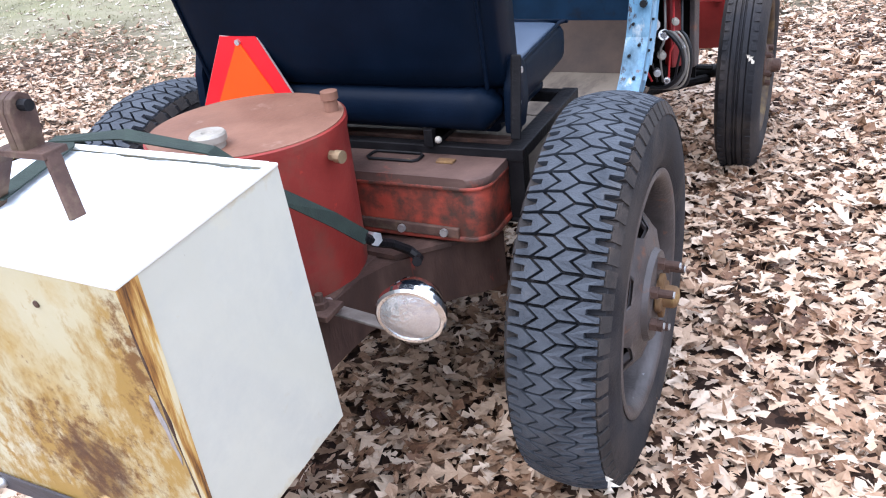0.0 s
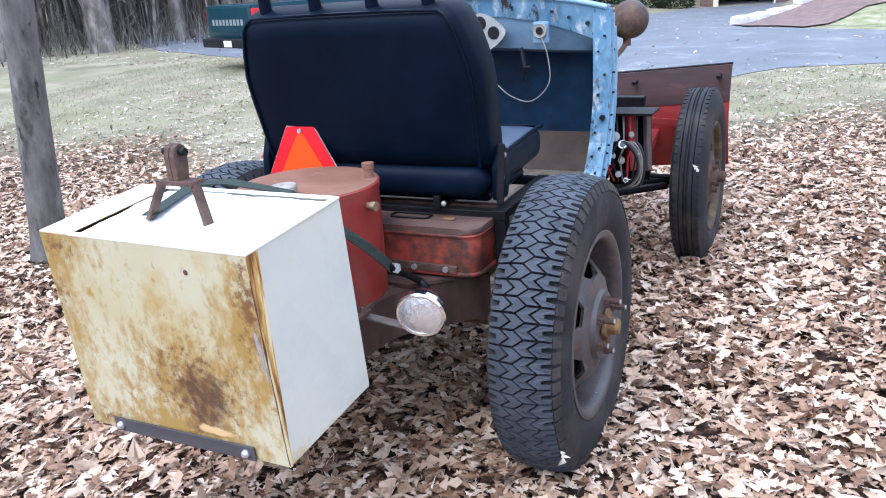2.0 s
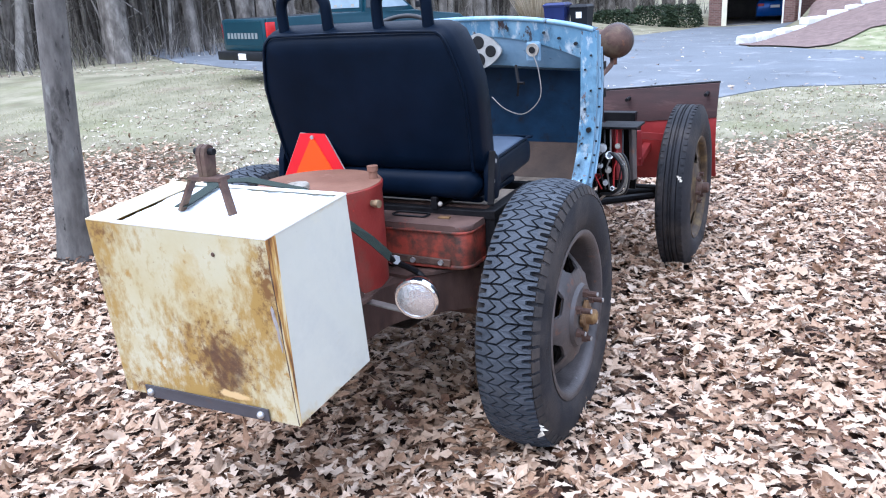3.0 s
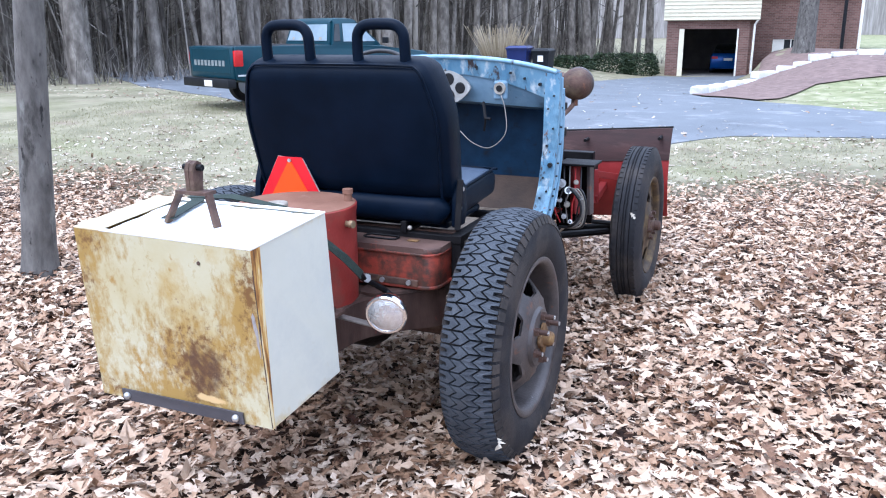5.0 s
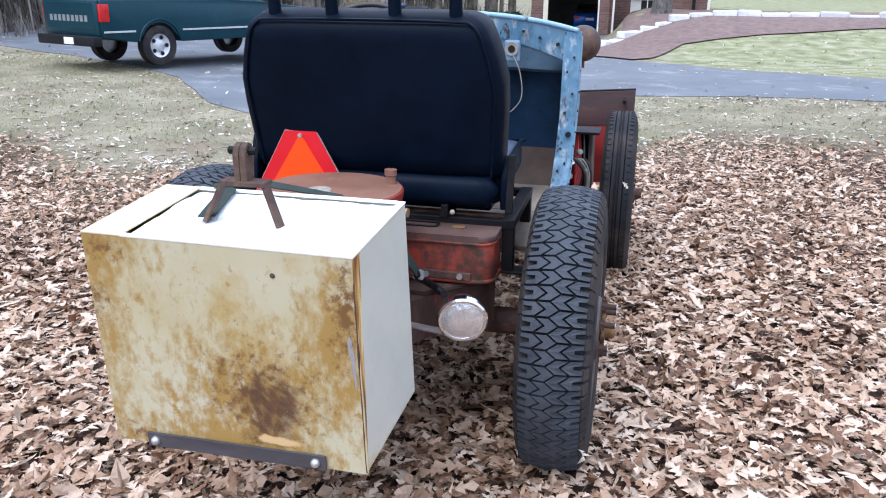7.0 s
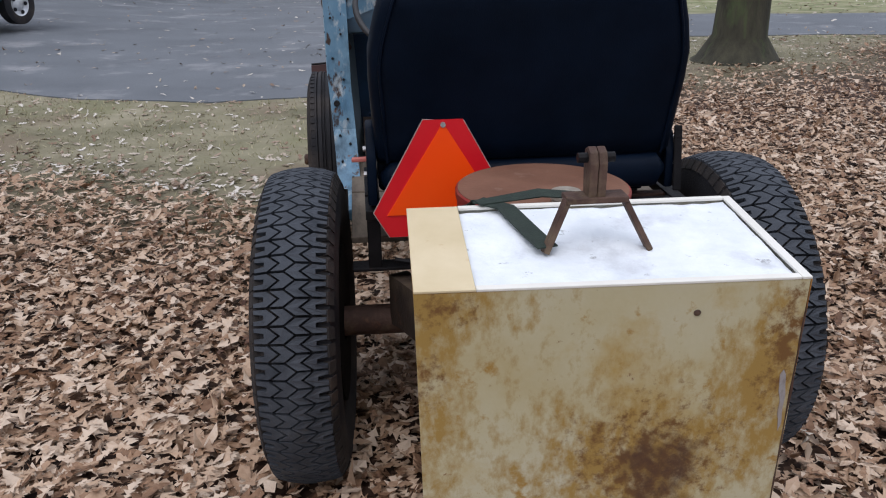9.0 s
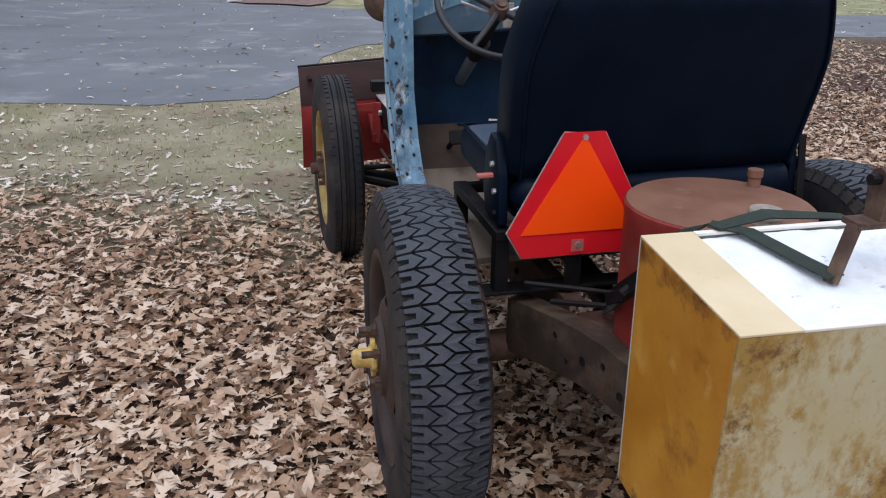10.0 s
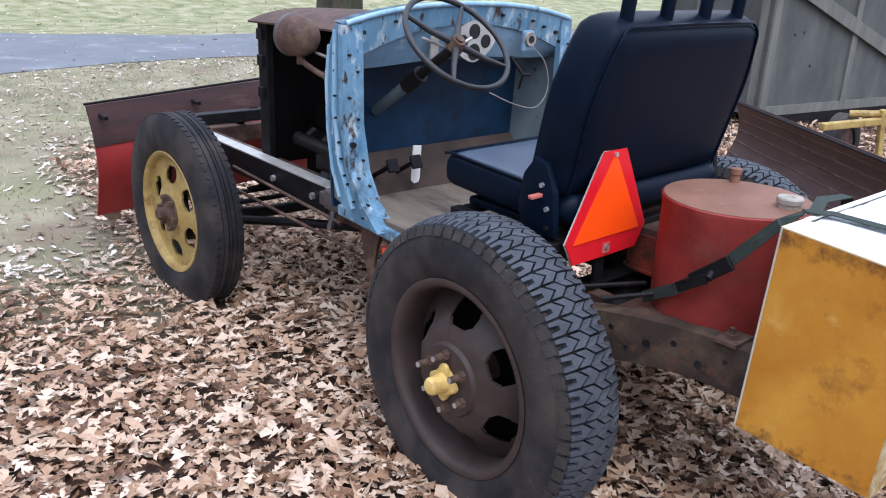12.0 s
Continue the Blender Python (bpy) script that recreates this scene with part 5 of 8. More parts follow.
padded(bm, rows, 40, 7.0)
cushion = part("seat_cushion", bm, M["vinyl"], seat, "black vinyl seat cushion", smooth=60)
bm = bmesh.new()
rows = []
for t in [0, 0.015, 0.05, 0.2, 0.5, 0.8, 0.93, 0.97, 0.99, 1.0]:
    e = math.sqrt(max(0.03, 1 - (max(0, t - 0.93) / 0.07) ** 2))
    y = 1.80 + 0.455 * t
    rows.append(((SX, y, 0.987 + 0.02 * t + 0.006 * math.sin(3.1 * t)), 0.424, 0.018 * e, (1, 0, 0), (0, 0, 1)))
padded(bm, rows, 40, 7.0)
part("cushion_top", bm, M["vinyl_sheen"], cushion, "vinyl top panel, sky sheen in its blue-grey colour", smooth=60)
bm = bmesh.new()
loop = [(SX + a * 0.432, y, 0.990 + 0.02 * (y - 1.8) / 0.475 + 0.008) for a, y in ((-1, 1.86), (-1, 2.1), (-0.995, 2.25), (-0.96, 2.27), (0, 2.272), (0.96, 2.27), (0.995, 2.25), (1, 2.1), (1, 1.86))]
tube(bm, curve_pts(loop, 3), 0.0055, 6)
part("piping", bm, M["vinyl"], cushion, smooth=60)
bm = bmesh.new()
box(bm, (SX - 0.395, 1.83, 0.845), (SX + 0.395, 2.2, 0.875), 0.01)
part("cushion_base", bm, M["vinyl"], seat)
for s in (-1, 1):
    bm = bmesh.new()
    x = SX + s * 0.452
    hinge = [(1.73, 0.86), (1.86, 0.86), (1.89, 0.93), (1.875, 1.04), (1.83, 1.10), (1.78, 1.085), (1.745, 1.0)]
    if s > 0:
        hinge = [(1.76, 0.87), (1.84, 0.87), (1.87, 0.93), (1.86, 1.02), (1.82, 1.05), (1.79, 1.04), (1.765, 0.98)]
    prism(bm, hinge, "x", x - 0.017, x + 0.012, 0.008)
    cover = part("hinge_cover", bm, M["vinyl"], seat, "black hinge cover", smooth=40)
    for y, z in ((1.76, 0.89), (1.79, 1.02), (1.765, 0.95)):
        bm = bmesh.new()
        rod(bm, (x + s * 0.008, y, z), (x + s * 0.026, y, z), 0.008, n=8)
        part("bolt", bm, M["black_iron"] if z < 0.9 else M["steel"], cover)
    if s > 0:
        bm = bmesh.new()
        bar(bm, (x + 0.018, 1.742, 0.865), (x + 0.018, 1.775, 1.06), 0.008, 0.026, up=(1, 0, 0), bevel=0.004)
        part("hinge_arm", bm, M["black_iron"], cover)
bm = bmesh.new()
bar(bm, (SX - 0.512, 1.80, 0.985), (SX - 0.45, 1.795, 0.988), 0.02, 0.012, bevel=0.003)
part("belt_buckle", bm, M["belt_red"], seat, "faded red belt buckle")
for cx in (-1.313, -0.906):
    bm = bmesh.new()
    loop = [(cx - 0.098, 1.672, 1.48), (cx - 0.098, 1.665, 1.56), (cx - 0.092, 1.662, 1.605), (cx - 0.062, 1.660, 1.632), (cx, 1.659, 1.637), (cx + 0.062, 1.660, 1.632), (cx + 0.092, 1.662, 1.605),
            (cx + 0.098, 1.665, 1.56), (cx + 0.098, 1.672, 1.48)]
    tube(bm, curve_pts(loop, 5), 0.021, 12)
    part("headrest_loop", bm, M["vinyl"], seat, "black foam headrest loop", smooth=60)

# stand of angle iron below the seat
stand = thing("seat_stand", (CX, 1.9, 0.655), "black angle-iron stand under the bench seat", "stand")
for x in (-1.56, -0.632):
    bm = bmesh.new()
    bar(bm, (x, 1.72, 0.835), (x, 2.2, 0.835), 0.045, 0.03, bevel=0.003)
    part("side_bar", bm, M["black_iron"], stand)
    for y in (1.745, 2.18):
        bm = bmesh.new()
        box(bm, (x - 0.02, y - 0.02, 0.665), (x + 0.02, y + 0.02, 0.822), 0.003)
        part("leg", bm, M["black_iron"], stand)
for y in (1.738, 1.80, 2.18):
    bm = bmesh.new()
    bar(bm, (-1.58, y, 0.832), (-0.612, y, 0.832), 0.035, 0.03, bevel=0.003)
    part("cross_bar", bm, M["black_iron"] if y != 1.80 else M["rust_brown"], stand)
for x in (-1.4, -0.85):
    bm = bmesh.new()
    bar(bm, (x, 1.72, 0.852), (x, 2.2, 0.852), 0.04, 0.012)
    box(bm, (x - 0.012, 1.71, 0.845), (x + 0.012, 1.73, 0.89), 0.002)
    part("seat_slide", bm, M["black_iron"], stand)
bm = bmesh.new()
box(bm, (-1.63, 1.72, 0.657), (-0.56, 1.79, 0.668), 0.003)
box(bm, (-1.63, 2.12, 0.657), (-0.56, 2.2, 0.668), 0.003)
part("foot_plate", bm, M["black_iron"], stand)
bm = bmesh.new()
bmesh.ops.create_icosphere(bm, subdivisions=2, radius=0.0095, matrix=Matrix.Translation((-0.82, 1.705, 0.868)))
part("stand_bolt", bm, M["dusty_cap"], stand, smooth=60)

# ---- red round tank ----
TC = (-1.131, 1.396)
tank = thing("round_fuel_tank", (*TC, 0.60), "upright round red tank with a rust-brown top", "tank")
bm = bmesh.new()
lathe(bm, [(0.60, 0.19), (0.615, 0.216), (0.64, 0.218), (0.97, 0.218), (0.985, 0.222), (1.0, 0.222), (1.003, 0.216)], (*TC, 0), "z", 64)
body = part("tank_body", bm, M["red_tank"], tank, smooth=40)
bm = bmesh.new()
lathe(bm, [(0.9995, 0.2165), (1.0045, 0.2165), (1.0065, 0.14), (1.0072, 0.01)], (*TC, 0), "z", 64)
part("tank_top", bm, M["tank_top"], tank, "rust-brown tank top", smooth=40)
bm = bmesh.new()
lathe(bm, [(1.004, 0.033), (1.018, 0.033), (1.02, 0.038), (1.033, 0.038), (1.037, 0.035), (1.037, 0.013), (1.033, 0.01)], (-1.109, 1.246, 0), "z", 24)
part("filler_cap", bm, M["dusty_cap"], tank, "dusty grey filler cap", smooth=35)
bm = bmesh.new()
lathe(bm, [(1.0, 0.016), (1.03, 0.016), (1.032, 0.0195), (1.05, 0.0195), (1.052, 0.008)], (-0.971, 1.497, 0), "z", 14)
part("vent_plug", bm, M["tank_top"], tank, "rusty vent plug", smooth=30)
bm = bmesh.new()
rod(bm, (-0.931, 1.385, 0.948), (-0.891, 1.378, 0.948), 0.011, n=12)
rod(bm, (-0.898, 1.379, 0.948), (-0.881, 1.376, 0.948), 0.014, n=12)
part("outlet_bung", bm, M["brass"], tank, "brass outlet bung", smooth=30)
for sx in (-1, 1):
    bm = bmesh.new()
    box(bm, (TC[0] + sx * 0.22 - 0.05, 1.19, 0.655), (TC[0] + sx * 0.22 + 0.05, 1.26, 0.668), 0.002)
    rod(bm, (TC[0] + sx * 0.235, 1.225, 0.66), (TC[0] + sx * 0.235, 1.225, 0.70), 0.009, n=8)
    rod(bm, (TC[0] + sx * 0.235, 1.225, 0.668), (TC[0] + sx * 0.235, 1.225, 0.682), 0.018, n=6)
    part("tank_bracket", bm, M["rust_brown"], tank)

# ---- red tool box across the chassis ----
toolbox = thing("tool_box", (-0.87, 1.70, 0.688), "long chipped red steel tool box with rounded ends", "tool box")


LAY[0] = lambda p: p + Vector((-0.012, 0.085, 0.003))


def stadium(x0, x1, y0, y1, r, n=6):
    out = []
    for cx, cy, a0 in ((x1 - r, y1 - r, 0), (x0 + r, y1 - r, 90), (x0 + r, y0 + r, 180), (x1 - r, y0 + r, 270)):
        for k in range(n + 1):
            a = radians(a0 + 90 * k / n)
            out.append((cx + r * math.cos(a), cy + r * math.sin(a)))
    return out


bm = bmesh.new()
prism(bm, stadium(-1.12, -0.645, 1.50, 1.70, 0.05), "z", 0.658, 0.795, 0.004)
part("box_body", bm, M["red_box"], toolbox, "chipped red paint over rust", smooth=40)
bm = bmesh.new()
prism(bm, stadium(-1.125, -0.64, 1.495, 1.705, 0.055), "z", 0.797, 0.822, 0.008)
lid = part("lid", bm, M["toolbox_top"], toolbox, "dirty brown lid", smooth=40)
bm = bmesh.new()
rim = stadium(-1.122, -0.643, 1.497, 1.703, 0.053)
tube(bm, [(x, y, 0.796) for x, y in rim + rim[:1]], 0.005, 6, cap=False)
tube(bm, [(x, y, 0.668) for x, y in rim + rim[:1]], 0.007, 6, cap=False)
part("rolled_edge", bm, M["red_box"], toolbox, smooth=60)
bm = bmesh.new()
loop = [(-0.98, 1.57, 0.826), (-0.86, 1.57, 0.826), (-0.85, 1.58, 0.826), (-0.85, 1.61, 0.826), (-0.86, 1.62, 0.826), (-0.98, 1.62, 0.826), (-0.99, 1.61, 0.826), (-0.99, 1.58, 0.826), (-0.98, 1.57, 0.826)]
tube(bm, loop, 0.004, 6, cap=False)
part("handle", bm, M["black_iron"], lid, "black wire handle")
bm = bmesh.new()
box(bm, (-0.80, 1.575, 0.822), (-0.755, 1.60, 0.828), 0.002)
part("lid_clip", bm, M["hub_rust"], lid)
bm = bmesh.new()
bar(bm, (-1.0, 1.495, 0.689), (-0.715, 1.493, 0.684), 0.012, 0.026, bevel=0.003)
strip = part("hold_down_strip", bm, M["rust_brown"], toolbox)
for x in (-0.864, -0.751):
    bm = bmesh.new()
    rod(bm, (x, 1.491, 0.686), (x, 1.479, 0.686), 0.010, n=8)
    part("bolt", bm, M["steel"], strip)

LAY[0] = stance
# bent plates from the deck out towards the wheels
def bent_plate(run, inward, material, label):
    """A flanged plate along a run of (x, y, foot, top)."""
    bm = bmesh.new()
    rings = []
    for i, (x, y, z0, z1) in enumerate(run):
        p, q = run[max(i - 1, 0)], run[min(i + 1, len(run) - 1)]
        d = Vector((q[0] - p[0], q[1] - p[1])).normalized()
        ax, ay = -d.y * inward, d.x * inward
        rings.append([(x, y, z0), (x, y, z1), (x + ax * 0.06, y + ay * 0.06, z1 + 0.003), (x + ax * 0.06, y + ay * 0.06, z1 - 0.004), (x + ax * 0.008, y + ay * 0.008, z1 - 0.008), (x + ax * 0.008, y + ay * 0.008, z0)])
    hull_loft(bm, rings)
    return part("carrier_plate", bm, material, tractor, label, smooth=35)


bent_plate([(-0.912, 1.10, 0.492, 0.64), (-0.908, 1.30, 0.492, 0.64), (-0.90, 1.40, 0.492, 0.64), (-0.875, 1.46, 0.492, 0.64), (-0.82, 1.535, 0.492, 0.64), (-0.755, 1.60, 0.492, 0.64), (-0.70, 1.65, 0.492, 0.64), (-0.665, 1.70, 0.492, 0.64)],
           1, M["carrier"], "rusty bent carrier plate with red paint streaks")
left_plate = bent_plate([(-1.387, 1.10, 0.51, 0.655), (-1.387, 1.28, 0.51, 0.655), (-1.40, 1.38, 0.507, 0.654), (-1.425, 1.48, 0.50, 0.652), (-1.46, 1.59, 0.487, 0.645), (-1.495, 1.70, 0.47, 0.632), (-1.52, 1.78, 0.45, 0.62)],
                        -1, M["rail_dirt"], "dirty grey-brown bent plate with bolt holes")
for y, z, r in ((1.22, 0.60, 0.008), (1.30, 0.56, 0.012), (1.38, 0.60, 0.010), (1.46, 0.575, 0.013), (1.52, 0.545, 0.007), (1.57, 0.60, 0.008)):
    x = float(np.interp(y, [1.28, 1.38, 1.48, 1.59, 1.70], [-1.387, -1.40, -1.425, -1.46, -1.495]))
    bm = bmesh.new()
    rod(bm, (x - 0.002, y, z), (x + 0.01, y + 0.002, z), r, n=10)
    part("bolt_hole", bm, M["black_hole"], left_plate)
bm = bmesh.new()
prism(bm, [(-0.95, 1.50), (-0.86, 1.49), (-0.68, 1.66), (-0.67, 1.74), (-0.95, 1.74)], "z", 0.644, 0.656)
part("carrier_shelf", bm, M["carrier"], tractor, "rusty shelf under the tool box")
# added dark sheet that closes the view through to the red plough
bm = bmesh.new()
box(bm, (CX + 0.262, 3.05, 0.56), (CX + 0.275, 3.74, 0.87), 0.003)
part("dark_backing", bm, M["black_iron"], tractor, "added dark backing sheet behind the engine clutter")
# regulator, coil and hoses beside the engine
for lo, hi, mat, nm in (((CX + 0.37, 3.02, 0.60), (CX + 0.46, 3.14, 0.74), "black_iron", "regulator"), ((CX + 0.38, 3.2, 0.70), (CX + 0.47, 3.34, 0.79), "engine", "coil_box"),
                        ((CX + 0.36, 3.38, 0.62), (CX + 0.45, 3.52, 0.76), "black_iron", "solenoid_box"), ((CX + 0.34, 3.0, 0.78), (CX + 0.52, 3.12, 0.80), "rim_grey", "shelf_bracket")):
    bm = bmesh.new()
    box(bm, lo, hi, 0.01)
    part(nm, bm, M[mat], tractor)
rng = random.Random(17)
for i in range(12):
    bm = bmesh.new()
    c0 = Vector((CX + 0.43 + rng.uniform(-0.05, 0.06), 3.02 + rng.uniform(0, 0.42), 0.64 + rng.uniform(0, 0.16)))
    r0 = rng.uniform(0.012, 0.024)
    if i % 2:
        rod(bm, c0, c0 + Vector((rng.uniform(0.01, 0.04), rng.uniform(-0.03, 0.03), rng.uniform(-0.02, 0.03))), r0, n=10)
        part("fitting", bm, M[("chrome", "steel", "red_wire", "black_iron", "brass", "dusty_cap")[i // 2]], tractor)
    else:
        a0, rad = rng.uniform(0, 6), rng.uniform(0.05, 0.10)
        tube(bm, [c0 + Vector((0.012 * math.sin(2 * q), rad * math.cos(a0 + q), rad * math.sin(a0 + q))) for q in [0.25 * k for k in range(15)]], rng.choice((0.005, 0.007, 0.009)), 6)
        part("hose_loop", bm, M[("wheel_rubber", "red_wire", "dusty_cap")[(i // 2) % 3]], tractor)

# shelf with solenoid, fittings and looped hoses behind the cowl
LAY[0] = None
bm = bmesh.new()
box(bm, (-0.60, 3.02, 0.928), (-0.405, 3.20, 0.940), 0.003)
shelf = part("side_shelf", bm, M["black_iron"], tractor, "black side shelf over the wiring")
# near-black backing sheet for the dark space under the shelf
bm = bmesh.new()
box(bm, (-0.62, 3.16, 0.60), (-0.44, 3.18, 0.927), 0.002)
part("shelf_back", bm, M["shade_black"], shelf)
bm = bmesh.new()
bar(bm, (-0.445, 3.10, 0.93), (-0.44, 3.12, 0.66), 0.02, 0.045, bevel=0.004)
part("shelf_stay", bm, M["rim_grey"], shelf, "scuffed grey shelf stay")
bm = bmesh.new()
bar(bm, (-0.53, 3.12, 0.92), (-0.51, 3.10, 0.66), 0.05, 0.05, bevel=0.01)
part("red_strut", bm, M["red_plow"], shelf, "red painted strut")
bm = bmesh.new()
box(bm, (-0.61, 3.03, 0.70), (-0.555, 3.13, 0.82), 0.01)
box(bm, (-0.60, 3.02, 0.60), (-0.53, 3.12, 0.67), 0.01)
part("solenoid", bm, M["shade_black"], shelf)
for x, z, r, kind in ((-0.575, 0.835, 0.022, "steel"), (-0.54, 0.80, 0.020, "chrome"), (-0.50, 0.845, 0.013, "dusty_cap"), (-0.585, 0.745, 0.013, "steel"), (-0.545, 0.725, 0.016, "dusty_cap"), (-0.47, 0.76, 0.011, "steel"),
                      (-0.56, 0.66, 0.014, "steel"), (-0.525, 0.635, 0.012, "chrome")):
    bm = bmesh.new()
    rod(bm, (x, 3.03, z), (x + 0.012, 2.985, z + 0.006), r, n=10)
    rod(bm, (x + 0.012, 2.985, z + 0.006), (x + 0.014, 2.975, z + 0.007), r * 0.6, n=10)
    part("fitting", bm, M[kind], shelf, smooth=40)
for dx, r, kind in ((0.0, 0.0065, "wire"), (0.022, 0.005, "dusty_cap"), (-0.02, 0.008, "wheel_rubber"), (0.035, 0.006, "wheel_rubber")):
    bm = bmesh.new()
    tube(bm, curve_pts([(-0.555 + dx, 3.02, 0.79), (-0.50 + dx, 2.985, 0.815), (-0.455 + dx * 0.6, 2.98, 0.76), (-0.45 + dx * 0.5, 2.99, 0.68), (-0.49 + dx, 3.0, 0.615), (-0.56 + dx, 3.02, 0.60)], 6), r, 7)
    part("hose_loop", bm, M[kind], shelf, smooth=60)
for i, kind in enumerate(("red_wire", "wheel_rubber", "wire", "red_wire", "wheel_rubber")):
    bm = bmesh.new()
    tube(bm, curve_pts([(-0.60 + 0.03 * i, 3.05, 0.92), (-0.585 + 0.03 * i, 2.99, 0.84 - 0.02 * i), (-0.61 + 0.035 * i, 2.985, 0.74), (-0.57 + 0.02 * i, 3.0, 0.63)], 6), 0.0045, 6)
    part("wire", bm, M[kind], shelf, smooth=60)
LAY[0] = stance
# battery tray ledge and rear work lamp
bm = bmesh.new()
box(bm, (CX - 0.30, 1.14, 0.61), (CX + 0.172, 1.60, 0.645), 0.004)
part("deck_plate", bm, M["rust_brown"], tractor, "rusty deck plate")
lampc = Vector((-0.678, 1.228, 0.692))
work = thing("rear_work_lamp", (-0.74, 1.24, 0.56), "round chrome sealed-beam work lamp", "lamp")
tl = Matrix.Translation(lampc) @ Vector((0.22, -1, -0.2)).normalized().to_track_quat("Z", "Y").to_matrix().to_4x4()


def turned(prof, n=40):
    bm = bmesh.new()
    rings = []
    for a, r in prof:
        rings.append([tl @ (0.83 * Vector((r * math.cos(2 * math.pi * k / n), r * math.sin(2 * math.pi * k / n), a))) for k in range(n)])
    hull_loft(bm, rings)
    return bm


part("lamp_shell", turned([(-0.075, 0.02), (-0.07, 0.045), (-0.05, 0.067), (-0.02, 0.078), (0.0, 0.08)]), M["chrome"], work, "chrome lamp shell", smooth=40)
part("bezel", turned([(-0.003, 0.08), (0.0, 0.0875), (0.018, 0.0875), (0.024, 0.082), (0.024, 0.074), (0.015, 0.072)]), M["chrome"], work, smooth=40)
part("lens", turned([(0.014, 0.073), (0.022, 0.073), (0.030, 0.055), (0.035, 0.03), (0.037, 0.004)]), M["lens_glass"], work, "patterned glass lens", smooth=40)
bm = bmesh.new()
bar(bm, (-0.915, 1.262, 0.644), (-0.70, 1.245, 0.630), 0.034, 0.007, bevel=0.002)
rod(bm, (-0.69, 1.245, 0.615), (-0.69, 1.245, 0.65), 0.012, n=8)
part("lamp_bracket", bm, M["zinc"], work, "dusty pale lamp bracket")
bm = bmesh.new()
rod(bm, (-0.905, 1.262, 0.645), (-0.905, 1.262, 0.662), 0.013, n=6)
part("bolt", bm, M["steel"], work)

# ---- slow-vehicle sign ----
SGX = -1.354
sign = thing("slow_vehicle_sign", (SGX, 1.698, 0.772), "orange triangle slow-vehicle sign with red border", "sign")


def hexa(cx, cz, k):
    return [(cx + k * a, cz + k * b) for a, b in ((-0.163, -0.1275), (0.163, -0.1275), (0.207, -0.0505), (0.057, 0.2225), (-0.057, 0.2225), (-0.207, -0.0505))]


def flat(poly, y0, y1, material, label):
    bm = bmesh.new()
    prism(bm, poly, "y", y0, y1)
    return part("sign_panel", bm, material, sign, label)


flat(hexa(SGX, 0.900, 1.0), 1.698, 1.702, M["gauge_panel"], "pale aluminium edge")
flat(hexa(SGX, 0.900, 0.985), 1.695, 1.6979, M["smv_red"], "dark red reflective border")
flat([(SGX - 0.166, 0.842), (SGX + 0.166, 0.842), (SGX, 1.111)], 1.6915, 1.6948, M["smv_orange"], "fluorescent orange triangle")
bm = bmesh.new()
bar(bm, (SGX, 1.718, 0.66), (SGX, 1.713, 1.155), 0.045, 0.012, up=(0, 1, 0))
part("sign_post", bm, M["black_iron"], sign)
for z in (1.105, 0.805):
    bm = bmesh.new()
    rod(bm, (SGX, 1.688, z), (SGX, 1.706, z), 0.008, n=8)
    part("bolt", bm, M["steel"], sign)
bm = bmesh.new()
box(bm, (SGX - 0.018, 1.692, 0.785), (SGX + 0.017, 1.6945, 0.819), 0)
part("approval_label", bm, M["belt_red"], sign, "small pale label")

# small linkage rods and clutter on the left rail
bm = bmesh.new()
tube(bm, [(-1.45, 1.62, 0.675), (-1.3, 1.47, 0.71), (-1.2, 1.44, 0.72)], 0.009, 6)
tube(bm, [(-1.5, 1.7, 0.70), (-1.28, 1.58, 0.70)], 0.008, 6)
part("brake_linkage", bm, M["black_iron"], tractor)

# running-board bracket and reflector under the left door
bm = bmesh.new()
prism(bm, [(2.58, 0.66), (2.72, 0.66), (2.68, 0.50), (2.64, 0.40), (2.61, 0.40), (2.62, 0.52)], "x", -1.60, -1.585)
part("step_bracket", bm, M["rust_brown"], tractor)
bm = bmesh.new()
box(bm, (-1.605, 2.50, 0.565), (-1.575, 2.57, 0.60), 0.008)
part("marker_light", bm, M["red_flag"], tractor, "orange-red marker light")

# ---- snow plough ----
plow = thing("snow_plow", (-1.07, 4.95, 0.22), "curved red snow plough blade with rusty scraped face", "plow")


def blade(z0, z1, material, nm, off=0.0, n=8):
    bm = bmesh.new()
    def yc(z):
        q = (z - 0.24) / 0.62
        return 5.02 - 0.20 * math.sin(math.pi * min(1, max(0, q)) * 0.9) * 0.6 + 0.03 * q
    A, B = [], []
    for k in range(n + 1):
        z = z0 + (z1 - z0) * k / n
        row_a, row_b = [], []
        for x in (-1.888, -0.262):
            tilt_z = (x + 1.888) / 1.626
            sk = 0.03 * (1 - tilt_z) - 0.12
            row_a.append(bm.verts.new((x, yc(z) + sk - off, z + 0.12 * tilt_z - 0.10)))
            row_b.append(bm.verts.new((x, yc(z) + sk + 0.012, z + 0.12 * tilt_z - 0.10)))
        A.append(row_a)
        B.append(row_b)
    for k in range(n):
        bm.faces.new((A[k][0], A[k][1], A[k + 1][1], A[k + 1][0]))
        bm.faces.new((B[k][1], B[k][0], B[k + 1][0], B[k + 1][1]))
        for e in (0, 1):
            bm.faces.new((A[k][e], A[k + 1][e], B[k + 1][e], B[k][e]))
    bm.faces.new((A[0][0], A[0][1], B[0][1], B[0][0]))
    bm.faces.new((A[n][0], A[n][1], B[n][1], B[n][0]))
    return part(nm, bm, material, plow, smooth=40)


low_blade = blade(0.24, 0.66, M["red_plow"], "lower_blade")
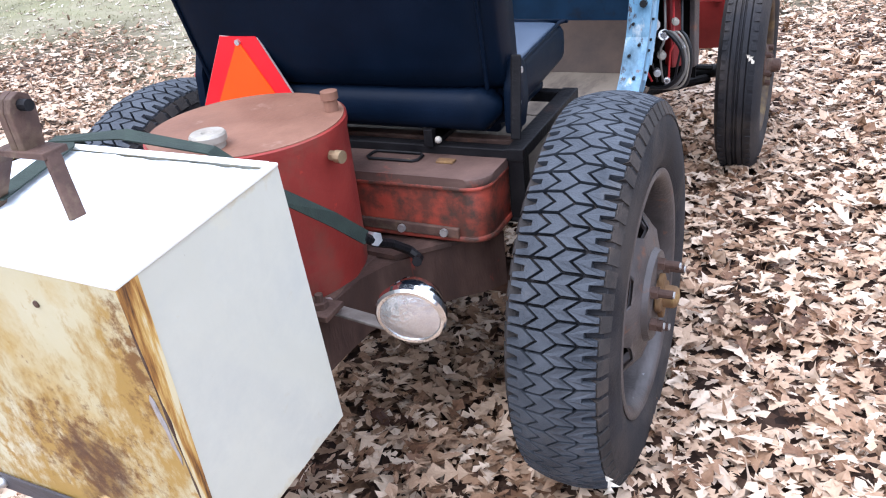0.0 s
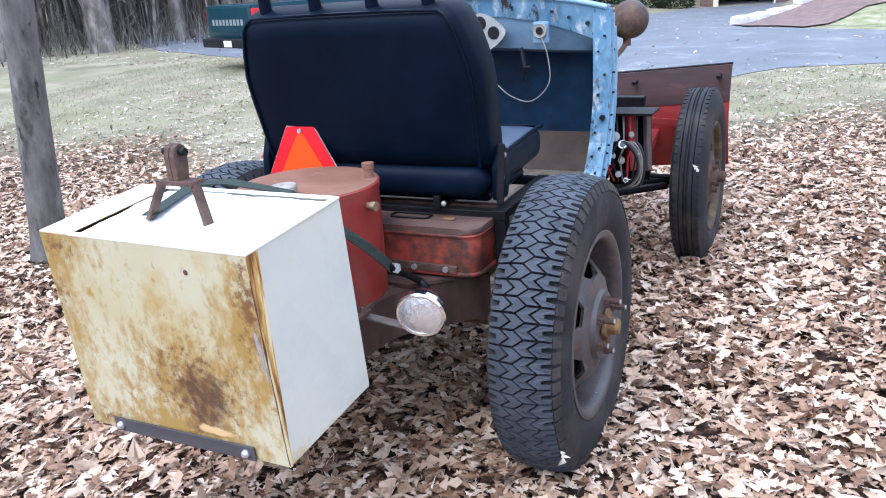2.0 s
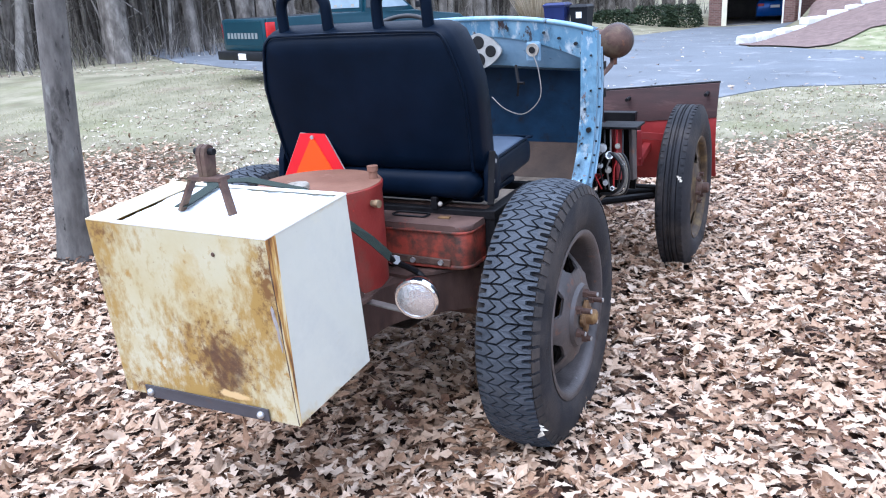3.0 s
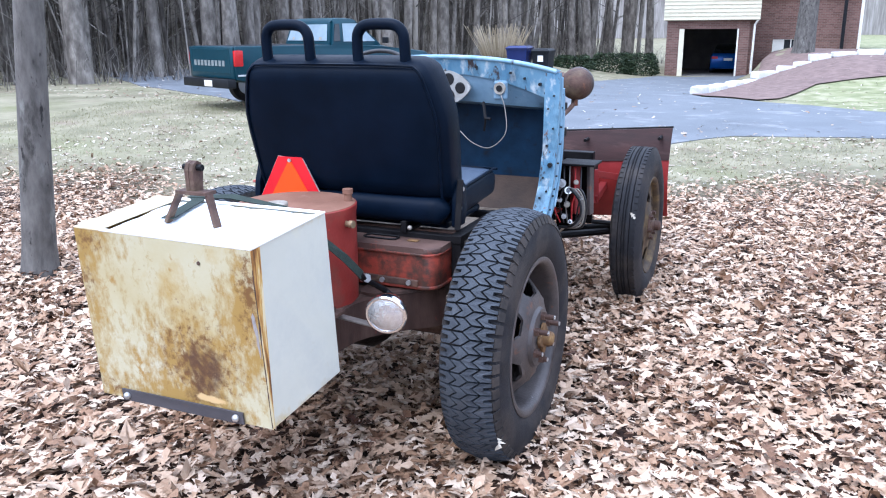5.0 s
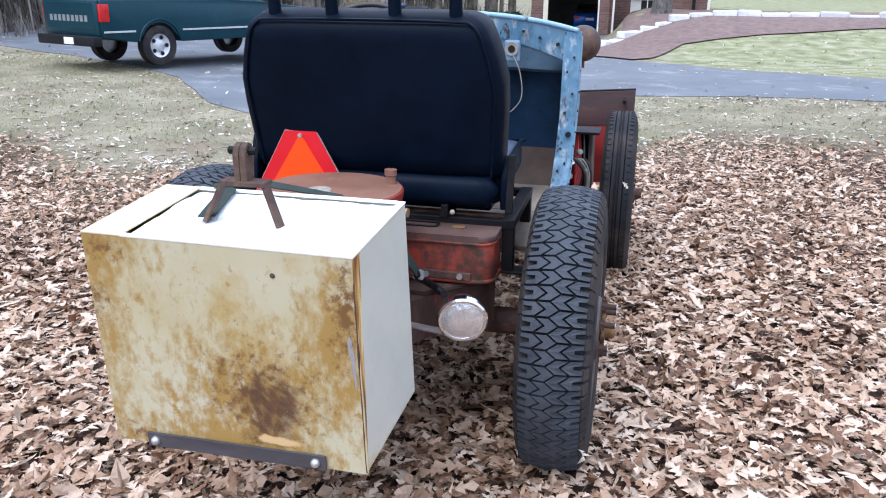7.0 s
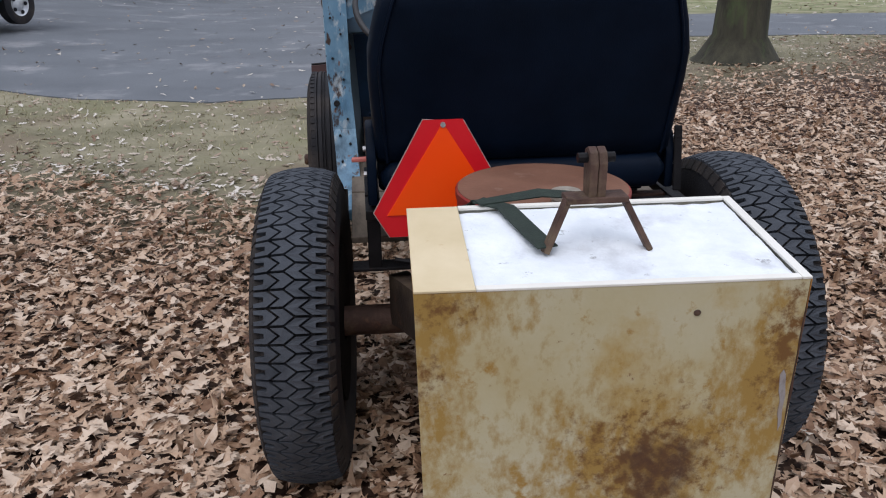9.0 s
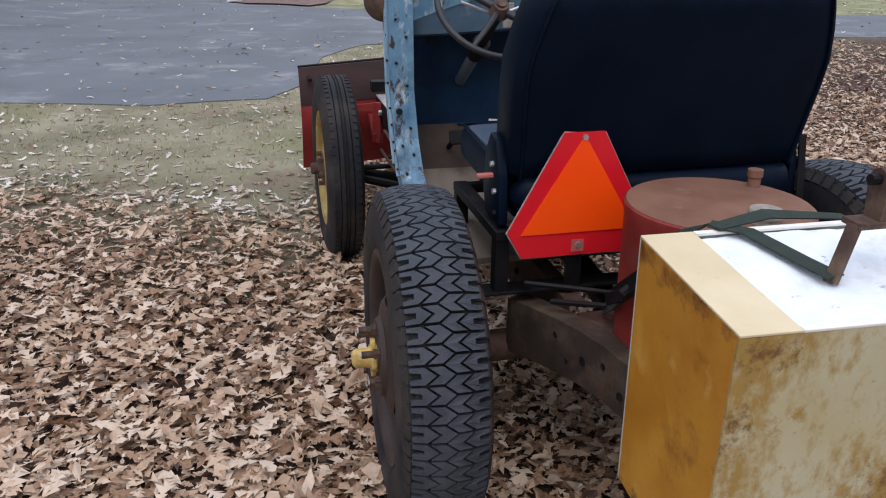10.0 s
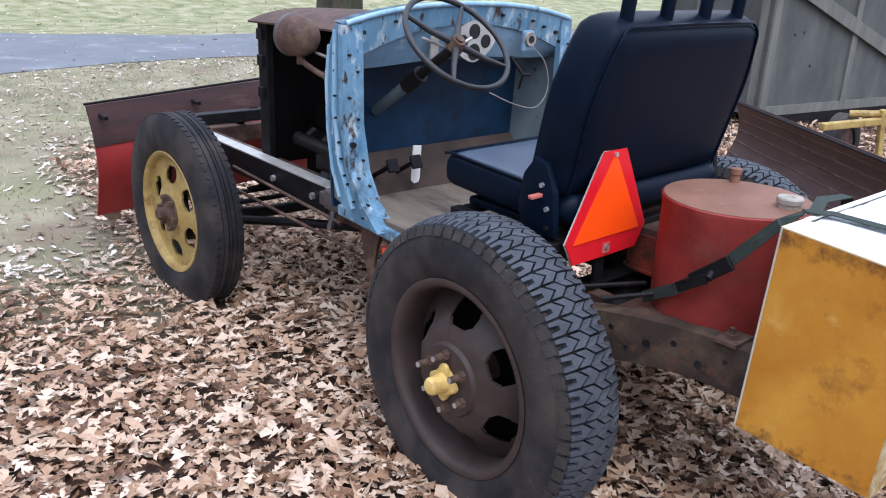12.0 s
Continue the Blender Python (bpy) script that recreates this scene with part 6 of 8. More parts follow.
tagged(low_blade, "bright red back of the blade")
up_blade = blade(0.655, 0.865, M["plow_rust"], "upper_blade", 0.006)
tagged(up_blade, "rusty scraped steel extension")
bm = bmesh.new()
tube(bm, [(-1.888, 4.96, 0.767), (-0.262, 4.93, 0.887)], 0.008, 6)
part("top_edge", bm, M["black_iron"], plow)
for x in (-1.83, -1.3, -0.85, -0.33):
    bm = bmesh.new()
    y = 4.99 - 0.03 * (x + 1.888) / 1.626
    z = 0.53 + 0.12 * (x + 1.888) / 1.626
    rod(bm, (x, y - 0.20, z + 0.18), (x, y, z + 0.18), 0.012, n=8)
    part("bolt", bm, M["black_iron"], up_blade)
for x, h in ((-1.79, 0.1), (-0.35, 0.22)):
    bm = bmesh.new()
    y = 5.0 - 0.03 * (x + 1.888) / 1.626
    prism(bm, [(y - 0.07, h), (y + 0.05, h), (y + 0.03, h + 0.1), (y - 0.07, h + 0.12)], "x", x - 0.035, x + 0.035, 0.006)
    part("blade_shoe", bm, M["rust_brown"], plow)
for s in (-1, 1):
    bm = bmesh.new()
    bar(bm, (CX + s * 0.42, 4.3, 0.47), (CX + s * 0.36, 4.98, 0.47), 0.05, 0.05, bevel=0.004)
    bar(bm, (CX + s * 0.38, 4.42, 0.62), (CX + s * 0.58, 4.95, 0.50), 0.045, 0.045, bevel=0.004)
    bar(bm, (CX + s * 0.42, 4.32, 0.44), (CX + s * 0.40, 4.35, 0.66), 0.05, 0.05, bevel=0.004)
    part("push_arm", bm, M["red_plow"], plow, "red push arm")
bm = bmesh.new()
bar(bm, (CX - 0.42, 4.52, 0.72), (CX + 0.36, 4.52, 0.72), 0.07, 0.06, bevel=0.004)
part("lift_beam", bm, M["black_iron"], plow, "black channel lift beam")
bm = bmesh.new()
for s in (-1, 1):
    bar(bm, (CX + s * 0.36, 4.5, 0.66), (CX + s * 0.36, 4.5, 0.76), 0.05, 0.06)
bar(bm, (CX, 4.52, 0.74), (CX, 4.92, 0.55), 0.05, 0.04)
part("lift_frame", bm, M["black_iron"], plow)

# ---- enamelled box of concrete strapped on the back ----
cab = thing("ballast_box", (-1.18, 0.9, 0.46), "rust-stained cream enamel steel box filled with white concrete", "box")
XL, XR, Y0, Y1, ZT, ZB = -1.546, -0.826, 0.69, 1.085, 1.05, 0.455


CORNERS = [[(-1.494, 0.752, 0.458), (-1.468, 1.127, 0.474)], [(-0.800, 0.722, 0.478), (-0.778, 1.075, 0.524)],
           [(-1.506, 0.725, 1.026), (-1.495, 1.086, 1.058)], [(-0.810, 0.687, 1.032), (-0.799, 1.060, 1.063)]]


def askew(p):
    """The box hangs a little out of square: its drawing is laid between the eight true corners."""
    u, v, w = (p.x - XL) / (XR - XL), (p.y - Y0) / (Y1 - Y0), (p.z - ZB) / (ZT - ZB)
    a, b, c, d = (Vector(e[0]).lerp(Vector(e[1]), v) for e in CORNERS)
    return a.lerp(b, u).lerp(c.lerp(d, u), w)


LAY[0] = askew


def panel(nm, pts, push, material, label):
    """A flat sheet of four corners, thickened by push."""
    bm = bmesh.new()
    a = [bm.verts.new(p) for p in pts]
    b = [bm.verts.new(Vector(p) + Vector(push)) for p in pts]
    bm.faces.new(a)
    bm.faces.new(b[::-1])
    for i in range(4):
        bm.faces.new((a[i], a[(i + 1) % 4], b[(i + 1) % 4], b[i]))
    return part(nm, bm, material, cab, label)


panel("rear_panel", [(XL, Y0, ZT), (XR, Y0, ZT), (XR, Y0, ZB), (XL, Y0, ZB)], (0, 0.006, 0), M["cream_rust"], "cream rear panel with brown rust stains")
panel("right_panel", [(XR, Y0 + 0.001, ZT), (XR, Y1, ZT), (XR, Y1, ZB), (XR, Y0 + 0.001, ZB)], (-0.006, 0, 0), M["cream_side"], "clean white side panel")
panel("corner_strip", [(XR + 0.001, Y0 - 0.001, ZT), (XR + 0.001, Y0 + 0.042, ZT), (XR + 0.001, Y0 + 0.009, ZB), (XR + 0.001, Y0 - 0.001, ZB)], (0.002, 0, 0), M["rust_orange"],
      "orange rusted corner strip")
panel("left_panel", [(XL, Y0 + 0.001, ZT), (XL, Y1, ZT), (XL, Y1, ZB), (XL, Y0 + 0.001, ZB)], (0.006, 0, 0), M["ochre_side"], "ochre-stained side panel")
panel("front_panel", [(XL, Y1, ZT), (XR, Y1, ZT), (XR, Y1, ZB), (XL, Y1, ZB)], (0, -0.006, 0), M["cream_side"], "")
bm = bmesh.new()
box(bm, (XL + 0.01, Y0 + 0.012, ZB + 0.002), (XR - 0.01, Y1 - 0.01, ZB + 0.012))
part("bottom_panel", bm, M["rust_brown"], cab)
# the rusted seam down the corner
bm = bmesh.new()
seam = []
for k in range(15):
    t = k / 14
    seam.append((XR + 0.001 + 0.002 * noise.noise(Vector((0, 0, k * 0.9))), Y0 - 0.001, ZT - 0.06 - 0.53 * t))
tube(bm, seam, [0.0012 + 0.0035 * abs(noise.noise(Vector((3, 1, k * 0.7)))) for k in range(15)], 5)
part("rust_seam", bm, M["rust_brown"], cab, "dark rusted seam")
# bare patch where the enamel has flaked beside the corner
bm = bmesh.new()
flake = [(XR - 0.026, 0.838), (XR - 0.02, 0.85), (XR - 0.014, 0.838), (XR - 0.012, 0.815), (XR - 0.008, 0.79), (XR - 0.009, 0.755), (XR - 0.006, 0.72), (XR - 0.011, 0.70), (XR - 0.014, 0.73), (XR - 0.018, 0.745), (XR - 0.017, 0.775), (XR - 0.023, 0.80)]
prism(bm, flake, "y", Y0 - 0.0012, Y0 - 0.0002)
part("flaked_patch", bm, M["bare_grey"], cab, "bare grey patch where enamel has flaked")
# top: cream strip, thin rims, sunk concrete
bm = bmesh.new()
box(bm, (XL, Y0 - 0.001, ZT + 0.0005), (XL + 0.112, Y1, ZT + 0.006), 0.0015)
part("top_strip", bm, M["cream_top"], cab, "cream enamel strip")
for lo, hi in (((XL + 0.1125, Y0 - 0.001, ZT), (XR - 0.016, Y0 + 0.016, ZT + 0.006)), ((XR - 0.0155, Y0 - 0.001, ZT), (XR + 0.003, Y1, ZT + 0.006)), ((XL + 0.1125, Y1 - 0.014, ZT), (XR - 0.016, Y1, ZT + 0.007))):
    bm = bmesh.new()
    box(bm, lo, hi, 0.0015)
    part("top_rim", bm, M["white_trim"], cab)
bm = bmesh.new()
n = 26
gx, gy = [XL + 0.113 + (XR - 0.017 - XL - 0.113) * i / n for i in range(n + 1)], [Y0 + 0.017 + (Y1 - 0.015 - Y0 - 0.017) * j / 16 for j in range(17)]
g = [[bm.verts.new((x, y, ZT - 0.004 + 0.006 * noise.noise(Vector((x * 9, y * 9, 1.3))) + 0.003 * noise.noise(Vector((x * 40, y * 40, 7))))) for y in gy] for x in gx]
for i in range(n):
    for j in range(16):
        bm.faces.new((g[i][j], g[i + 1][j], g[i + 1][j + 1], g[i][j + 1]))
part("concrete_fill", bm, M["concrete_white"], cab, "rough white concrete", smooth=60)
# dark rust scar and dents on the rear panel
bm = bmesh.new()
bar(bm, (-1.445, Y0 - 0.006, 0.472), (-0.93, Y0 - 0.006, 0.476), 0.006, 0.042, bevel=0.001)
foot = part("bumper_strip", bm, M["grey_steel"], cab, "dull grey steel strip with two bolts")
for x, z in ((-1.42, 0.472), (-0.958, 0.476)):
    bm = bmesh.new()
    bmesh.ops.create_icosphere(bm, subdivisions=2, radius=0.013, matrix=Matrix.Translation((x, Y0 - 0.011, z)))
    part("bolt", bm, M["steel"], foot, smooth=60)
bm = bmesh.new()
lathe(bm, [(0, 0.007), (-0.002, 0.006), (-0.003, 0.002)], (-1.028, Y0 - 0.0005, 0.988), "y", 12)
part("screw_plug", bm, M["rust_brown"], cab)
for x in (-1.33, -1.07):
    bm = bmesh.new()
    box(bm, (x - 0.035, 0.74, ZB - 0.035), (x + 0.035, 1.62, ZB + 0.001), 0.003)
    part("support_bar", bm, M["black_iron"], cab)
LAY[0] = None
# the iron hitch bedded in the concrete
LAY[0] = lambda p: p + Vector((0, -0.024, 0))
hitch = thing("iron_hitch", (-1.18, 0.93, 1.05), "rusty iron drawbar bracket standing in the concrete", "bracket")
bm = bmesh.new()
bar(bm, (-1.207, 0.905, 1.137), (-1.089, 0.905, 1.137), 0.05, 0.012, bevel=0.002)
part("cross_plate", bm, M["rust_brown"], hitch)
for a, b in (((-1.202, 0.9, 1.137), (-1.247, 0.88, 1.038)), ((-1.095, 0.9, 1.137), (-1.046, 0.872, 1.038))):
    bm = bmesh.new()
    bar(bm, a, b, 0.011, 0.028, up=(0, 1, 0), bevel=0.002)
    part("leg", bm, M["rust_brown"], hitch)
for dx in (-0.0085, 0.0085):
    bm = bmesh.new()
    poly = [(0.885, 1.143), (0.925, 1.143), (0.932, 1.215), (0.925, 1.235), (0.908, 1.243), (0.89, 1.235), (0.882, 1.215)]
    prism(bm, [(y + 0.0, z - 0.008) for y, z in poly], "x", -1.15 + dx - 0.008, -1.15 + dx + 0.008, 0.002)
    part("clevis_ear", bm, M["rust_brown"], hitch)
bm = bmesh.new()
rod(bm, (-1.185, 0.906, 1.214), (-1.115, 0.906, 1.214), 0.01, n=10)
part("clevis_pin", bm, M["black_iron"], hitch)
LAY[0] = None
# the webbing strap over box and tank
strap = thing("ratchet_strap", (-1.3, 1.0, 1.06), "dark green webbing strap with ratchet buckle", "strap")


def web(nm, pts, w, up, label=""):
    bm = bmesh.new()
    P = [Vector(p) for p in pts]
    rows = []
    for i, p in enumerate(P):
        d = (P[min(i + 1, len(P) - 1)] - P[max(i - 1, 0)]).normalized()
        n = Vector(up[i] if isinstance(up, list) else up)
        n = (n - d * n.dot(d)).normalized()
        x = d.cross(n)
        rows.append([p - x * w / 2 - n * 0.0015, p + x * w / 2 - n * 0.0015, p + x * w / 2 + n * 0.0015, p - x * w / 2 + n * 0.0015])
    hull_loft(bm, rows)
    return part(nm, bm, M["strap"], strap, label)


web("top_webbing", [(-1.243, 0.85, 1.052), (-1.26, 0.92, 1.057), (-1.288, 1.05, 1.068), (-1.34, 1.10, 1.07)], 0.042, (0, 0, 1))
web("left_webbing", [(-1.34, 1.10, 1.07), (-1.375, 1.145, 1.03), (-1.378, 1.23, 0.93), (-1.378, 1.30, 0.85), (-1.370, 1.42, 0.755), (-1.325, 1.555, 0.672)], 0.036, [(0, 0.3, 1), (-1, 0.2, 0.6), (-1, 0, 0.3), (-1, 0, 0.2), (-1, 0.2, 0.2), (-1, 0.4, 0.2)])
web("right_webbing", [(-1.345, 1.075, 1.072), (-1.2, 1.12, 1.074), (-1.0, 1.13, 1.05), (-0.895, 1.17, 0.95), (-0.862, 1.28, 0.85), (-0.85, 1.37, 0.765)], 0.032,
    [(0, 0, 1), (0, -0.3, 1), (0.5, 0, 1), (1, 0, 0.5), (1, -0.3, 0.3), (1, -0.3, 0.3)])
bm = bmesh.new()
bar(bm, (-1.392, 1.25, 0.895), (-1.392, 1.36, 0.805), 0.014, 0.044, up=(0, 0, 1), bevel=0.004)
bar(bm, (-1.402, 1.31, 0.83), (-1.398, 1.40, 0.775), 0.008, 0.03, up=(0, 0, 1), bevel=0.002)
rod(bm, (-1.41, 1.30, 0.835), (-1.38, 1.30, 0.86), 0.012, n=8)
part("ratchet", bm, M["black_iron"], strap, "black steel ratchet")
bm = bmesh.new()
tube(bm, [(-0.856, 1.365, 0.77), (-0.86, 1.41, 0.735), (-0.85, 1.47, 0.70), (-0.825, 1.505, 0.668), (-0.80, 1.50, 0.652), (-0.79, 1.47, 0.66)], 0.012, 8)
part("hook", bm, M["black_iron"], strap)
bm = bmesh.new()
rod(bm, (-0.868, 1.412, 0.741), (-0.846, 1.402, 0.746), 0.017, n=6)
part("strap_bolt", bm, M["steel"], strap, "bright hexagon bolt")
# paper tag by the pedals
bm = bmesh.new()
prism(bm, [(x - 0.030, z) for x, z in [(-1.283, 0.79), (-1.268, 0.775), (-1.245, 0.778), (-1.238, 0.795), (-1.234, 0.93), (-1.276, 0.934), (-1.279, 0.875), (-1.268, 0.868), (-1.27, 0.855), (-1.281, 0.85)]], "y", 2.715, 2.719)
tagged(part("paper_tag", bm, M["white_paper"]), "torn white paper tag hanging by the pedals", "tag")

LAY[0] = None

# ---- fallen oak leaves ----
def leaf_shapes():
    """Three lobed leaf outlines as (rib, along, across) for one side."""
    rib = np.array([0, 0.33, 0.58, 1.0])
    along = np.array([0.12, 0.30, 0.33, 0.58, 0.57, 0.83, 0.79])
    out = []
    for w in ([0.025, 0.17, 0.05, 0.28, 0.06, 0.20, 0.055], [0.05, 0.15, 0.09, 0.21, 0.11, 0.15, 0.08], [0.02, 0.21, 0.045, 0.34, 0.05, 0.26, 0.05]):
        out.append((rib, along, np.array(w)))
    return out


def scatter(px, py, pz, size, tilt, curl, seed):
    rs = np.random.RandomState(seed)
    n = len(px)
    shapes = leaf_shapes()
    co_all, tri_all = [], []
    kind = rs.randint(0, 3, n)
    base = 0
    for k, (s, along, w) in enumerate(shapes):
        sel = np.where(kind == k)[0]
        m = len(sel)
        if not m:
            continue
        nr, ns = len(s), len(w)
        rib = np.stack([s, np.zeros(nr), np.zeros(nr)], -1)
        lft = np.stack([along, w, np.zeros(ns)], -1)
        rgt = np.stack([along + 0.03, -w * 0.95, np.zeros(ns)], -1)
        loc = np.concatenate([rib, lft, rgt])
        loc[:, 0] -= 0.5
        t = []
        for q in (nr, nr + ns):
            chain = [0] + [q + i for i in range(ns)] + [nr - 1]
            near = [0] + [int(np.argmin(abs(s - along[i]))) for i in range(ns)] + [nr - 1]
            for i in range(len(chain) - 1):
                if chain[i] != near[i + 1] and chain[i] != chain[i + 1] and chain[i + 1] != near[i + 1]:
                    t.append((chain[i], chain[i + 1], near[i + 1]))
                if near[i] != near[i + 1] and chain[i] not in (near[i], near[i + 1]):
                    t.append((chain[i], near[i], near[i + 1]))
        t = np.array(t)
        e1, e2 = loc[t[:, 1]] - loc[t[:, 0]], loc[t[:, 2]] - loc[t[:, 0]]
        under = e1[:, 0] * e2[:, 1] - e1[:, 1] * e2[:, 0] < 0
        t[under] = t[under][:, ::-1]
        P = np.repeat(loc[None], m, 0)
        loose = np.where(rs.uniform(0, 1, m) < 0.14, 2.6, 1.0)
        cu, cv = rs.normal(0, curl, (m, 1)) * loose[:, None], rs.normal(0.1, 0.45, (m, 1)) * curl * loose[:, None]
        bend = rs.normal(0, 0.12, (m, 1))
        P[:, :, 1] += bend * (P[:, :, 0] ** 2)
        P[:, :, 2] = cu * (P[:, :, 0] ** 2) * 1.6 + cv * (P[:, :, 1] ** 2) * 4 + rs.normal(0, 0.007, (m, len(loc)))
        P *= size[sel][:, None, None]
        yaw = rs.uniform(0, 2 * np.pi, m)
        tx, ty = rs.normal(0, tilt, m) * loose, rs.normal(0, tilt, m) * loose
        x, y, z = P[..., 0], P[..., 1], P[..., 2]
        cx, sx, cy, sy = np.cos(tx)[:, None], np.sin(tx)[:, None], np.cos(ty)[:, None], np.sin(ty)[:, None]
        y, z = y * cx - z * sx, y * sx + z * cx
        x, z = x * cy + z * sy, -x * sy + z * cy
        c, s_ = np.cos(yaw)[:, None], np.sin(yaw)[:, None]
        x, y = x * c - y * s_, x * s_ + y * c
        low = z.min(1, keepdims=True)
        co = np.stack([x + px[sel][:, None], y + py[sel][:, None], z - np.maximum(low, -0.02) + pz[sel][:, None]], -1)
        co_all.append(co.reshape(-1, 3))
        tri_all.append((t[None] + base + (np.arange(m) * len(loc))[:, None, None]).reshape(-1, 3))
        base += m * len(loc)
    return np.concatenate(co_all), np.concatenate(tri_all)


def leaf_material(name, stops):
    m = bpy.data.materials.new(name)
    m.use_nodes = True
    nt = m.node_tree
    b = nt.nodes["Principled BSDF"]
    geo = nt.nodes.new("ShaderNodeNewGeometry")
    pn = nt.nodes.new("ShaderNodeTexNoise")
    pn.inputs["Scale"].default_value, pn.inputs["Detail"].default_value = 0.9, 3
    nt.links.new(geo.outputs["Position"], pn.inputs[0])
    fine = nt.nodes.new("ShaderNodeTexNoise")
    fine.inputs["Scale"].default_value, fine.inputs["Detail"].default_value = 70, 3
    nt.links.new(geo.outputs["Position"], fine.inputs[0])
    add = nt.nodes.new("ShaderNodeMath")
    add.operation = "MULTIPLY_ADD"
    add.inputs[1].default_value = 0.8
    nt.links.new(pn.outputs["Fac"], add.inputs[0])
    add.inputs[2].default_value = -0.42
    add2 = nt.nodes.new("ShaderNodeMath")
    add2.operation = "MULTIPLY_ADD"
    add2.inputs[1].default_value = 0.34
    nt.links.new(fine.outputs["Fac"], add2.inputs[0])
    nt.links.new(add.outputs[0], add2.inputs[2])
    tot = nt.nodes.new("ShaderNodeMath")
    nt.links.new(add2.outputs[0], tot.inputs[0])
    nt.links.new(geo.outputs["Random Per Island"], tot.inputs[1])
    r = ramp(nt, stops)
    nt.links.new(tot.outputs[0], r.inputs[0])
    nt.links.new(r.outputs[0], b.inputs["Base Color"])
    b.inputs["Roughness"].default_value = 0.6
    b.inputs["Specular IOR Level"].default_value = 0.35
    bp = nt.nodes.new("ShaderNodeBump")
    bp.inputs["Strength"].default_value, bp.inputs["Distance"].default_value = 0.6, 0.005
    nt.links.new(fine.outputs["Fac"], bp.inputs["Height"])
    nt.links.new(bp.outputs[0], b.inputs["Normal"])
    return m


M["leaf"] = leaf_material("dry_oak_leaf", [(0.06, (0.045, 0.017, 0.009)), (0.2, (0.15, 0.075, 0.039)), (0.4, (0.285, 0.168, 0.098)), (0.62, (0.41, 0.276, 0.182)), (0.84, (0.505, 0.358, 0.248)), (1.0, (0.585, 0.455, 0.345))])
rs = np.random.RandomState(11)
n = 560000
lx, ly = rs.uniform(-9.5, 7.5, n), rs.uniform(-3.6, 13.5, n)
dist = np.hypot(lx + 1.2, ly - 2.0)
want = litter(lx, ly) * np.clip(1.25 - dist / 7.0, 0.16, 1) * (0.16 + 0.64 * smooth_step(-2.0, 0.3, ly)) * smooth_step(-3.6, -2.4, ly)
want = np.maximum(want, 0.02)
want *= np.where(inside(lx, ly, DRIVE), 0.12, 1)
keep = rs.uniform(0, 1, n) < want
lx, ly = lx[keep], ly[keep]
lift = 0.062 * rs.uniform(0, 1, len(lx)) * litter(lx, ly) + np.where(inside(lx, ly, DRIVE), 0.014, 0.002)
on_lawn = litter(lx, ly) < 0.3
# bleached leaves on the open lawn go with the far ones
lawn_set = (lx[on_lawn], ly[on_lawn], lift[on_lawn])
lx, ly, lift = lx[~on_lawn], ly[~on_lawn], lift[~on_lawn]
co, tri = scatter(lx, ly, ground_z(lx, ly) + lift, np.clip(rs.lognormal(-2.74, 0.36, len(lx)), 0.026, 0.13), 0.17, 0.34, 5)
carpet = mesh_from("fallen_leaves", co, tri, M["leaf"], True)
tagged(carpet, "thick drift of dry tan and brown oak leaves", "leaves", kind="stuff")
# leaves strewn on the far lawn and drive
n = 11000
lx, ly = rs.uniform(-24, 26, n), 12 + 22 * rs.uniform(0, 1, n) ** 1.4
keep = rs.uniform(0, 1, n) < np.where(inside(lx, ly, DRIVE), 0.1, 0.8)
lx, ly = lx[keep], ly[keep]
lift = np.where(inside(lx, ly, DRIVE), 0.016, 0.006)
size = np.concatenate([rs.uniform(0.05, 0.10, len(lawn_set[0])), rs.uniform(0.06, 0.13, len(lx))])
lx, ly, lift = np.concatenate([lawn_set[0], lx]), np.concatenate([lawn_set[1], ly]), np.concatenate([lawn_set[2], lift])
M["leaf_pale"] = leaf_material("bleached_oak_leaf", [(0.04, (0.13, 0.075, 0.045)), (0.25, (0.25, 0.165, 0.11)), (0.55, (0.36, 0.28, 0.21)), (0.85, (0.47, 0.40, 0.325)), (1.0, (0.62, 0.57, 0.51))])
co, tri = scatter(lx, ly, ground_z(lx, ly) + lift, size, 0.16, 0.25, 6)
far_leaves = mesh_from("scattered_leaves", co, tri, M["leaf_pale"], True)
tagged(far_leaves, "scattered pale leaves on the far lawn and drive", "leaves", kind="stuff")
# short dormant grass on the open lawn
n = 60000
hx, hy = rs.uniform(-12, 9, n), rs.uniform(3.0, 14, n)
keep = (rs.uniform(0, 1, n) < (1 - litter(hx, hy)) * 0.9) & ~inside(hx, hy, DRIVE)
hx, hy = hx[keep], hy[keep]
m = len(hx)
hz = ground_z(hx, hy)
ang, hh, ww = rs.uniform(0, 6.28, m), rs.uniform(0.012, 0.04, m), rs.uniform(0.003, 0.006, m)
lean = rs.normal(0, 0.02, (m, 2))
a = np.stack([hx - ww * np.cos(ang), hy - ww * np.sin(ang), hz], -1)
b = np.stack([hx + ww * np.cos(ang), hy + ww * np.sin(ang), hz], -1)
c = np.stack([hx + lean[:, 0], hy + lean[:, 1], hz + hh], -1)
M["grass"] = surf("dormant_grass", [(0.2, (0.14, 0.145, 0.06)), (0.5, (0.31, 0.28, 0.16)), (0.8, (0.46, 0.41, 0.28))], 1.0, 0.9, 0, 0, 30, island=0.7, world_space=True)
blades = mesh_from("lawn_grass", np.stack([a, b, c], 1).reshape(-1, 3), np.arange(3 * m).reshape(-1, 3), M["grass"])
tagged(blades, "short straw-green winter grass", "grass", kind="stuff")

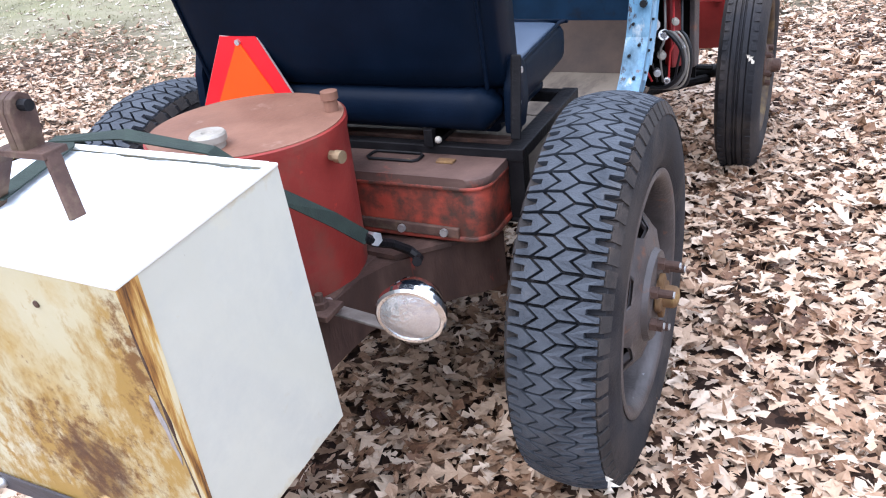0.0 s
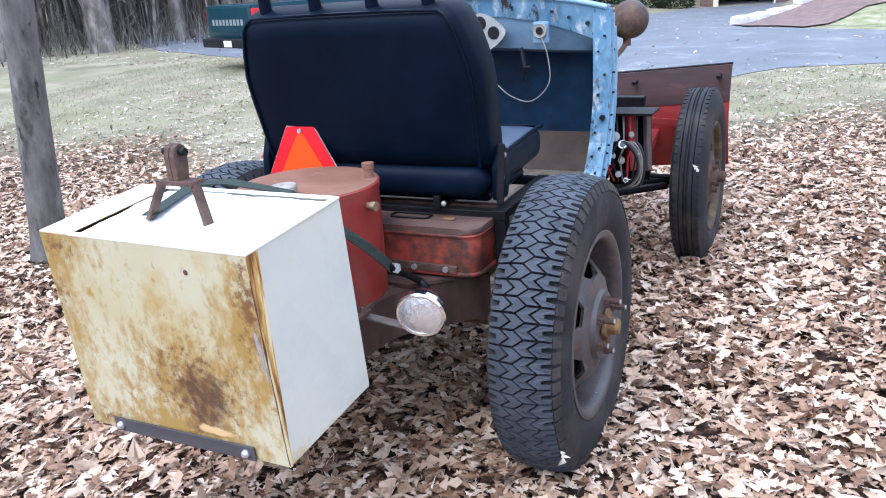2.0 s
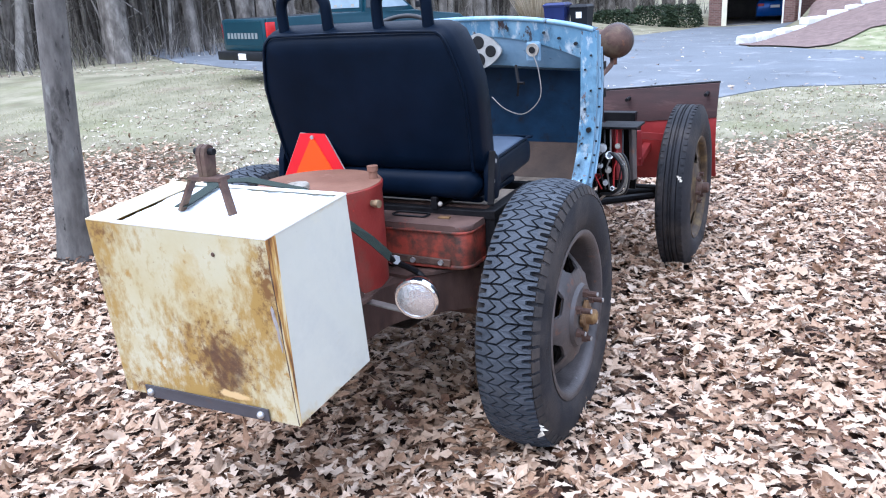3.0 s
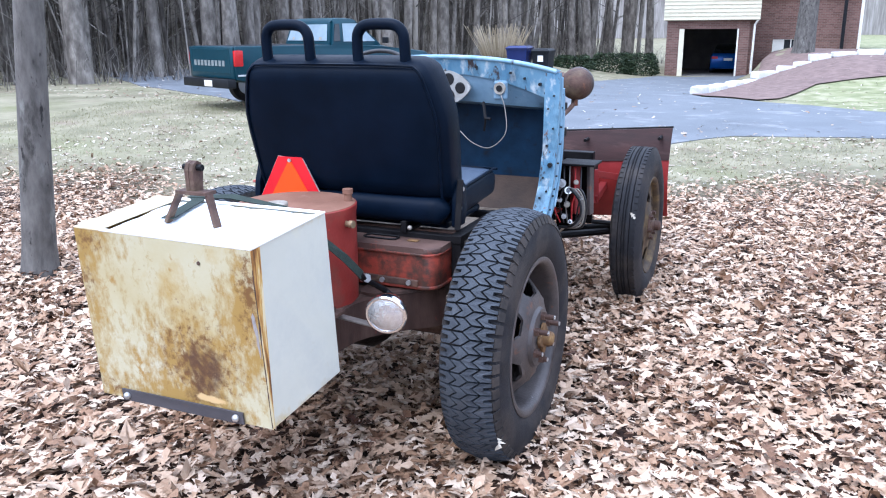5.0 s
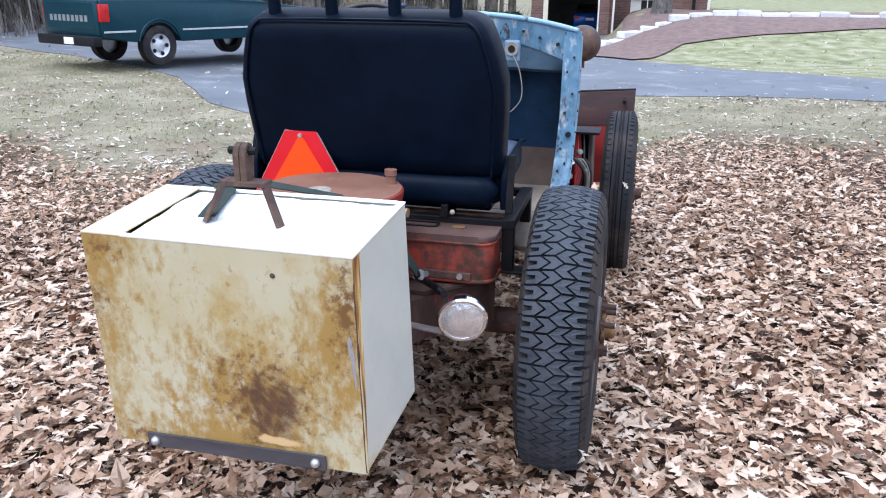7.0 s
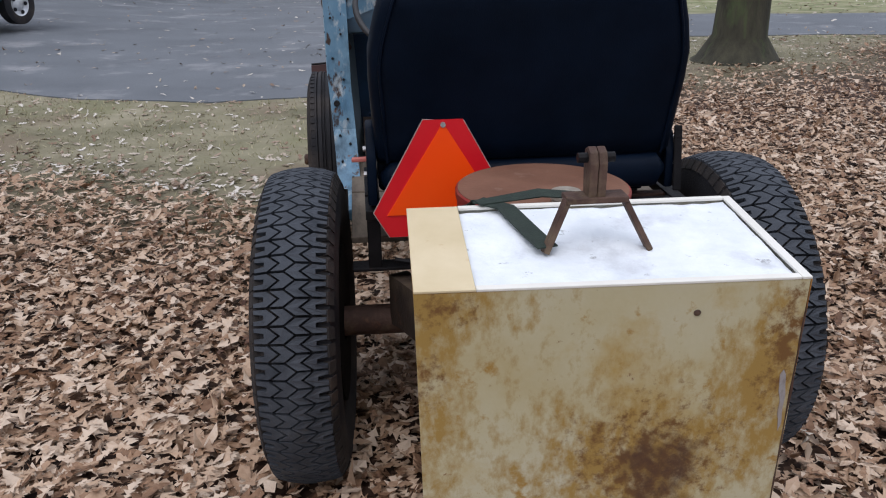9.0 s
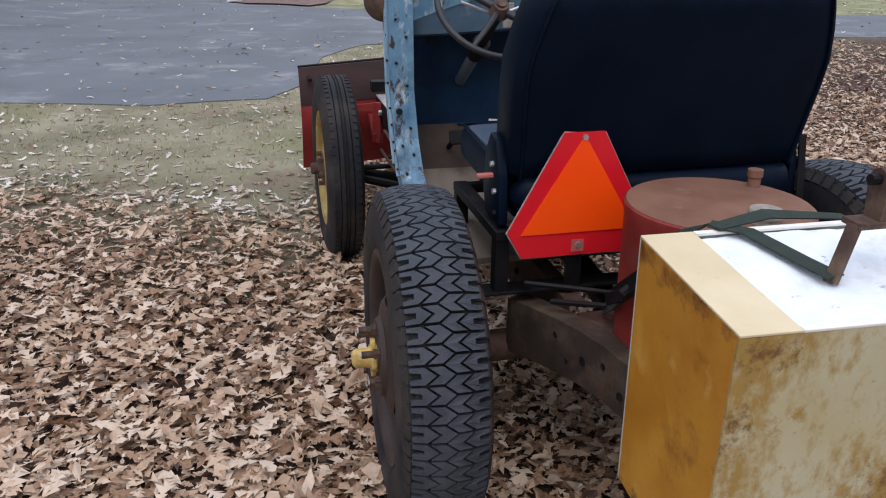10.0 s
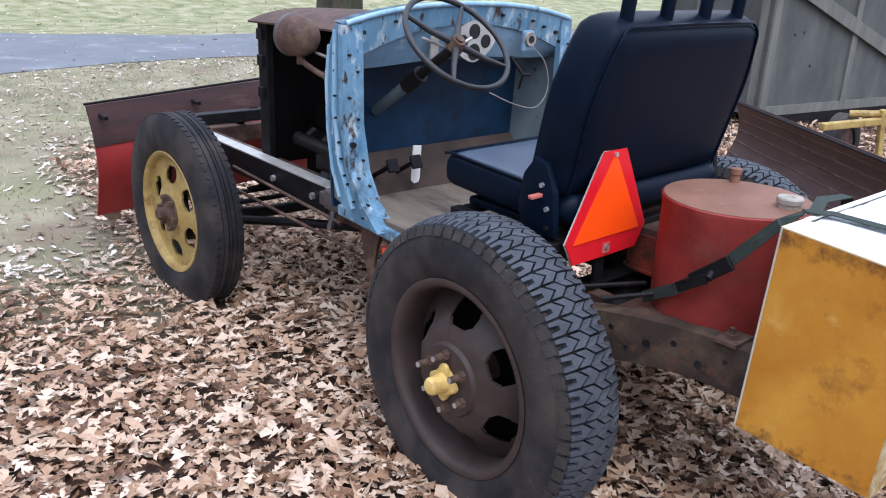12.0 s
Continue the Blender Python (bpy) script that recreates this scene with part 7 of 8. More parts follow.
# ---- trees ----
M["bark_dark"] = surf("dark_mossy_bark", [(0.3, (0.018, 0.017, 0.011)), (0.7, (0.06, 0.056, 0.036))], 8, 0.95, 0, 0.8, 30, stretch=(1, 1, 0.25), spots=[((0.06, 0.085, 0.03), 4, 0.52, 0.72)])
def bare_tree(name, base, height, r0, seed, label, material, limbs=9, lean=(0, 0), flare=1.35, n=10, twigs=2, first=0.35):
    """A leafless tree: a tapered trunk, limbs and forking twigs."""
    rg = random.Random(seed)
    tree = thing(name, base, label, "tree")
    b = Vector(base)
    axis = []
    bm = bmesh.new()
    for k in range(12):
        t = k / 11
        axis.append(b + Vector((lean[0] * t + 0.05 * height * 0.1 * math.sin(3 * t + seed), lean[1] * t + 0.005 * height * math.cos(4 * t + seed), height * t - 0.1)))
    radii = [r0 * (1 - 0.8 * k / 11) * (flare if k == 0 else 1) for k in range(12)]
    pts = [axis[0], axis[0].lerp(axis[1], 0.12), axis[0].lerp(axis[1], 0.35)] + axis[1:]
    rr = [r0 * flare, r0 * (1 + (flare - 1) * 0.45), r0 * 1.03] + radii[1:]
    tube(bm, pts, rr, n)
    for v in bm.verts:
        d = 1 + 0.06 * noise.noise(v.co * 2.3 / max(r0, 0.1) * 0.15)
        v.co.x, v.co.y = b.x + (v.co.x - b.x) * d, b.y + (v.co.y - b.y) * d
    part("trunk", bm, material, tree, smooth=60)
    bm = bmesh.new()
    for i in range(limbs):
        t = first + (0.97 - first) * i / max(1, limbs - 1)
        k = min(10, int(t * 11))
        start = axis[k].lerp(axis[k + 1], t * 11 - k)
        a = rg.uniform(0, 6.28)
        ln = height * rg.uniform(0.16, 0.34) * (1.15 - 0.6 * t)
        d = Vector((math.cos(a), math.sin(a), rg.uniform(0.4, 1.1))).normalized()
        p = [start, start + d * ln * 0.4, start + d * ln * 0.75 + Vector((0, 0, ln * 0.08)), start + d * ln + Vector((0, 0, ln * 0.2))]
        r = r0 * (1 - 0.8 * t) * 0.45
        tube(bm, p, [r, r * 0.7, r * 0.45, r * 0.15], 5, cap=False)
        for j in range(twigs):
            f = rg.uniform(0.35, 0.95)
            q = p[0].lerp(p[3], f)
            e = (d + Vector((rg.uniform(-0.9, 0.9), rg.uniform(-0.9, 0.9), rg.uniform(-0.1, 0.8)))).normalized()
            tube(bm, [q, q + e * ln * 0.25, q + e * ln * 0.5 + Vector((0, 0, ln * 0.06))], [r * 0.35, r * 0.22, r * 0.06], 4, cap=False)
    part("branches", bm, material, tree, smooth=60)
    return tree


bare_tree("lawn_tree", (-4.06, 2.68, 0.0), 11.0, 0.104, 3, "slim grey-barked lawn tree among fallen leaves", M["bark"], 10, (0.85, 0.55), 1.5, 16, first=0.32)
bare_tree("oak_tree", (3.47, 10.12, -0.05), 14.0, 0.35, 7, "thick-trunked oak with flared roots by the drive", M["bark_dark"], 12, (0.1, 0.2), 2.3, 24, first=0.3)
bare_tree("front_tree", (0.42, 36.0, 0.45), 13.0, 0.42, 12, "thick grey tree in front of the brick house", M["bark"], 10, (0.2, 0.2), 1.5, 14, first=0.4)

# woods along the lot's far side: counted trees in front, joined thicket behind
rg = random.Random(21)
kinds = []
for i in range(6):
    t = bare_tree("woodland_tree", (-60 - 4 * i, 40, 0.3), rg.uniform(13, 18), rg.uniform(0.14, 0.3), 30 + i, "bare grey-brown woodland tree in winter", M["bark_far"], 11, (rg.uniform(-0.8, 0.8), rg.uniform(-0.8, 0.8)), 1.3, 8, 3, 0.28)
    tagged(t, group="trees of the woods")
    kinds.append(t)


def wood_edge(s):
    """The front of the woods, s from 0 (near the lawn) to 1 (by the house)."""
    pts = [(-21, 6), (-18, 12), (-16.0, 18), (-15.5, 24), (-14, 30), (-11.5, 37), (-9.5, 43), (-7, 50)]
    k = min(len(pts) - 2, int(s * (len(pts) - 1)))
    f = s * (len(pts) - 1) - k
    return pts[k][0] + (pts[k + 1][0] - pts[k][0]) * f, pts[k][1] + (pts[k + 1][1] - pts[k][1]) * f


for i in range(58):
    s = (i + rg.uniform(0, 1)) / 58
    x, y = wood_edge(s)
    d = abs(rg.gauss(0, 1)) * 3.2
    x, y = x - d * 0.9, y + d * 0.35
    m = pose(x, y, float(ground_z(x, y)) - 0.05, rg.uniform(-2, 2), rg.uniform(-2, 2), rg.uniform(0, 360)) @ Matrix.Scale(rg.uniform(0.8, 1.2), 4)
    copy_thing(kinds[i % 6], m)
for t in kinds:
    x, y = wood_edge(rg.uniform(0.1, 0.95))
    t.location = (x - 5, y + 2, float(ground_z(x - 5, y + 2)) - 0.05)
# thicket of saplings and farther trunks
co, tr = [], []


tally = [0]


def stick(p, q, r, r2, n=5):
    p, q = np.array(p, float), np.array(q, float)
    d = (q - p) / np.linalg.norm(q - p)
    u = np.cross(d, (0.3, 0.9, 0.1))
    u /= np.linalg.norm(u)
    v = np.cross(d, u)
    if not co:
        tally[0] = 0
    b = tally[0]
    tally[0] += 2 * n
    a = 2 * np.pi * np.arange(n) / n
    ring = np.cos(a)[:, None] * u + np.sin(a)[:, None] * v
    co.append(np.concatenate([p + r * ring, q + r2 * ring]))
    for k in range(n):
        j = (k + 1) % n
        tr.append((b + k, b + j, b + n + j))
        tr.append((b + k, b + n + j, b + n + k))


for i in range(2300):
    s = rg.uniform(0, 1)
    x, y = wood_edge(s)
    d = 1.0 + 24 * rg.uniform(0, 1) ** 0.8
    x, y = x - d * 0.9, y + d * 0.4
    z = float(ground_z(x, y)) - 0.1
    h = rg.uniform(5, 15)
    r = rg.choice((0.016, 0.022, 0.03, 0.04, 0.055, 0.08, 0.13))
    top = (x + rg.gauss(0, 0.085) * h, y + rg.gauss(0, 0.085) * h, z + h)
    stick((x, y, z), top, r, r * 0.35)
    for j in range(7):
        f = rg.uniform(0.1, 0.9)
        a, ln = rg.uniform(0, 6.28), rg.uniform(0.6, 2.2)
        p = [x + (top[0] - x) * f, y + (top[1] - y) * f, z + h * f]
        stick(p, (p[0] + ln * math.cos(a), p[1] + ln * math.sin(a), p[2] + ln * rg.uniform(0.2, 1.0)), r * 0.3, r * 0.08, 3)
thicket = mesh_from("woodland_thicket", np.concatenate(co), np.array(tr), M["bark_far"])
tagged(thicket, "dense bare saplings and trunks of the winter woods", "woods", kind="stuff")
# leafy brush at the foot of the woods
co, tr = [], []
for i in range(3600):
    s = rg.uniform(0, 1)
    x, y = wood_edge(s)
    d = rg.uniform(-0.6, 9)
    x, y = x - d * 0.9, y + d * 0.4
    z = float(ground_z(x, y))
    a, h, k = rg.uniform(0, 6.28), rg.uniform(0.2, 1.2), rg.uniform(0.2, 1.1)
    q = (x + 0.3 * k * h * math.cos(a), y + 0.3 * k * h * math.sin(a), z + 0.6 * h)
    stick((x, y, z), q, 0.011, 0.007, 3)
    stick(q, (q[0] + k * h * 0.5 * math.cos(a + 0.7), q[1] + k * h * 0.5 * math.sin(a + 0.7), q[2] + 0.35 * h), 0.007, 0.003, 3)
bramble = mesh_from("woodland_brush", np.concatenate(co), np.array(tr), M["bark_far"])
tagged(bramble, "low bare brush along the woods' edge", "brush", kind="stuff")
bm = bmesh.new()
pts = [(-130, -40), (-120, 30), (-95, 85), (-40, 120), (40, 130), (110, 100), (135, 20)]
M["far_woods"] = surf("distant_winter_woods", [(0.3, (0.17, 0.155, 0.145)), (0.5, (0.28, 0.26, 0.245)), (0.7, (0.42, 0.40, 0.385))], 3.5, 1.0, 0, 0, 20, stretch=(1, 1, 0.08), world_space=True)
low = [bm.verts.new((x, y, -2)) for x, y in pts]
top = [bm.verts.new((x, y, 24)) for x, y in pts]
for k in range(len(pts) - 1):
    bm.faces.new((low[k], low[k + 1], top[k + 1], top[k]))
tagged(part("backdrop_woods", bm, M["far_woods"]), "distant grey-brown winter woods", "woods", kind="structure")
# tan dry shrub
co, tr = [], []
for i in range(420):
    a, h = rg.uniform(0, 6.28), rg.uniform(0.7, 2.0)
    f = rg.uniform(0.2, 0.75)
    stick((-10.2 + 0.2 * math.cos(a), 29 + 0.2 * math.sin(a), -0.15), (-10.2 + f * h * math.cos(a), 29 + f * h * math.sin(a), -0.15 + h), 0.012, 0.01, 3)
shrub = mesh_from("dry_shrub", np.concatenate(co), np.array(tr), M["brush"])
tagged(shrub, "tan dry ornamental shrub at the woods' edge", "shrub")

# ---- parked pickup ----
truck = thing("pickup_truck", (-9.1, 12.28, 0.25), "dark green compact pickup truck parked on the drive", "truck")
TB = Vector(truck.location)


def arc(cy, cz, r, a0, a1, n=9):
    return [(cy + r * math.cos(radians(a0 + (a1 - a0) * k / n)), cz + r * math.sin(radians(a0 + (a1 - a0) * k / n))) for k in range(n + 1)]


side = [(-1.08, 0.52), (-0.46, 0.42)] + arc(0, 0.36, 0.40, 170, 10) + [(0.46, 0.40), (2.28, 0.40)] + arc(2.75, 0.36, 0.40, 170, 10) + [(3.2, 0.40), (3.62, 0.48), (3.68, 0.62), (3.66, 0.84), (3.5, 0.94), (2.5, 1.04), (2.3, 1.08),
        (1.02, 1.08), (1.0, 1.11), (-1.06, 1.11), (-1.09, 1.0)]
bm = bmesh.new()
prism(bm, [(TB.y + a, TB.z + b) for a, b in side], "x", TB.x - 0.84, TB.x + 0.84, 0.025)
part("body", bm, M["truck_green"], truck, "dark green paint", smooth=35)
bm = bmesh.new()
box(bm, TB + Vector((-0.76, -1.02, 1.095)), TB + Vector((0.76, 0.95, 1.114)))
part("bed_liner", bm, M["truck_black"], truck)
bm = bmesh.new()
rows = []
for z, y0, y1, hw in ((1.07, 1.02, 2.36, 0.80), (1.2, 1.05, 2.22, 0.785), (1.52, 1.14, 1.82, 0.70), (1.59, 1.2, 1.7, 0.66), (1.615, 1.3, 1.6, 0.55)):
    ring = []
    for sx, yy in ((-1, y0), (1, y0), (1, y1), (-1, y1)):
        ring.append(TB + Vector((sx * hw, yy, z)))
    rows.append(ring)
hull_loft(bm, rows)
bmesh.ops.bevel(bm, geom=[e for e in bm.edges if abs((e.verts[0].co - e.verts[1].co).z) > 0.1], offset=0.05, segments=2, affect="EDGES")
cabin = part("cab", bm, M["truck_green"], truck, smooth=40)


def pane(nm, pts, parent, material, thick=0.006):
    bm = bmesh.new()
    P = [TB + Vector(p) for p in pts]
    nrm = (P[1] - P[0]).cross(P[2] - P[0]).normalized() * thick
    a = [bm.verts.new(p) for p in P]
    b = [bm.verts.new(p + nrm) for p in P]
    bm.faces.new(a)
    bm.faces.new(b[::-1])
    for i in range(len(P)):
        j = (i + 1) % len(P)
        bm.faces.new((a[i], a[j], b[j], b[i]))
    return part(nm, bm, material, parent)


M["dark_glass"] = surf("dark_car_window", [(0.3, (0.02, 0.025, 0.028)), (0.7, (0.035, 0.04, 0.045))], 2, 0.06, 0, 0, 50, rough_var=0.02)
# paler copy of the dark glass, sky brightness put into its base colour
M["sky_glass"] = surf("window_with_painted_sky", [(0.3, (0.2, 0.26, 0.3)), (0.7, (0.3, 0.37, 0.42))], 2, 0.06, 0.0, 0, 50, rough_var=0.02)
for s in (-1, 1):
    pane("side_window", [(s * 0.793, 1.36, 1.16), (s * 0.793, 2.16, 1.16), (s * 0.712, 1.79, 1.505), (s * 0.712, 1.40, 1.505)][::s], cabin, M["sky_glass"])
    pane("quarter_window", [(s * 0.793, 1.12, 1.17), (s * 0.793, 1.28, 1.17), (s * 0.714, 1.32, 1.50), (s * 0.714, 1.22, 1.50)][::s], cabin, M["dark_glass"])
pane("rear_window", [(-0.68, 1.04, 1.18), (0.68, 1.04, 1.18), (0.6, 1.128, 1.49), (-0.6, 1.128, 1.49)], cabin, M["sky_glass"])
pane("windscreen", [(0.72, 2.30, 1.14), (-0.72, 2.30, 1.14), (-0.62, 1.86, 1.51), (0.62, 1.86, 1.51)], cabin, M["sky_glass"])
for x, w in ((-0.5, 0.07), (-0.18, 0.11), (0.06, 0.05), (0.42, 0.09)):
    pane("window_sticker", [(x, 1.036, 1.2), (x + w, 1.036, 1.2), (x + w, 1.048, 1.25), (x, 1.048, 1.25)], cabin, M["dusty_cap"], 0.003)
bm = bmesh.new()
box(bm, TB + Vector((-0.80, -1.115, 0.545)), TB + Vector((0.80, -1.07, 1.10)), 0.012)
gate = part("tailgate", bm, M["truck_green"], truck, smooth=40)
bm = bmesh.new()
box(bm, TB + Vector((-0.70, -1.120, 0.64)), TB + Vector((0.70, -1.113, 1.06)), 0.003)
part("gate_recess", bm, M["truck_green"], gate)
for k in range(9):
    bm = bmesh.new()
    x = -0.60 + 0.13 * k
    box(bm, TB + Vector((x, -1.126, 0.76)), TB + Vector((x + 0.085, -1.1195, 0.86)), 0.001)
    part("lettering_bar", bm, M["grey_letters"], gate)
for s in (-1, 1):
    bm = bmesh.new()
    box(bm, TB + Vector((s * 0.82 - 0.03, -1.10, 0.76)), TB + Vector((s * 0.82 + 0.04, -0.93, 1.04)), 0.015)
    part("tail_light", bm, M["taillight"], truck, "red tail light", smooth=40)
bm = bmesh.new()
box(bm, TB + Vector((-0.84, -1.26, 0.38)), TB + Vector((0.84, -1.09, 0.54)), 0.02)
bump = part("rear_bumper", bm, M["truck_black"], truck, "black rear bumper", smooth=40)
bm = bmesh.new()
box(bm, TB + Vector((0.0, -1.272, 0.40)), TB + Vector((0.28, -1.262, 0.51)), 0.003)
part("plate", bm, M["white_paper"], bump, "small pale blank plate")
for sx in (-1, 1):
    for yy in (0.0, 2.75):
        bm = bmesh.new()
        c = TB + Vector((sx * 0.73, yy, 0.345))
        lathe(bm, [(-0.09, 0.2), (-0.1, 0.28), (-0.08, 0.335), (0.08, 0.335), (0.1, 0.28), (0.09, 0.2)], c, "x", 32, closed=True)
        w = part("wheel", bm, M["rubber"], truck, smooth=40)
        bm = bmesh.new()
        o = sx
        lathe(bm, [(o * 0.04, 0.2), (o * 0.085, 0.205), (o * 0.07, 0.185), (o * 0.05, 0.12), (o * 0.075, 0.06), (o * 0.08, 0.01)], c, "x", 28)
        rim = part("rim", bm, M["alloy"], w, "silver alloy rim", smooth=30)
        for k in range(5):
            a = 2 * math.pi * k / 5
            bm = bmesh.new()
            q = c + Vector((o * 0.066, 0.14 * math.cos(a), 0.14 * math.sin(a)))
            rod(bm, q, q + Vector((o * 0.012, 0, 0)), 0.034, n=10)
            part("rim_hole", bm, M["truck_black"], rim)
for s in (-1, 1):
    for y0, y1 in ((-1.05, -0.47), (0.47, 2.26)):
        bm = bmesh.new()
        box(bm, TB + Vector((s * 0.846 - 0.008, y0, 0.585)), TB + Vector((s * 0.846 + 0.008, y1, 0.615)), 0.003)
        part("side_trim", bm, M["alloy"], truck, "pale side trim strip")
    bm = bmesh.new()
    tube(bm, [TB + Vector((s * 0.842, a, b)) for a, b in arc(0, 0.36, 0.425, 170, 10)], 0.02, 6)
    part("wheel_arch", bm, M["truck_green"], truck, smooth=60)
    bm = bmesh.new()
    box(bm, TB + Vector((s * 0.93 - 0.07, 2.28, 1.12)), TB + Vector((s * 0.93 + 0.07, 2.36, 1.24)), 0.02)
    part("mirror", bm, M["truck_black"], truck)
truck.rotation_euler.z = -radians(22.5)

# ---- bins by the woods ----
for x, y, mat, lab, w in ((-8.5, 26.2, M["navy_car"], "blue wheeled rubbish bin on the drive's edge", 0.36), (-7.75, 26.5, M["truck_black"], "black wheeled rubbish bin with a white label", 0.3)):
    z = float(ground_z(x, y))
    wb = thing("wheeled_bin", (x, y, z), lab, "bin", "bins beside the drive")
    bm = bmesh.new()
    hull_loft(bm, [[(x + a * w * k, y + b * 0.36 * k, z + h) for a, b in ((-1, -1), (1, -1), (1, 1), (-1, 1))] for k, h in ((0.78, 0.03), (0.9, 0.55), (1.0, 1.0), (1.04, 1.01), (1.04, 1.05))])
    part("bin_body", bm, mat, wb)
    bm = bmesh.new()
    hull_loft(bm, [[(x + a * w * k, y + b * 0.38 * k, z + h) for a, b in ((-1, -1), (1, -1), (1, 1), (-1, 1))] for k, h in ((1.07, 1.052), (1.07, 1.08), (0.8, 1.15))])
    part("lid", bm, mat, wb)
    for s in (-1, 1):
        bm = bmesh.new()
        rod(bm, (x + s * w * 0.8, y + 0.33, z + 0.11), (x + s * w * 0.95, y + 0.33, z + 0.11), 0.11, n=16)
        part("wheel", bm, M["truck_black"], wb)
    if mat == M["truck_black"]:
        bm = bmesh.new()
        box(bm, (x - 0.09, y - 0.365, z + 0.72), (x + 0.1, y - 0.34, z + 0.92))
        part("label", bm, M["white_paper"], wb, "white label")

# ---- brick house with open garage ----
M["brick_wall"] = surf("brown_brick_wall", [(0.3, (0.2, 0.11, 0.085)), (0.7, (0.3, 0.18, 0.145))], 3, 0.9, 0, 0.2, 40)
nt = M["brick_wall"].node_tree
bt = nt.nodes.new("ShaderNodeTexBrick")
bt.inputs["Scale"].default_value = 1.0
bt.inputs["Brick Width"].default_value, bt.inputs["Row Height"].default_value, bt.inputs["Mortar Size"].default_value = 0.21, 0.075, 0.006
bt.inputs["Color1"].default_value, bt.inputs["Color2"].default_value, bt.inputs["Mortar"].default_value = (0.12, 0.062, 0.05, 1), (0.19, 0.105, 0.085, 1), (0.2, 0.165, 0.145, 1)
tc = nt.nodes.new("ShaderNodeTexCoord")
mp = nt.nodes.new("ShaderNodeMapping")
mp.inputs["Rotation"].default_value = (radians(90), 0, 0)
nt.links.new(tc.outputs["Object"], mp.inputs[0])
nt.links.new(mp.outputs[0], bt.inputs[0])
nt.links.new(bt.outputs[0], nt.nodes["Principled BSDF"].inputs["Base Color"])
HB = Vector((-5.5, 38.7, -0.53))
house = thing("brick_house", HB, "brown brick house with cream siding and open garage", "house")


def hbox(nm, lo, hi, mat, parent=house, label="", bevel=0.0):
    bm = bmesh.new()
    box(bm, HB + Vector(lo), HB + Vector(hi), bevel)
    return part(nm, bm, mat, parent, label)


GL, GR, GH = 0.72, 3.1, 2.12
hbox("garage_wall", (0, 0, 0), (GL, 0.25, 2.5), M["brick_wall"], label="brown brick wall")
hbox("garage_wall", (GR, 0, 0), (3.6, 0.25, 2.5), M["brick_wall"], label="brown brick wall")
hbox("lintel_wall", (GL, 0, GH), (GR, 0.25, 2.5), M["brick_wall"])
hbox("side_wall", (0, 0.26, 0), (0.25, 8.0, 2.5), M["brick_wall"])
hbox("return_wall", (3.6, 0.26, 0), (3.85, 3.0, 2.5), M["brick_wall"])
hbox("rear_brick_wall", (3.86, 3.0, 0), (4.7, 3.25, 3.6), M["brick_wall"])
hbox("rear_brick_wall", (5.82, 3.0, 0), (8.37, 3.25, 3.6), M["brick_wall"])
hbox("rear_brick_wall", (4.7, 3.0, 1.62), (5.82, 3.25, 3.6), M["brick_wall"])
hbox("corner_board", (8.37, 2.98, 0), (8.5, 3.25, 3.6), M["white_trim"], label="pale corner board")
hbox("end_wall", (8.25, 3.26, 0), (8.5, 8.0, 3.6), M["brick_wall"])
hbox("entry_door", (4.72, 3.08, 0), (5.16, 3.14, 1.6), M["white_trim"], label="cream entry door")
win = hbox("window_pane", (5.2, 3.12, 0.9), (5.82, 3.14, 1.6), M["dark_glass"])
hbox("window_frame", (5.16, 3.06, 0.85), (5.22, 3.12, 1.61), M["white_trim"])
hbox("window_frame", (5.5, 3.06, 0.9), (5.55, 3.11, 1.6), M["white_trim"])
hbox("window_apron", (5.17, 3.03, 0.0), (5.82, 3.12, 0.84), M["brick_wall"])
upper = hbox("upper_storey", (-0.15, -0.2, 2.5), (4.0, 7.9, 5.2), M["siding"], label="cream lap siding")
for k in range(16):
    hbox("siding_lap", (-0.16, -0.225, 2.52 + 0.165 * k), (4.01, -0.2, 2.545 + 0.165 * k), M["siding"], upper)
hbox("upper_storey", (4.01, 2.8, 3.6), (8.6, 8, 5.4), M["siding"])
hbox("roof", (-0.5, -0.6, 5.2), (4.4, 8.3, 5.35), M["shingle"])
hbox("roof", (3.7, 2.3, 5.4), (8.9, 8.3, 5.55), M["shingle"])
hbox("door_jamb", (GL - 0.16, -0.03, 0), (GL + 0.06, 0.04, GH), M["siding"], label="cream garage jamb")
hbox("door_jamb", (GR - 0.02, -0.03, 0), (GR + 0.05, 0.04, GH), M["white_trim"])
hbox("garage_floor", (0.25, 0.25, -0.05), (3.6, 7.5, 0.02), M["garage_dark"])
hbox("garage_back", (0.25, 7.3, 0), (3.6, 7.5, 2.5), M["garage_dark"])
hbox("garage_ceiling", (0.25, 0.26, 2.4), (3.6, 7.3, 2.49), M["garage_dark"])
bm = bmesh.new()
tube(bm, [HB + Vector(p) for p in ((3.92, -0.15, 2.5), (3.8, -0.05, 2.3), (3.78, -0.05, 0.1))], 0.05, 6)
part("downspout", bm, M["white_trim"], house, "white downspout")
hbox("dark_post", (7.62, 2.6, 0.6), (7.76, 2.75, 3.6), M["truck_black"])
house.rotation_euler.z = radians(4)
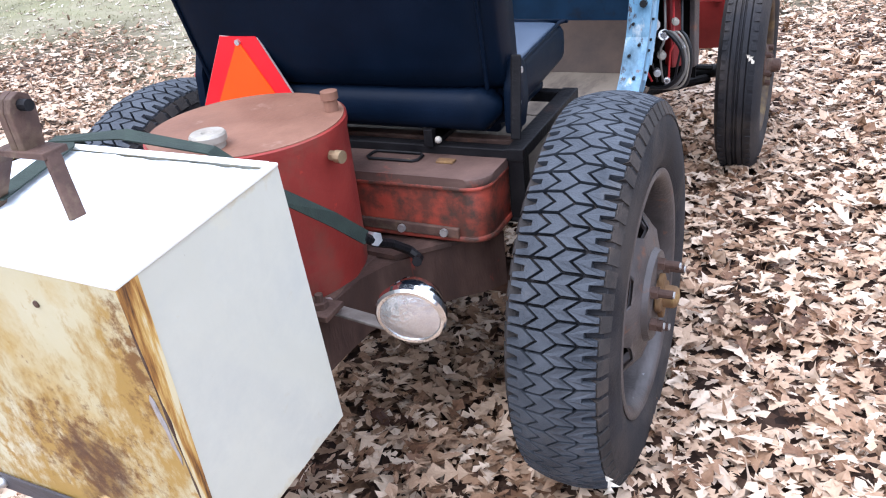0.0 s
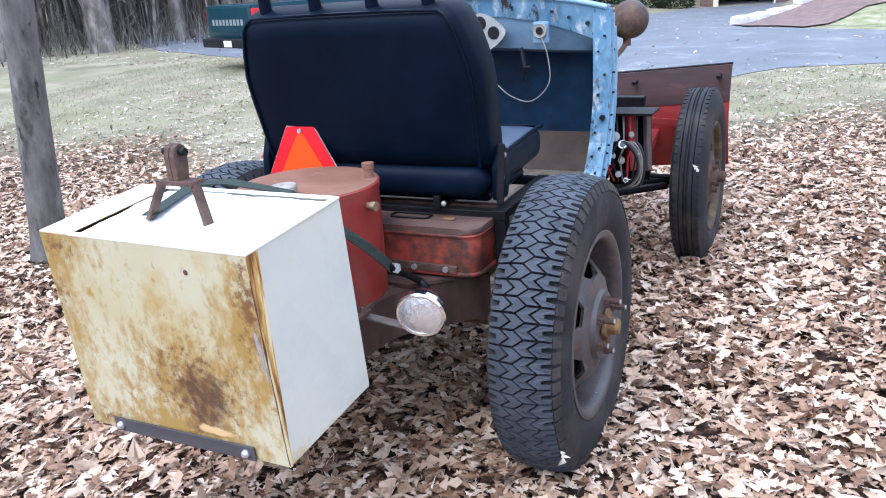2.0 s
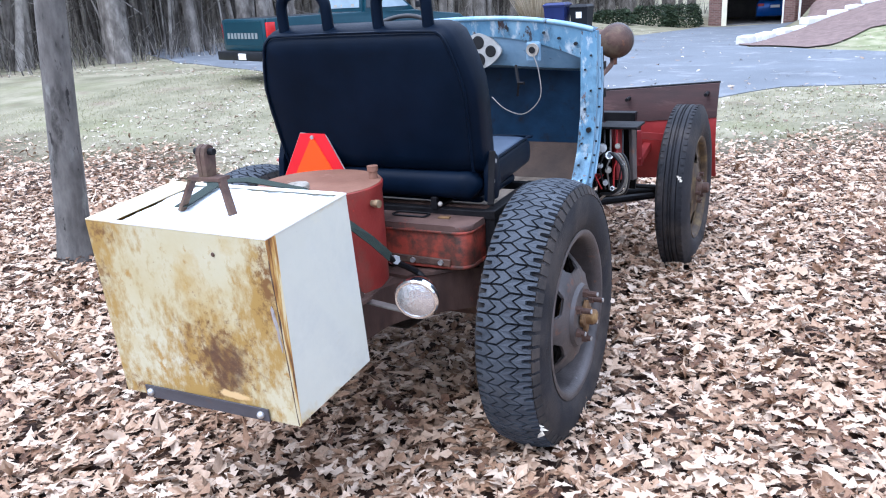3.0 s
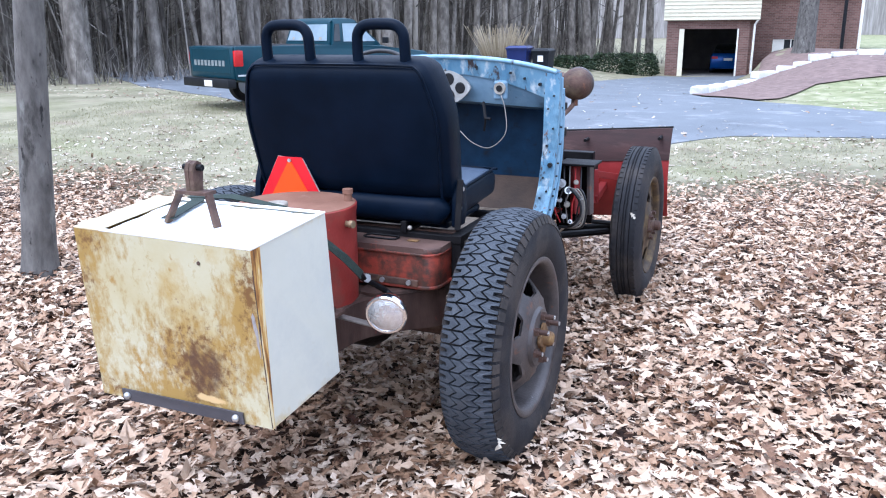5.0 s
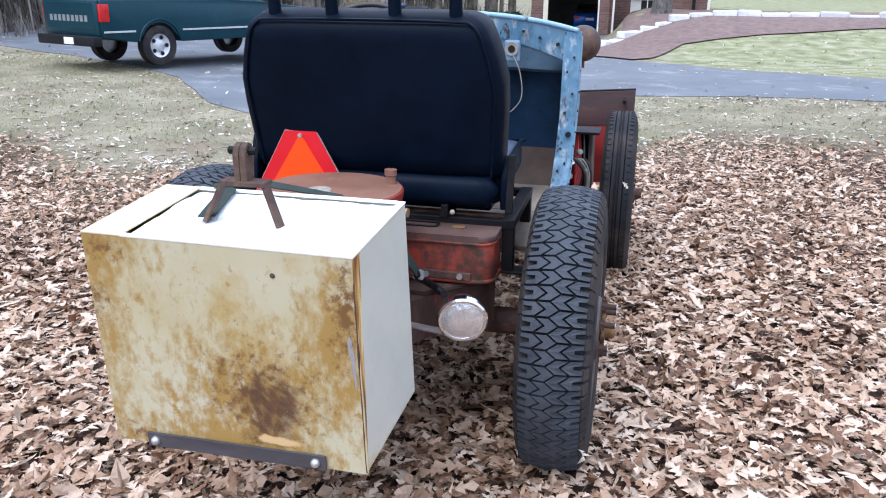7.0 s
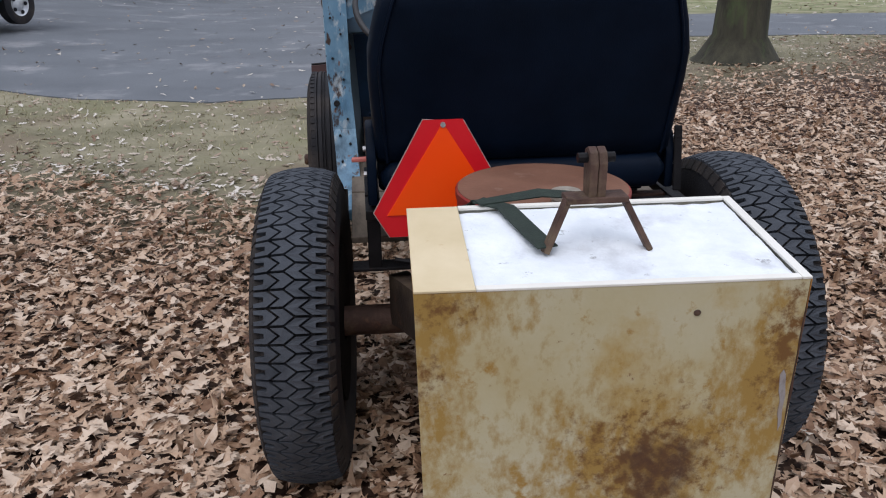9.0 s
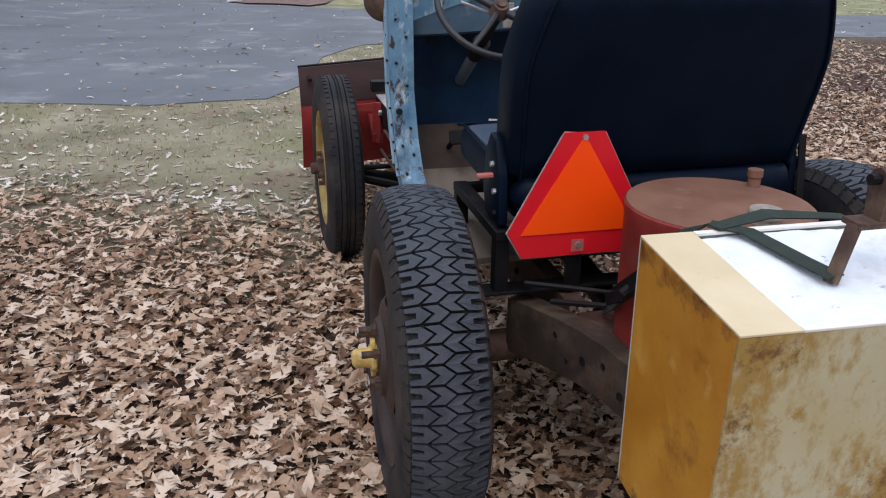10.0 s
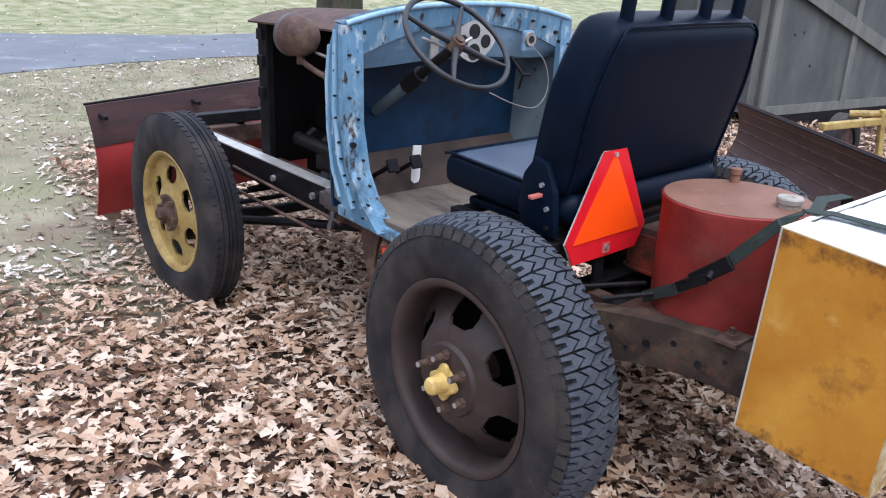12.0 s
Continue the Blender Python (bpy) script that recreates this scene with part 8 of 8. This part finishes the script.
# blue car inside the garage
GC = HB + (Matrix.Rotation(radians(4), 3, "Z") @ Vector((2.75, 2.6, 0.02)))
gcar = thing("garage_car", GC, "bright blue sedan parked inside the garage", "car")
bm = bmesh.new()
rows = []
for yy, zt, hw, zb in ((0, 0.82, 0.78, 0.35), (0.08, 0.92, 0.82, 0.22), (0.7, 0.95, 0.84, 0.2), (2.9, 0.9, 0.84, 0.2), (4.0, 0.75, 0.8, 0.22), (4.2, 0.6, 0.7, 0.3)):
    rows.append([GC + Vector(p) for p in ((-hw, yy, zb), (hw, yy, zb), (hw, yy, zt - 0.12), (hw * 0.88, yy, zt), (-hw * 0.88, yy, zt), (-hw, yy, zt - 0.12))])
hull_loft(bm, rows)
part("body", bm, M["blue_car"], gcar, smooth=50)
bm = bmesh.new()
hull_loft(bm, [[GC + Vector((a * hw, y0 if b < 0 else y1, z)) for a, b in ((-1, -1), (1, -1), (1, 1), (-1, 1))] for z, y0, y1, hw in ((0.93, 0.55, 3.0, 0.74), (1.3, 1.1, 2.3, 0.6), (1.36, 1.25, 2.1, 0.5))])
part("cabin", bm, M["dark_glass"], gcar, smooth=40)
for s in (-1, 1):
    bm = bmesh.new()
    box(bm, GC + Vector((s * 0.62 - 0.14, -0.02, 0.68)), GC + Vector((s * 0.62 + 0.14, 0.04, 0.8)), 0.01)
    part("tail_light", bm, M["taillight"], gcar)
    for yy in (0.75, 3.3):
        bm = bmesh.new()
        rod(bm, GC + Vector((s * 0.66, yy, 0.3)), GC + Vector((s * 0.86, yy, 0.3)), 0.3, n=20)
        part("wheel", bm, M["rubber"], gcar)
bm = bmesh.new()
box(bm, GC + Vector((-0.2, -0.03, 0.6)), GC + Vector((0.2, 0.0, 0.72)))
part("plate", bm, M["white_paper"], gcar, "small white blank plate")
gcar.rotation_euler.z = radians(4)

# ---- hedge, mulch bank and stone edging ----
co, tr = [], []
for cx, cy, rx, ry, h in ((-9.2, 36.0, 1.0, 0.7, 0.55), (-7.7, 37.4, 1.1, 0.8, 0.85), (-6.5, 37.8, 0.9, 0.8, 0.95)):
    z0 = float(ground_z(cx, cy))
    hc, ht = [], []
    for i in range(2600):
        a, b = rg.uniform(0, 6.28), rg.uniform(0, 1)
        k = rg.uniform(0.8, 1.0)
        p = np.array((cx + rx * k * math.cos(a) * math.sqrt(1 - b * b * 0.6), cy + ry * k * math.sin(a) * math.sqrt(1 - b * b * 0.6), z0 + h * b))
        d1, d2 = np.array((rg.gauss(0, 0.07), rg.gauss(0, 0.07), rg.gauss(0, 0.05))), np.array((rg.gauss(0, 0.07), rg.gauss(0, 0.07), rg.gauss(0, 0.05)))
        ht.append((len(hc), len(hc) + 1, len(hc) + 2))
        hc += [p, p + d1, p + d2]
    hedge = mesh_from("hedge", np.array(hc), np.array(ht), M["hedge"])
    tagged(hedge, "low clipped dark green hedge beside the garage", "hedge", "hedges by the garage")
bank = [(-2.45, 23.8), (-1.9, 22.6), (-0.5, 20.9), (0.0, 21.6), (0.86, 24.4), (3.4, 26.0), (8, 28), (14, 30), (14, 41), (3, 41.5), (-0.9, 41.2), (-1.2, 38), (-1.1, 31), (-1.9, 27)]
bm = bmesh.new()
vs = [bm.verts.new((x, y, 0)) for x, y in bank]
for i in range(len(vs)):
    bm.edges.new((vs[i], vs[(i + 1) % len(vs)]))
bmesh.ops.triangle_fill(bm, edges=bm.edges[:], use_beauty=True)
for axis, vals in ((0, np.arange(-2, 14, 1.0)), (1, np.arange(21, 41, 1.0))):
    for v in vals:
        bmesh.ops.bisect_plane(bm, geom=bm.verts[:] + bm.edges[:] + bm.faces[:], plane_co=(v if axis == 0 else 0, v if axis == 1 else 0, 0), plane_no=(1, 0, 0) if axis == 0 else (0, 1, 0))
for v in bm.verts:
    v.co.z = float(ground_z(v.co.x, v.co.y)) + 0.04
tagged(part("mulch_bed", bm, M["mulch"], smooth=60), "brown mulch bank above the drive", "mulch", kind="structure")
wall = thing("stone_edging", (0, 28, 0.0), "white stone edging stepping up the mulch bank", "wall")
line = [(-2.32, 24.0), (-2.1, 25.5), (-1.88, 27.0), (-1.5, 28.6), (-1.1, 30.0), (-0.4, 31.0), (0.24, 31.2), (0.62, 31.6), (1.33, 31.8), (3.9, 32.2), (8, 32.6), (13, 33)]
for (x0, y0), (x1, y1) in zip(line, line[1:]):
    L = math.hypot(x1 - x0, y1 - y0)
    m = max(1, round(L / 0.95))
    for j in range(m):
        f = (j + 0.5) / m
        x, y = x0 + (x1 - x0) * f, y0 + (y1 - y0) * f
        z = float(ground_z(x, y))
        bm = bmesh.new()
        hgt = rg.uniform(0.16, 0.3)
        mm = Matrix.Translation((x, y, z - 0.03)) @ Matrix.Rotation(math.atan2(y1 - y0, x1 - x0) + rg.uniform(-0.12, 0.12), 4, "Z")
        box(bm, (-L / m * 0.47, -0.2, 0), (L / m * 0.47, 0.2, hgt), 0.05, mm)
        for v in bm.verts:
            v.co += 0.03 * Vector((noise.noise(v.co * 3), noise.noise(v.co * 3 + Vector((5, 0, 0))), noise.noise(v.co * 3 + Vector((0, 5, 0)))))
        part("stone", bm, M["wall_stone"], wall)

# ---- grey shed ----
SB = Vector((5.05, 4.48, -0.03))
shed = thing("grey_shed", SB, "weathered grey plywood shed on skids with braced doors", "shed")


def sbox(nm, lo, hi, mat, parent=shed, label="", bevel=0.0):
    bm = bmesh.new()
    box(bm, SB + Vector(lo), SB + Vector(hi), bevel)
    return part(nm, bm, mat, parent, label)


sbox("front_wall", (0.0, 0.0, 0.2), (3.4, 0.06, 2.5), M["shed_wood"], label="grey plywood wall")
sbox("left_wall", (0.0, 0.061, 0.2), (0.06, 1.5, 2.5), M["shed_wood"], label="grey plywood wall")
sbox("rear_wall", (0.061, 1.44, 0.2), (3.4, 1.5, 2.5), M["shed_wood"])
sbox("right_wall", (3.34, 0.061, 0.2), (3.4, 1.439, 2.5), M["shed_wood"])
sbox("roof", (-0.2, -0.25, 2.5), (3.6, 1.75, 2.62), M["shingle"])
sbox("skid", (0.1, -0.02, 0.02), (3.3, 0.1, 0.2), M["black_iron"])
sbox("skid", (0.1, 1.3, 0.02), (3.3, 1.42, 0.2), M["black_iron"])
for x in (0.0, 1.4, 2.8, 3.3):
    sbox("batten", (x - 0.012, -0.03, 0.2), (x + 0.085, 0.0, 2.45), M["shed_trim"], label="pale grey batten")
for z in (0.2, 1.75):
    sbox("door_rail", (0.09, -0.028, z), (1.385, -0.001, z + 0.1), M["shed_trim"])
    sbox("door_rail", (1.49, -0.028, z), (2.785, -0.001, z + 0.1), M["shed_trim"])
bm = bmesh.new()
bar(bm, SB + Vector((0.02, -0.045, 1.66)), SB + Vector((2.3, -0.045, 0.80)), 0.022, 0.15, up=(1, 0, 1))
part("door_brace", bm, M["shed_trim"], shed, "diagonal door brace")
for y in (0.061, 0.40, 0.95, 1.40):
    sbox("side_batten", (-0.03, y, 0.2), (0.0, y + 0.085, 2.45), M["shed_trim"])
sbox("side_rail", (-0.025, 0.49, 0.2), (-0.001, 0.94, 0.32), M["shed_trim"])
for x, z in ((0.40, 1.06), (0.55, 1.08), (0.75, 0.72), (-0.0, 0.9)):
    bm = bmesh.new()
    rod(bm, SB + Vector((x, -0.004, z)), SB + Vector((x, 0.004, z)), 0.016, n=10)
    part("hole", bm, M["black_hole"], shed)
shed.rotation_euler.z = radians(-11)

# ---- second plough blade and its carriage, rusting beside the shed ----
spare = thing("rusty_blade", (2.6, 2.9, -0.02), "dark rusty curved grader blade standing on the leaves", "blade")
bm = bmesh.new()
a0, a1 = Vector((3.3, 3.78, 0)), Vector((1.75, 1.75, 0))
dirn = (a1 - a0).normalized()
nrm = Vector((-dirn.y, dirn.x, 0))
A, B = [], []
for k in range(11):
    q = k / 10
    z = 0.03 + 0.57 * q
    off = 0.16 * (1 - math.sin(math.pi * (0.12 + 0.76 * q))) - 0.05 * q
    ra, rb = [], []
    for e in range(9):
        p = a0.lerp(a1, e / 8)
        ra.append(bm.verts.new(p + nrm * (-off) + Vector((0, 0, z))))
        rb.append(bm.verts.new(p + nrm * (-off + 0.012) + Vector((0, 0, z))))
    A.append(ra)
    B.append(rb)
for k in range(10):
    for e in range(8):
        bm.faces.new((A[k][e], A[k][e + 1], A[k + 1][e + 1], A[k + 1][e]))
        bm.faces.new((B[k][e + 1], B[k][e], B[k + 1][e], B[k + 1][e + 1]))
    for e in (0, 8):
        bm.faces.new((A[k][e], A[k + 1][e], B[k + 1][e], B[k][e]))
for e in range(8):
    for k in (0, 10):
        bm.faces.new((A[k][e], A[k][e + 1], B[k][e + 1], B[k][e]))
part("blade", bm, M["blade_rust"], spare, smooth=50)
for q in (0.18, 0.36, 0.54, 0.7, 0.85):
    bm = bmesh.new()
    off = 0.16 * (1 - math.sin(math.pi * (0.12 + 0.76 * q))) - 0.05 * q
    tube(bm, [a0.lerp(a1, k / 12) + nrm * (0.006 - off) + Vector((0, 0, 0.03 + 0.57 * q + 0.006 * noise.noise(Vector((k * 0.8, q * 9, 0))))) for k in range(13)], 0.011, 6)
    part("ridge", bm, M["rust_brown"], spare, smooth=60)
bm = bmesh.new()
tube(bm, [a0 + Vector((0, 0, 0.602)) - nrm * 0.11, a1 + Vector((0, 0, 0.602)) - nrm * 0.11], 0.012, 6)
part("top_edge", bm, M["black_iron"], spare)
cart = thing("implement_frame", (4.0, 2.9, -0.02), "old implement carriage with a black tyre and yellow beam", "implement")
bm = bmesh.new()
c = Vector((3.75, 3.05, 0.27))
lathe(bm, [(-0.06, 0.17), (-0.075, 0.22), (-0.055, 0.28), (0.055, 0.28), (0.075, 0.22), (0.06, 0.17)], c, "y", 32, closed=True)
w = part("wheel", bm, M["rubber"], cart, "black tyre", smooth=40)
bm = bmesh.new()
lathe(bm, [(-0.04, 0.17), (-0.02, 0.1), (-0.05, 0.04), (-0.06, 0.01)], c, "y", 24)
part("rim", bm, M["rust_brown"], w, smooth=40)
bm = bmesh.new()
bar(bm, (3.2, 3.0, 0.5), (4.6, 2.5, 0.55), 0.06, 0.06, bevel=0.01)
bar(bm, (3.85, 2.75, 0.2), (3.8, 2.78, 0.62), 0.05, 0.05, bevel=0.01)
rod(bm, (3.7, 3.0, 0.56), (3.9, 2.6, 0.60), 0.03, n=10)
part("beam", bm, M["yellow_old"], cart, "chipped yellow beam")

M["pale_leaf"] = surf("bleached_leaf", [(0.3, (0.42, 0.37, 0.3)), (0.7, (0.6, 0.55, 0.46))], 20, 0.8, 0, 0.2, 60)
# pale leaves caught on the tyres
for nm, lx0, tilt in (("rear", (-0.335, 1.375, 0.205), (25, 60, 0)), ("front", (-0.272, 3.44, 0.60), (70, 25, 0))):
    co, tri = scatter(np.zeros(1), np.zeros(1), np.zeros(1), np.array([0.05]), 0.05, 0.3, 3 if nm == "rear" else 8)
    lf = mesh_from("stuck_leaf", co, tri, M["pale_leaf"])
    lf.matrix_world = pose(*lx0, *tilt)
    tagged(lf, "pale dry leaf stuck to the tyre wall", "leaf", "leaves stuck on tyres")
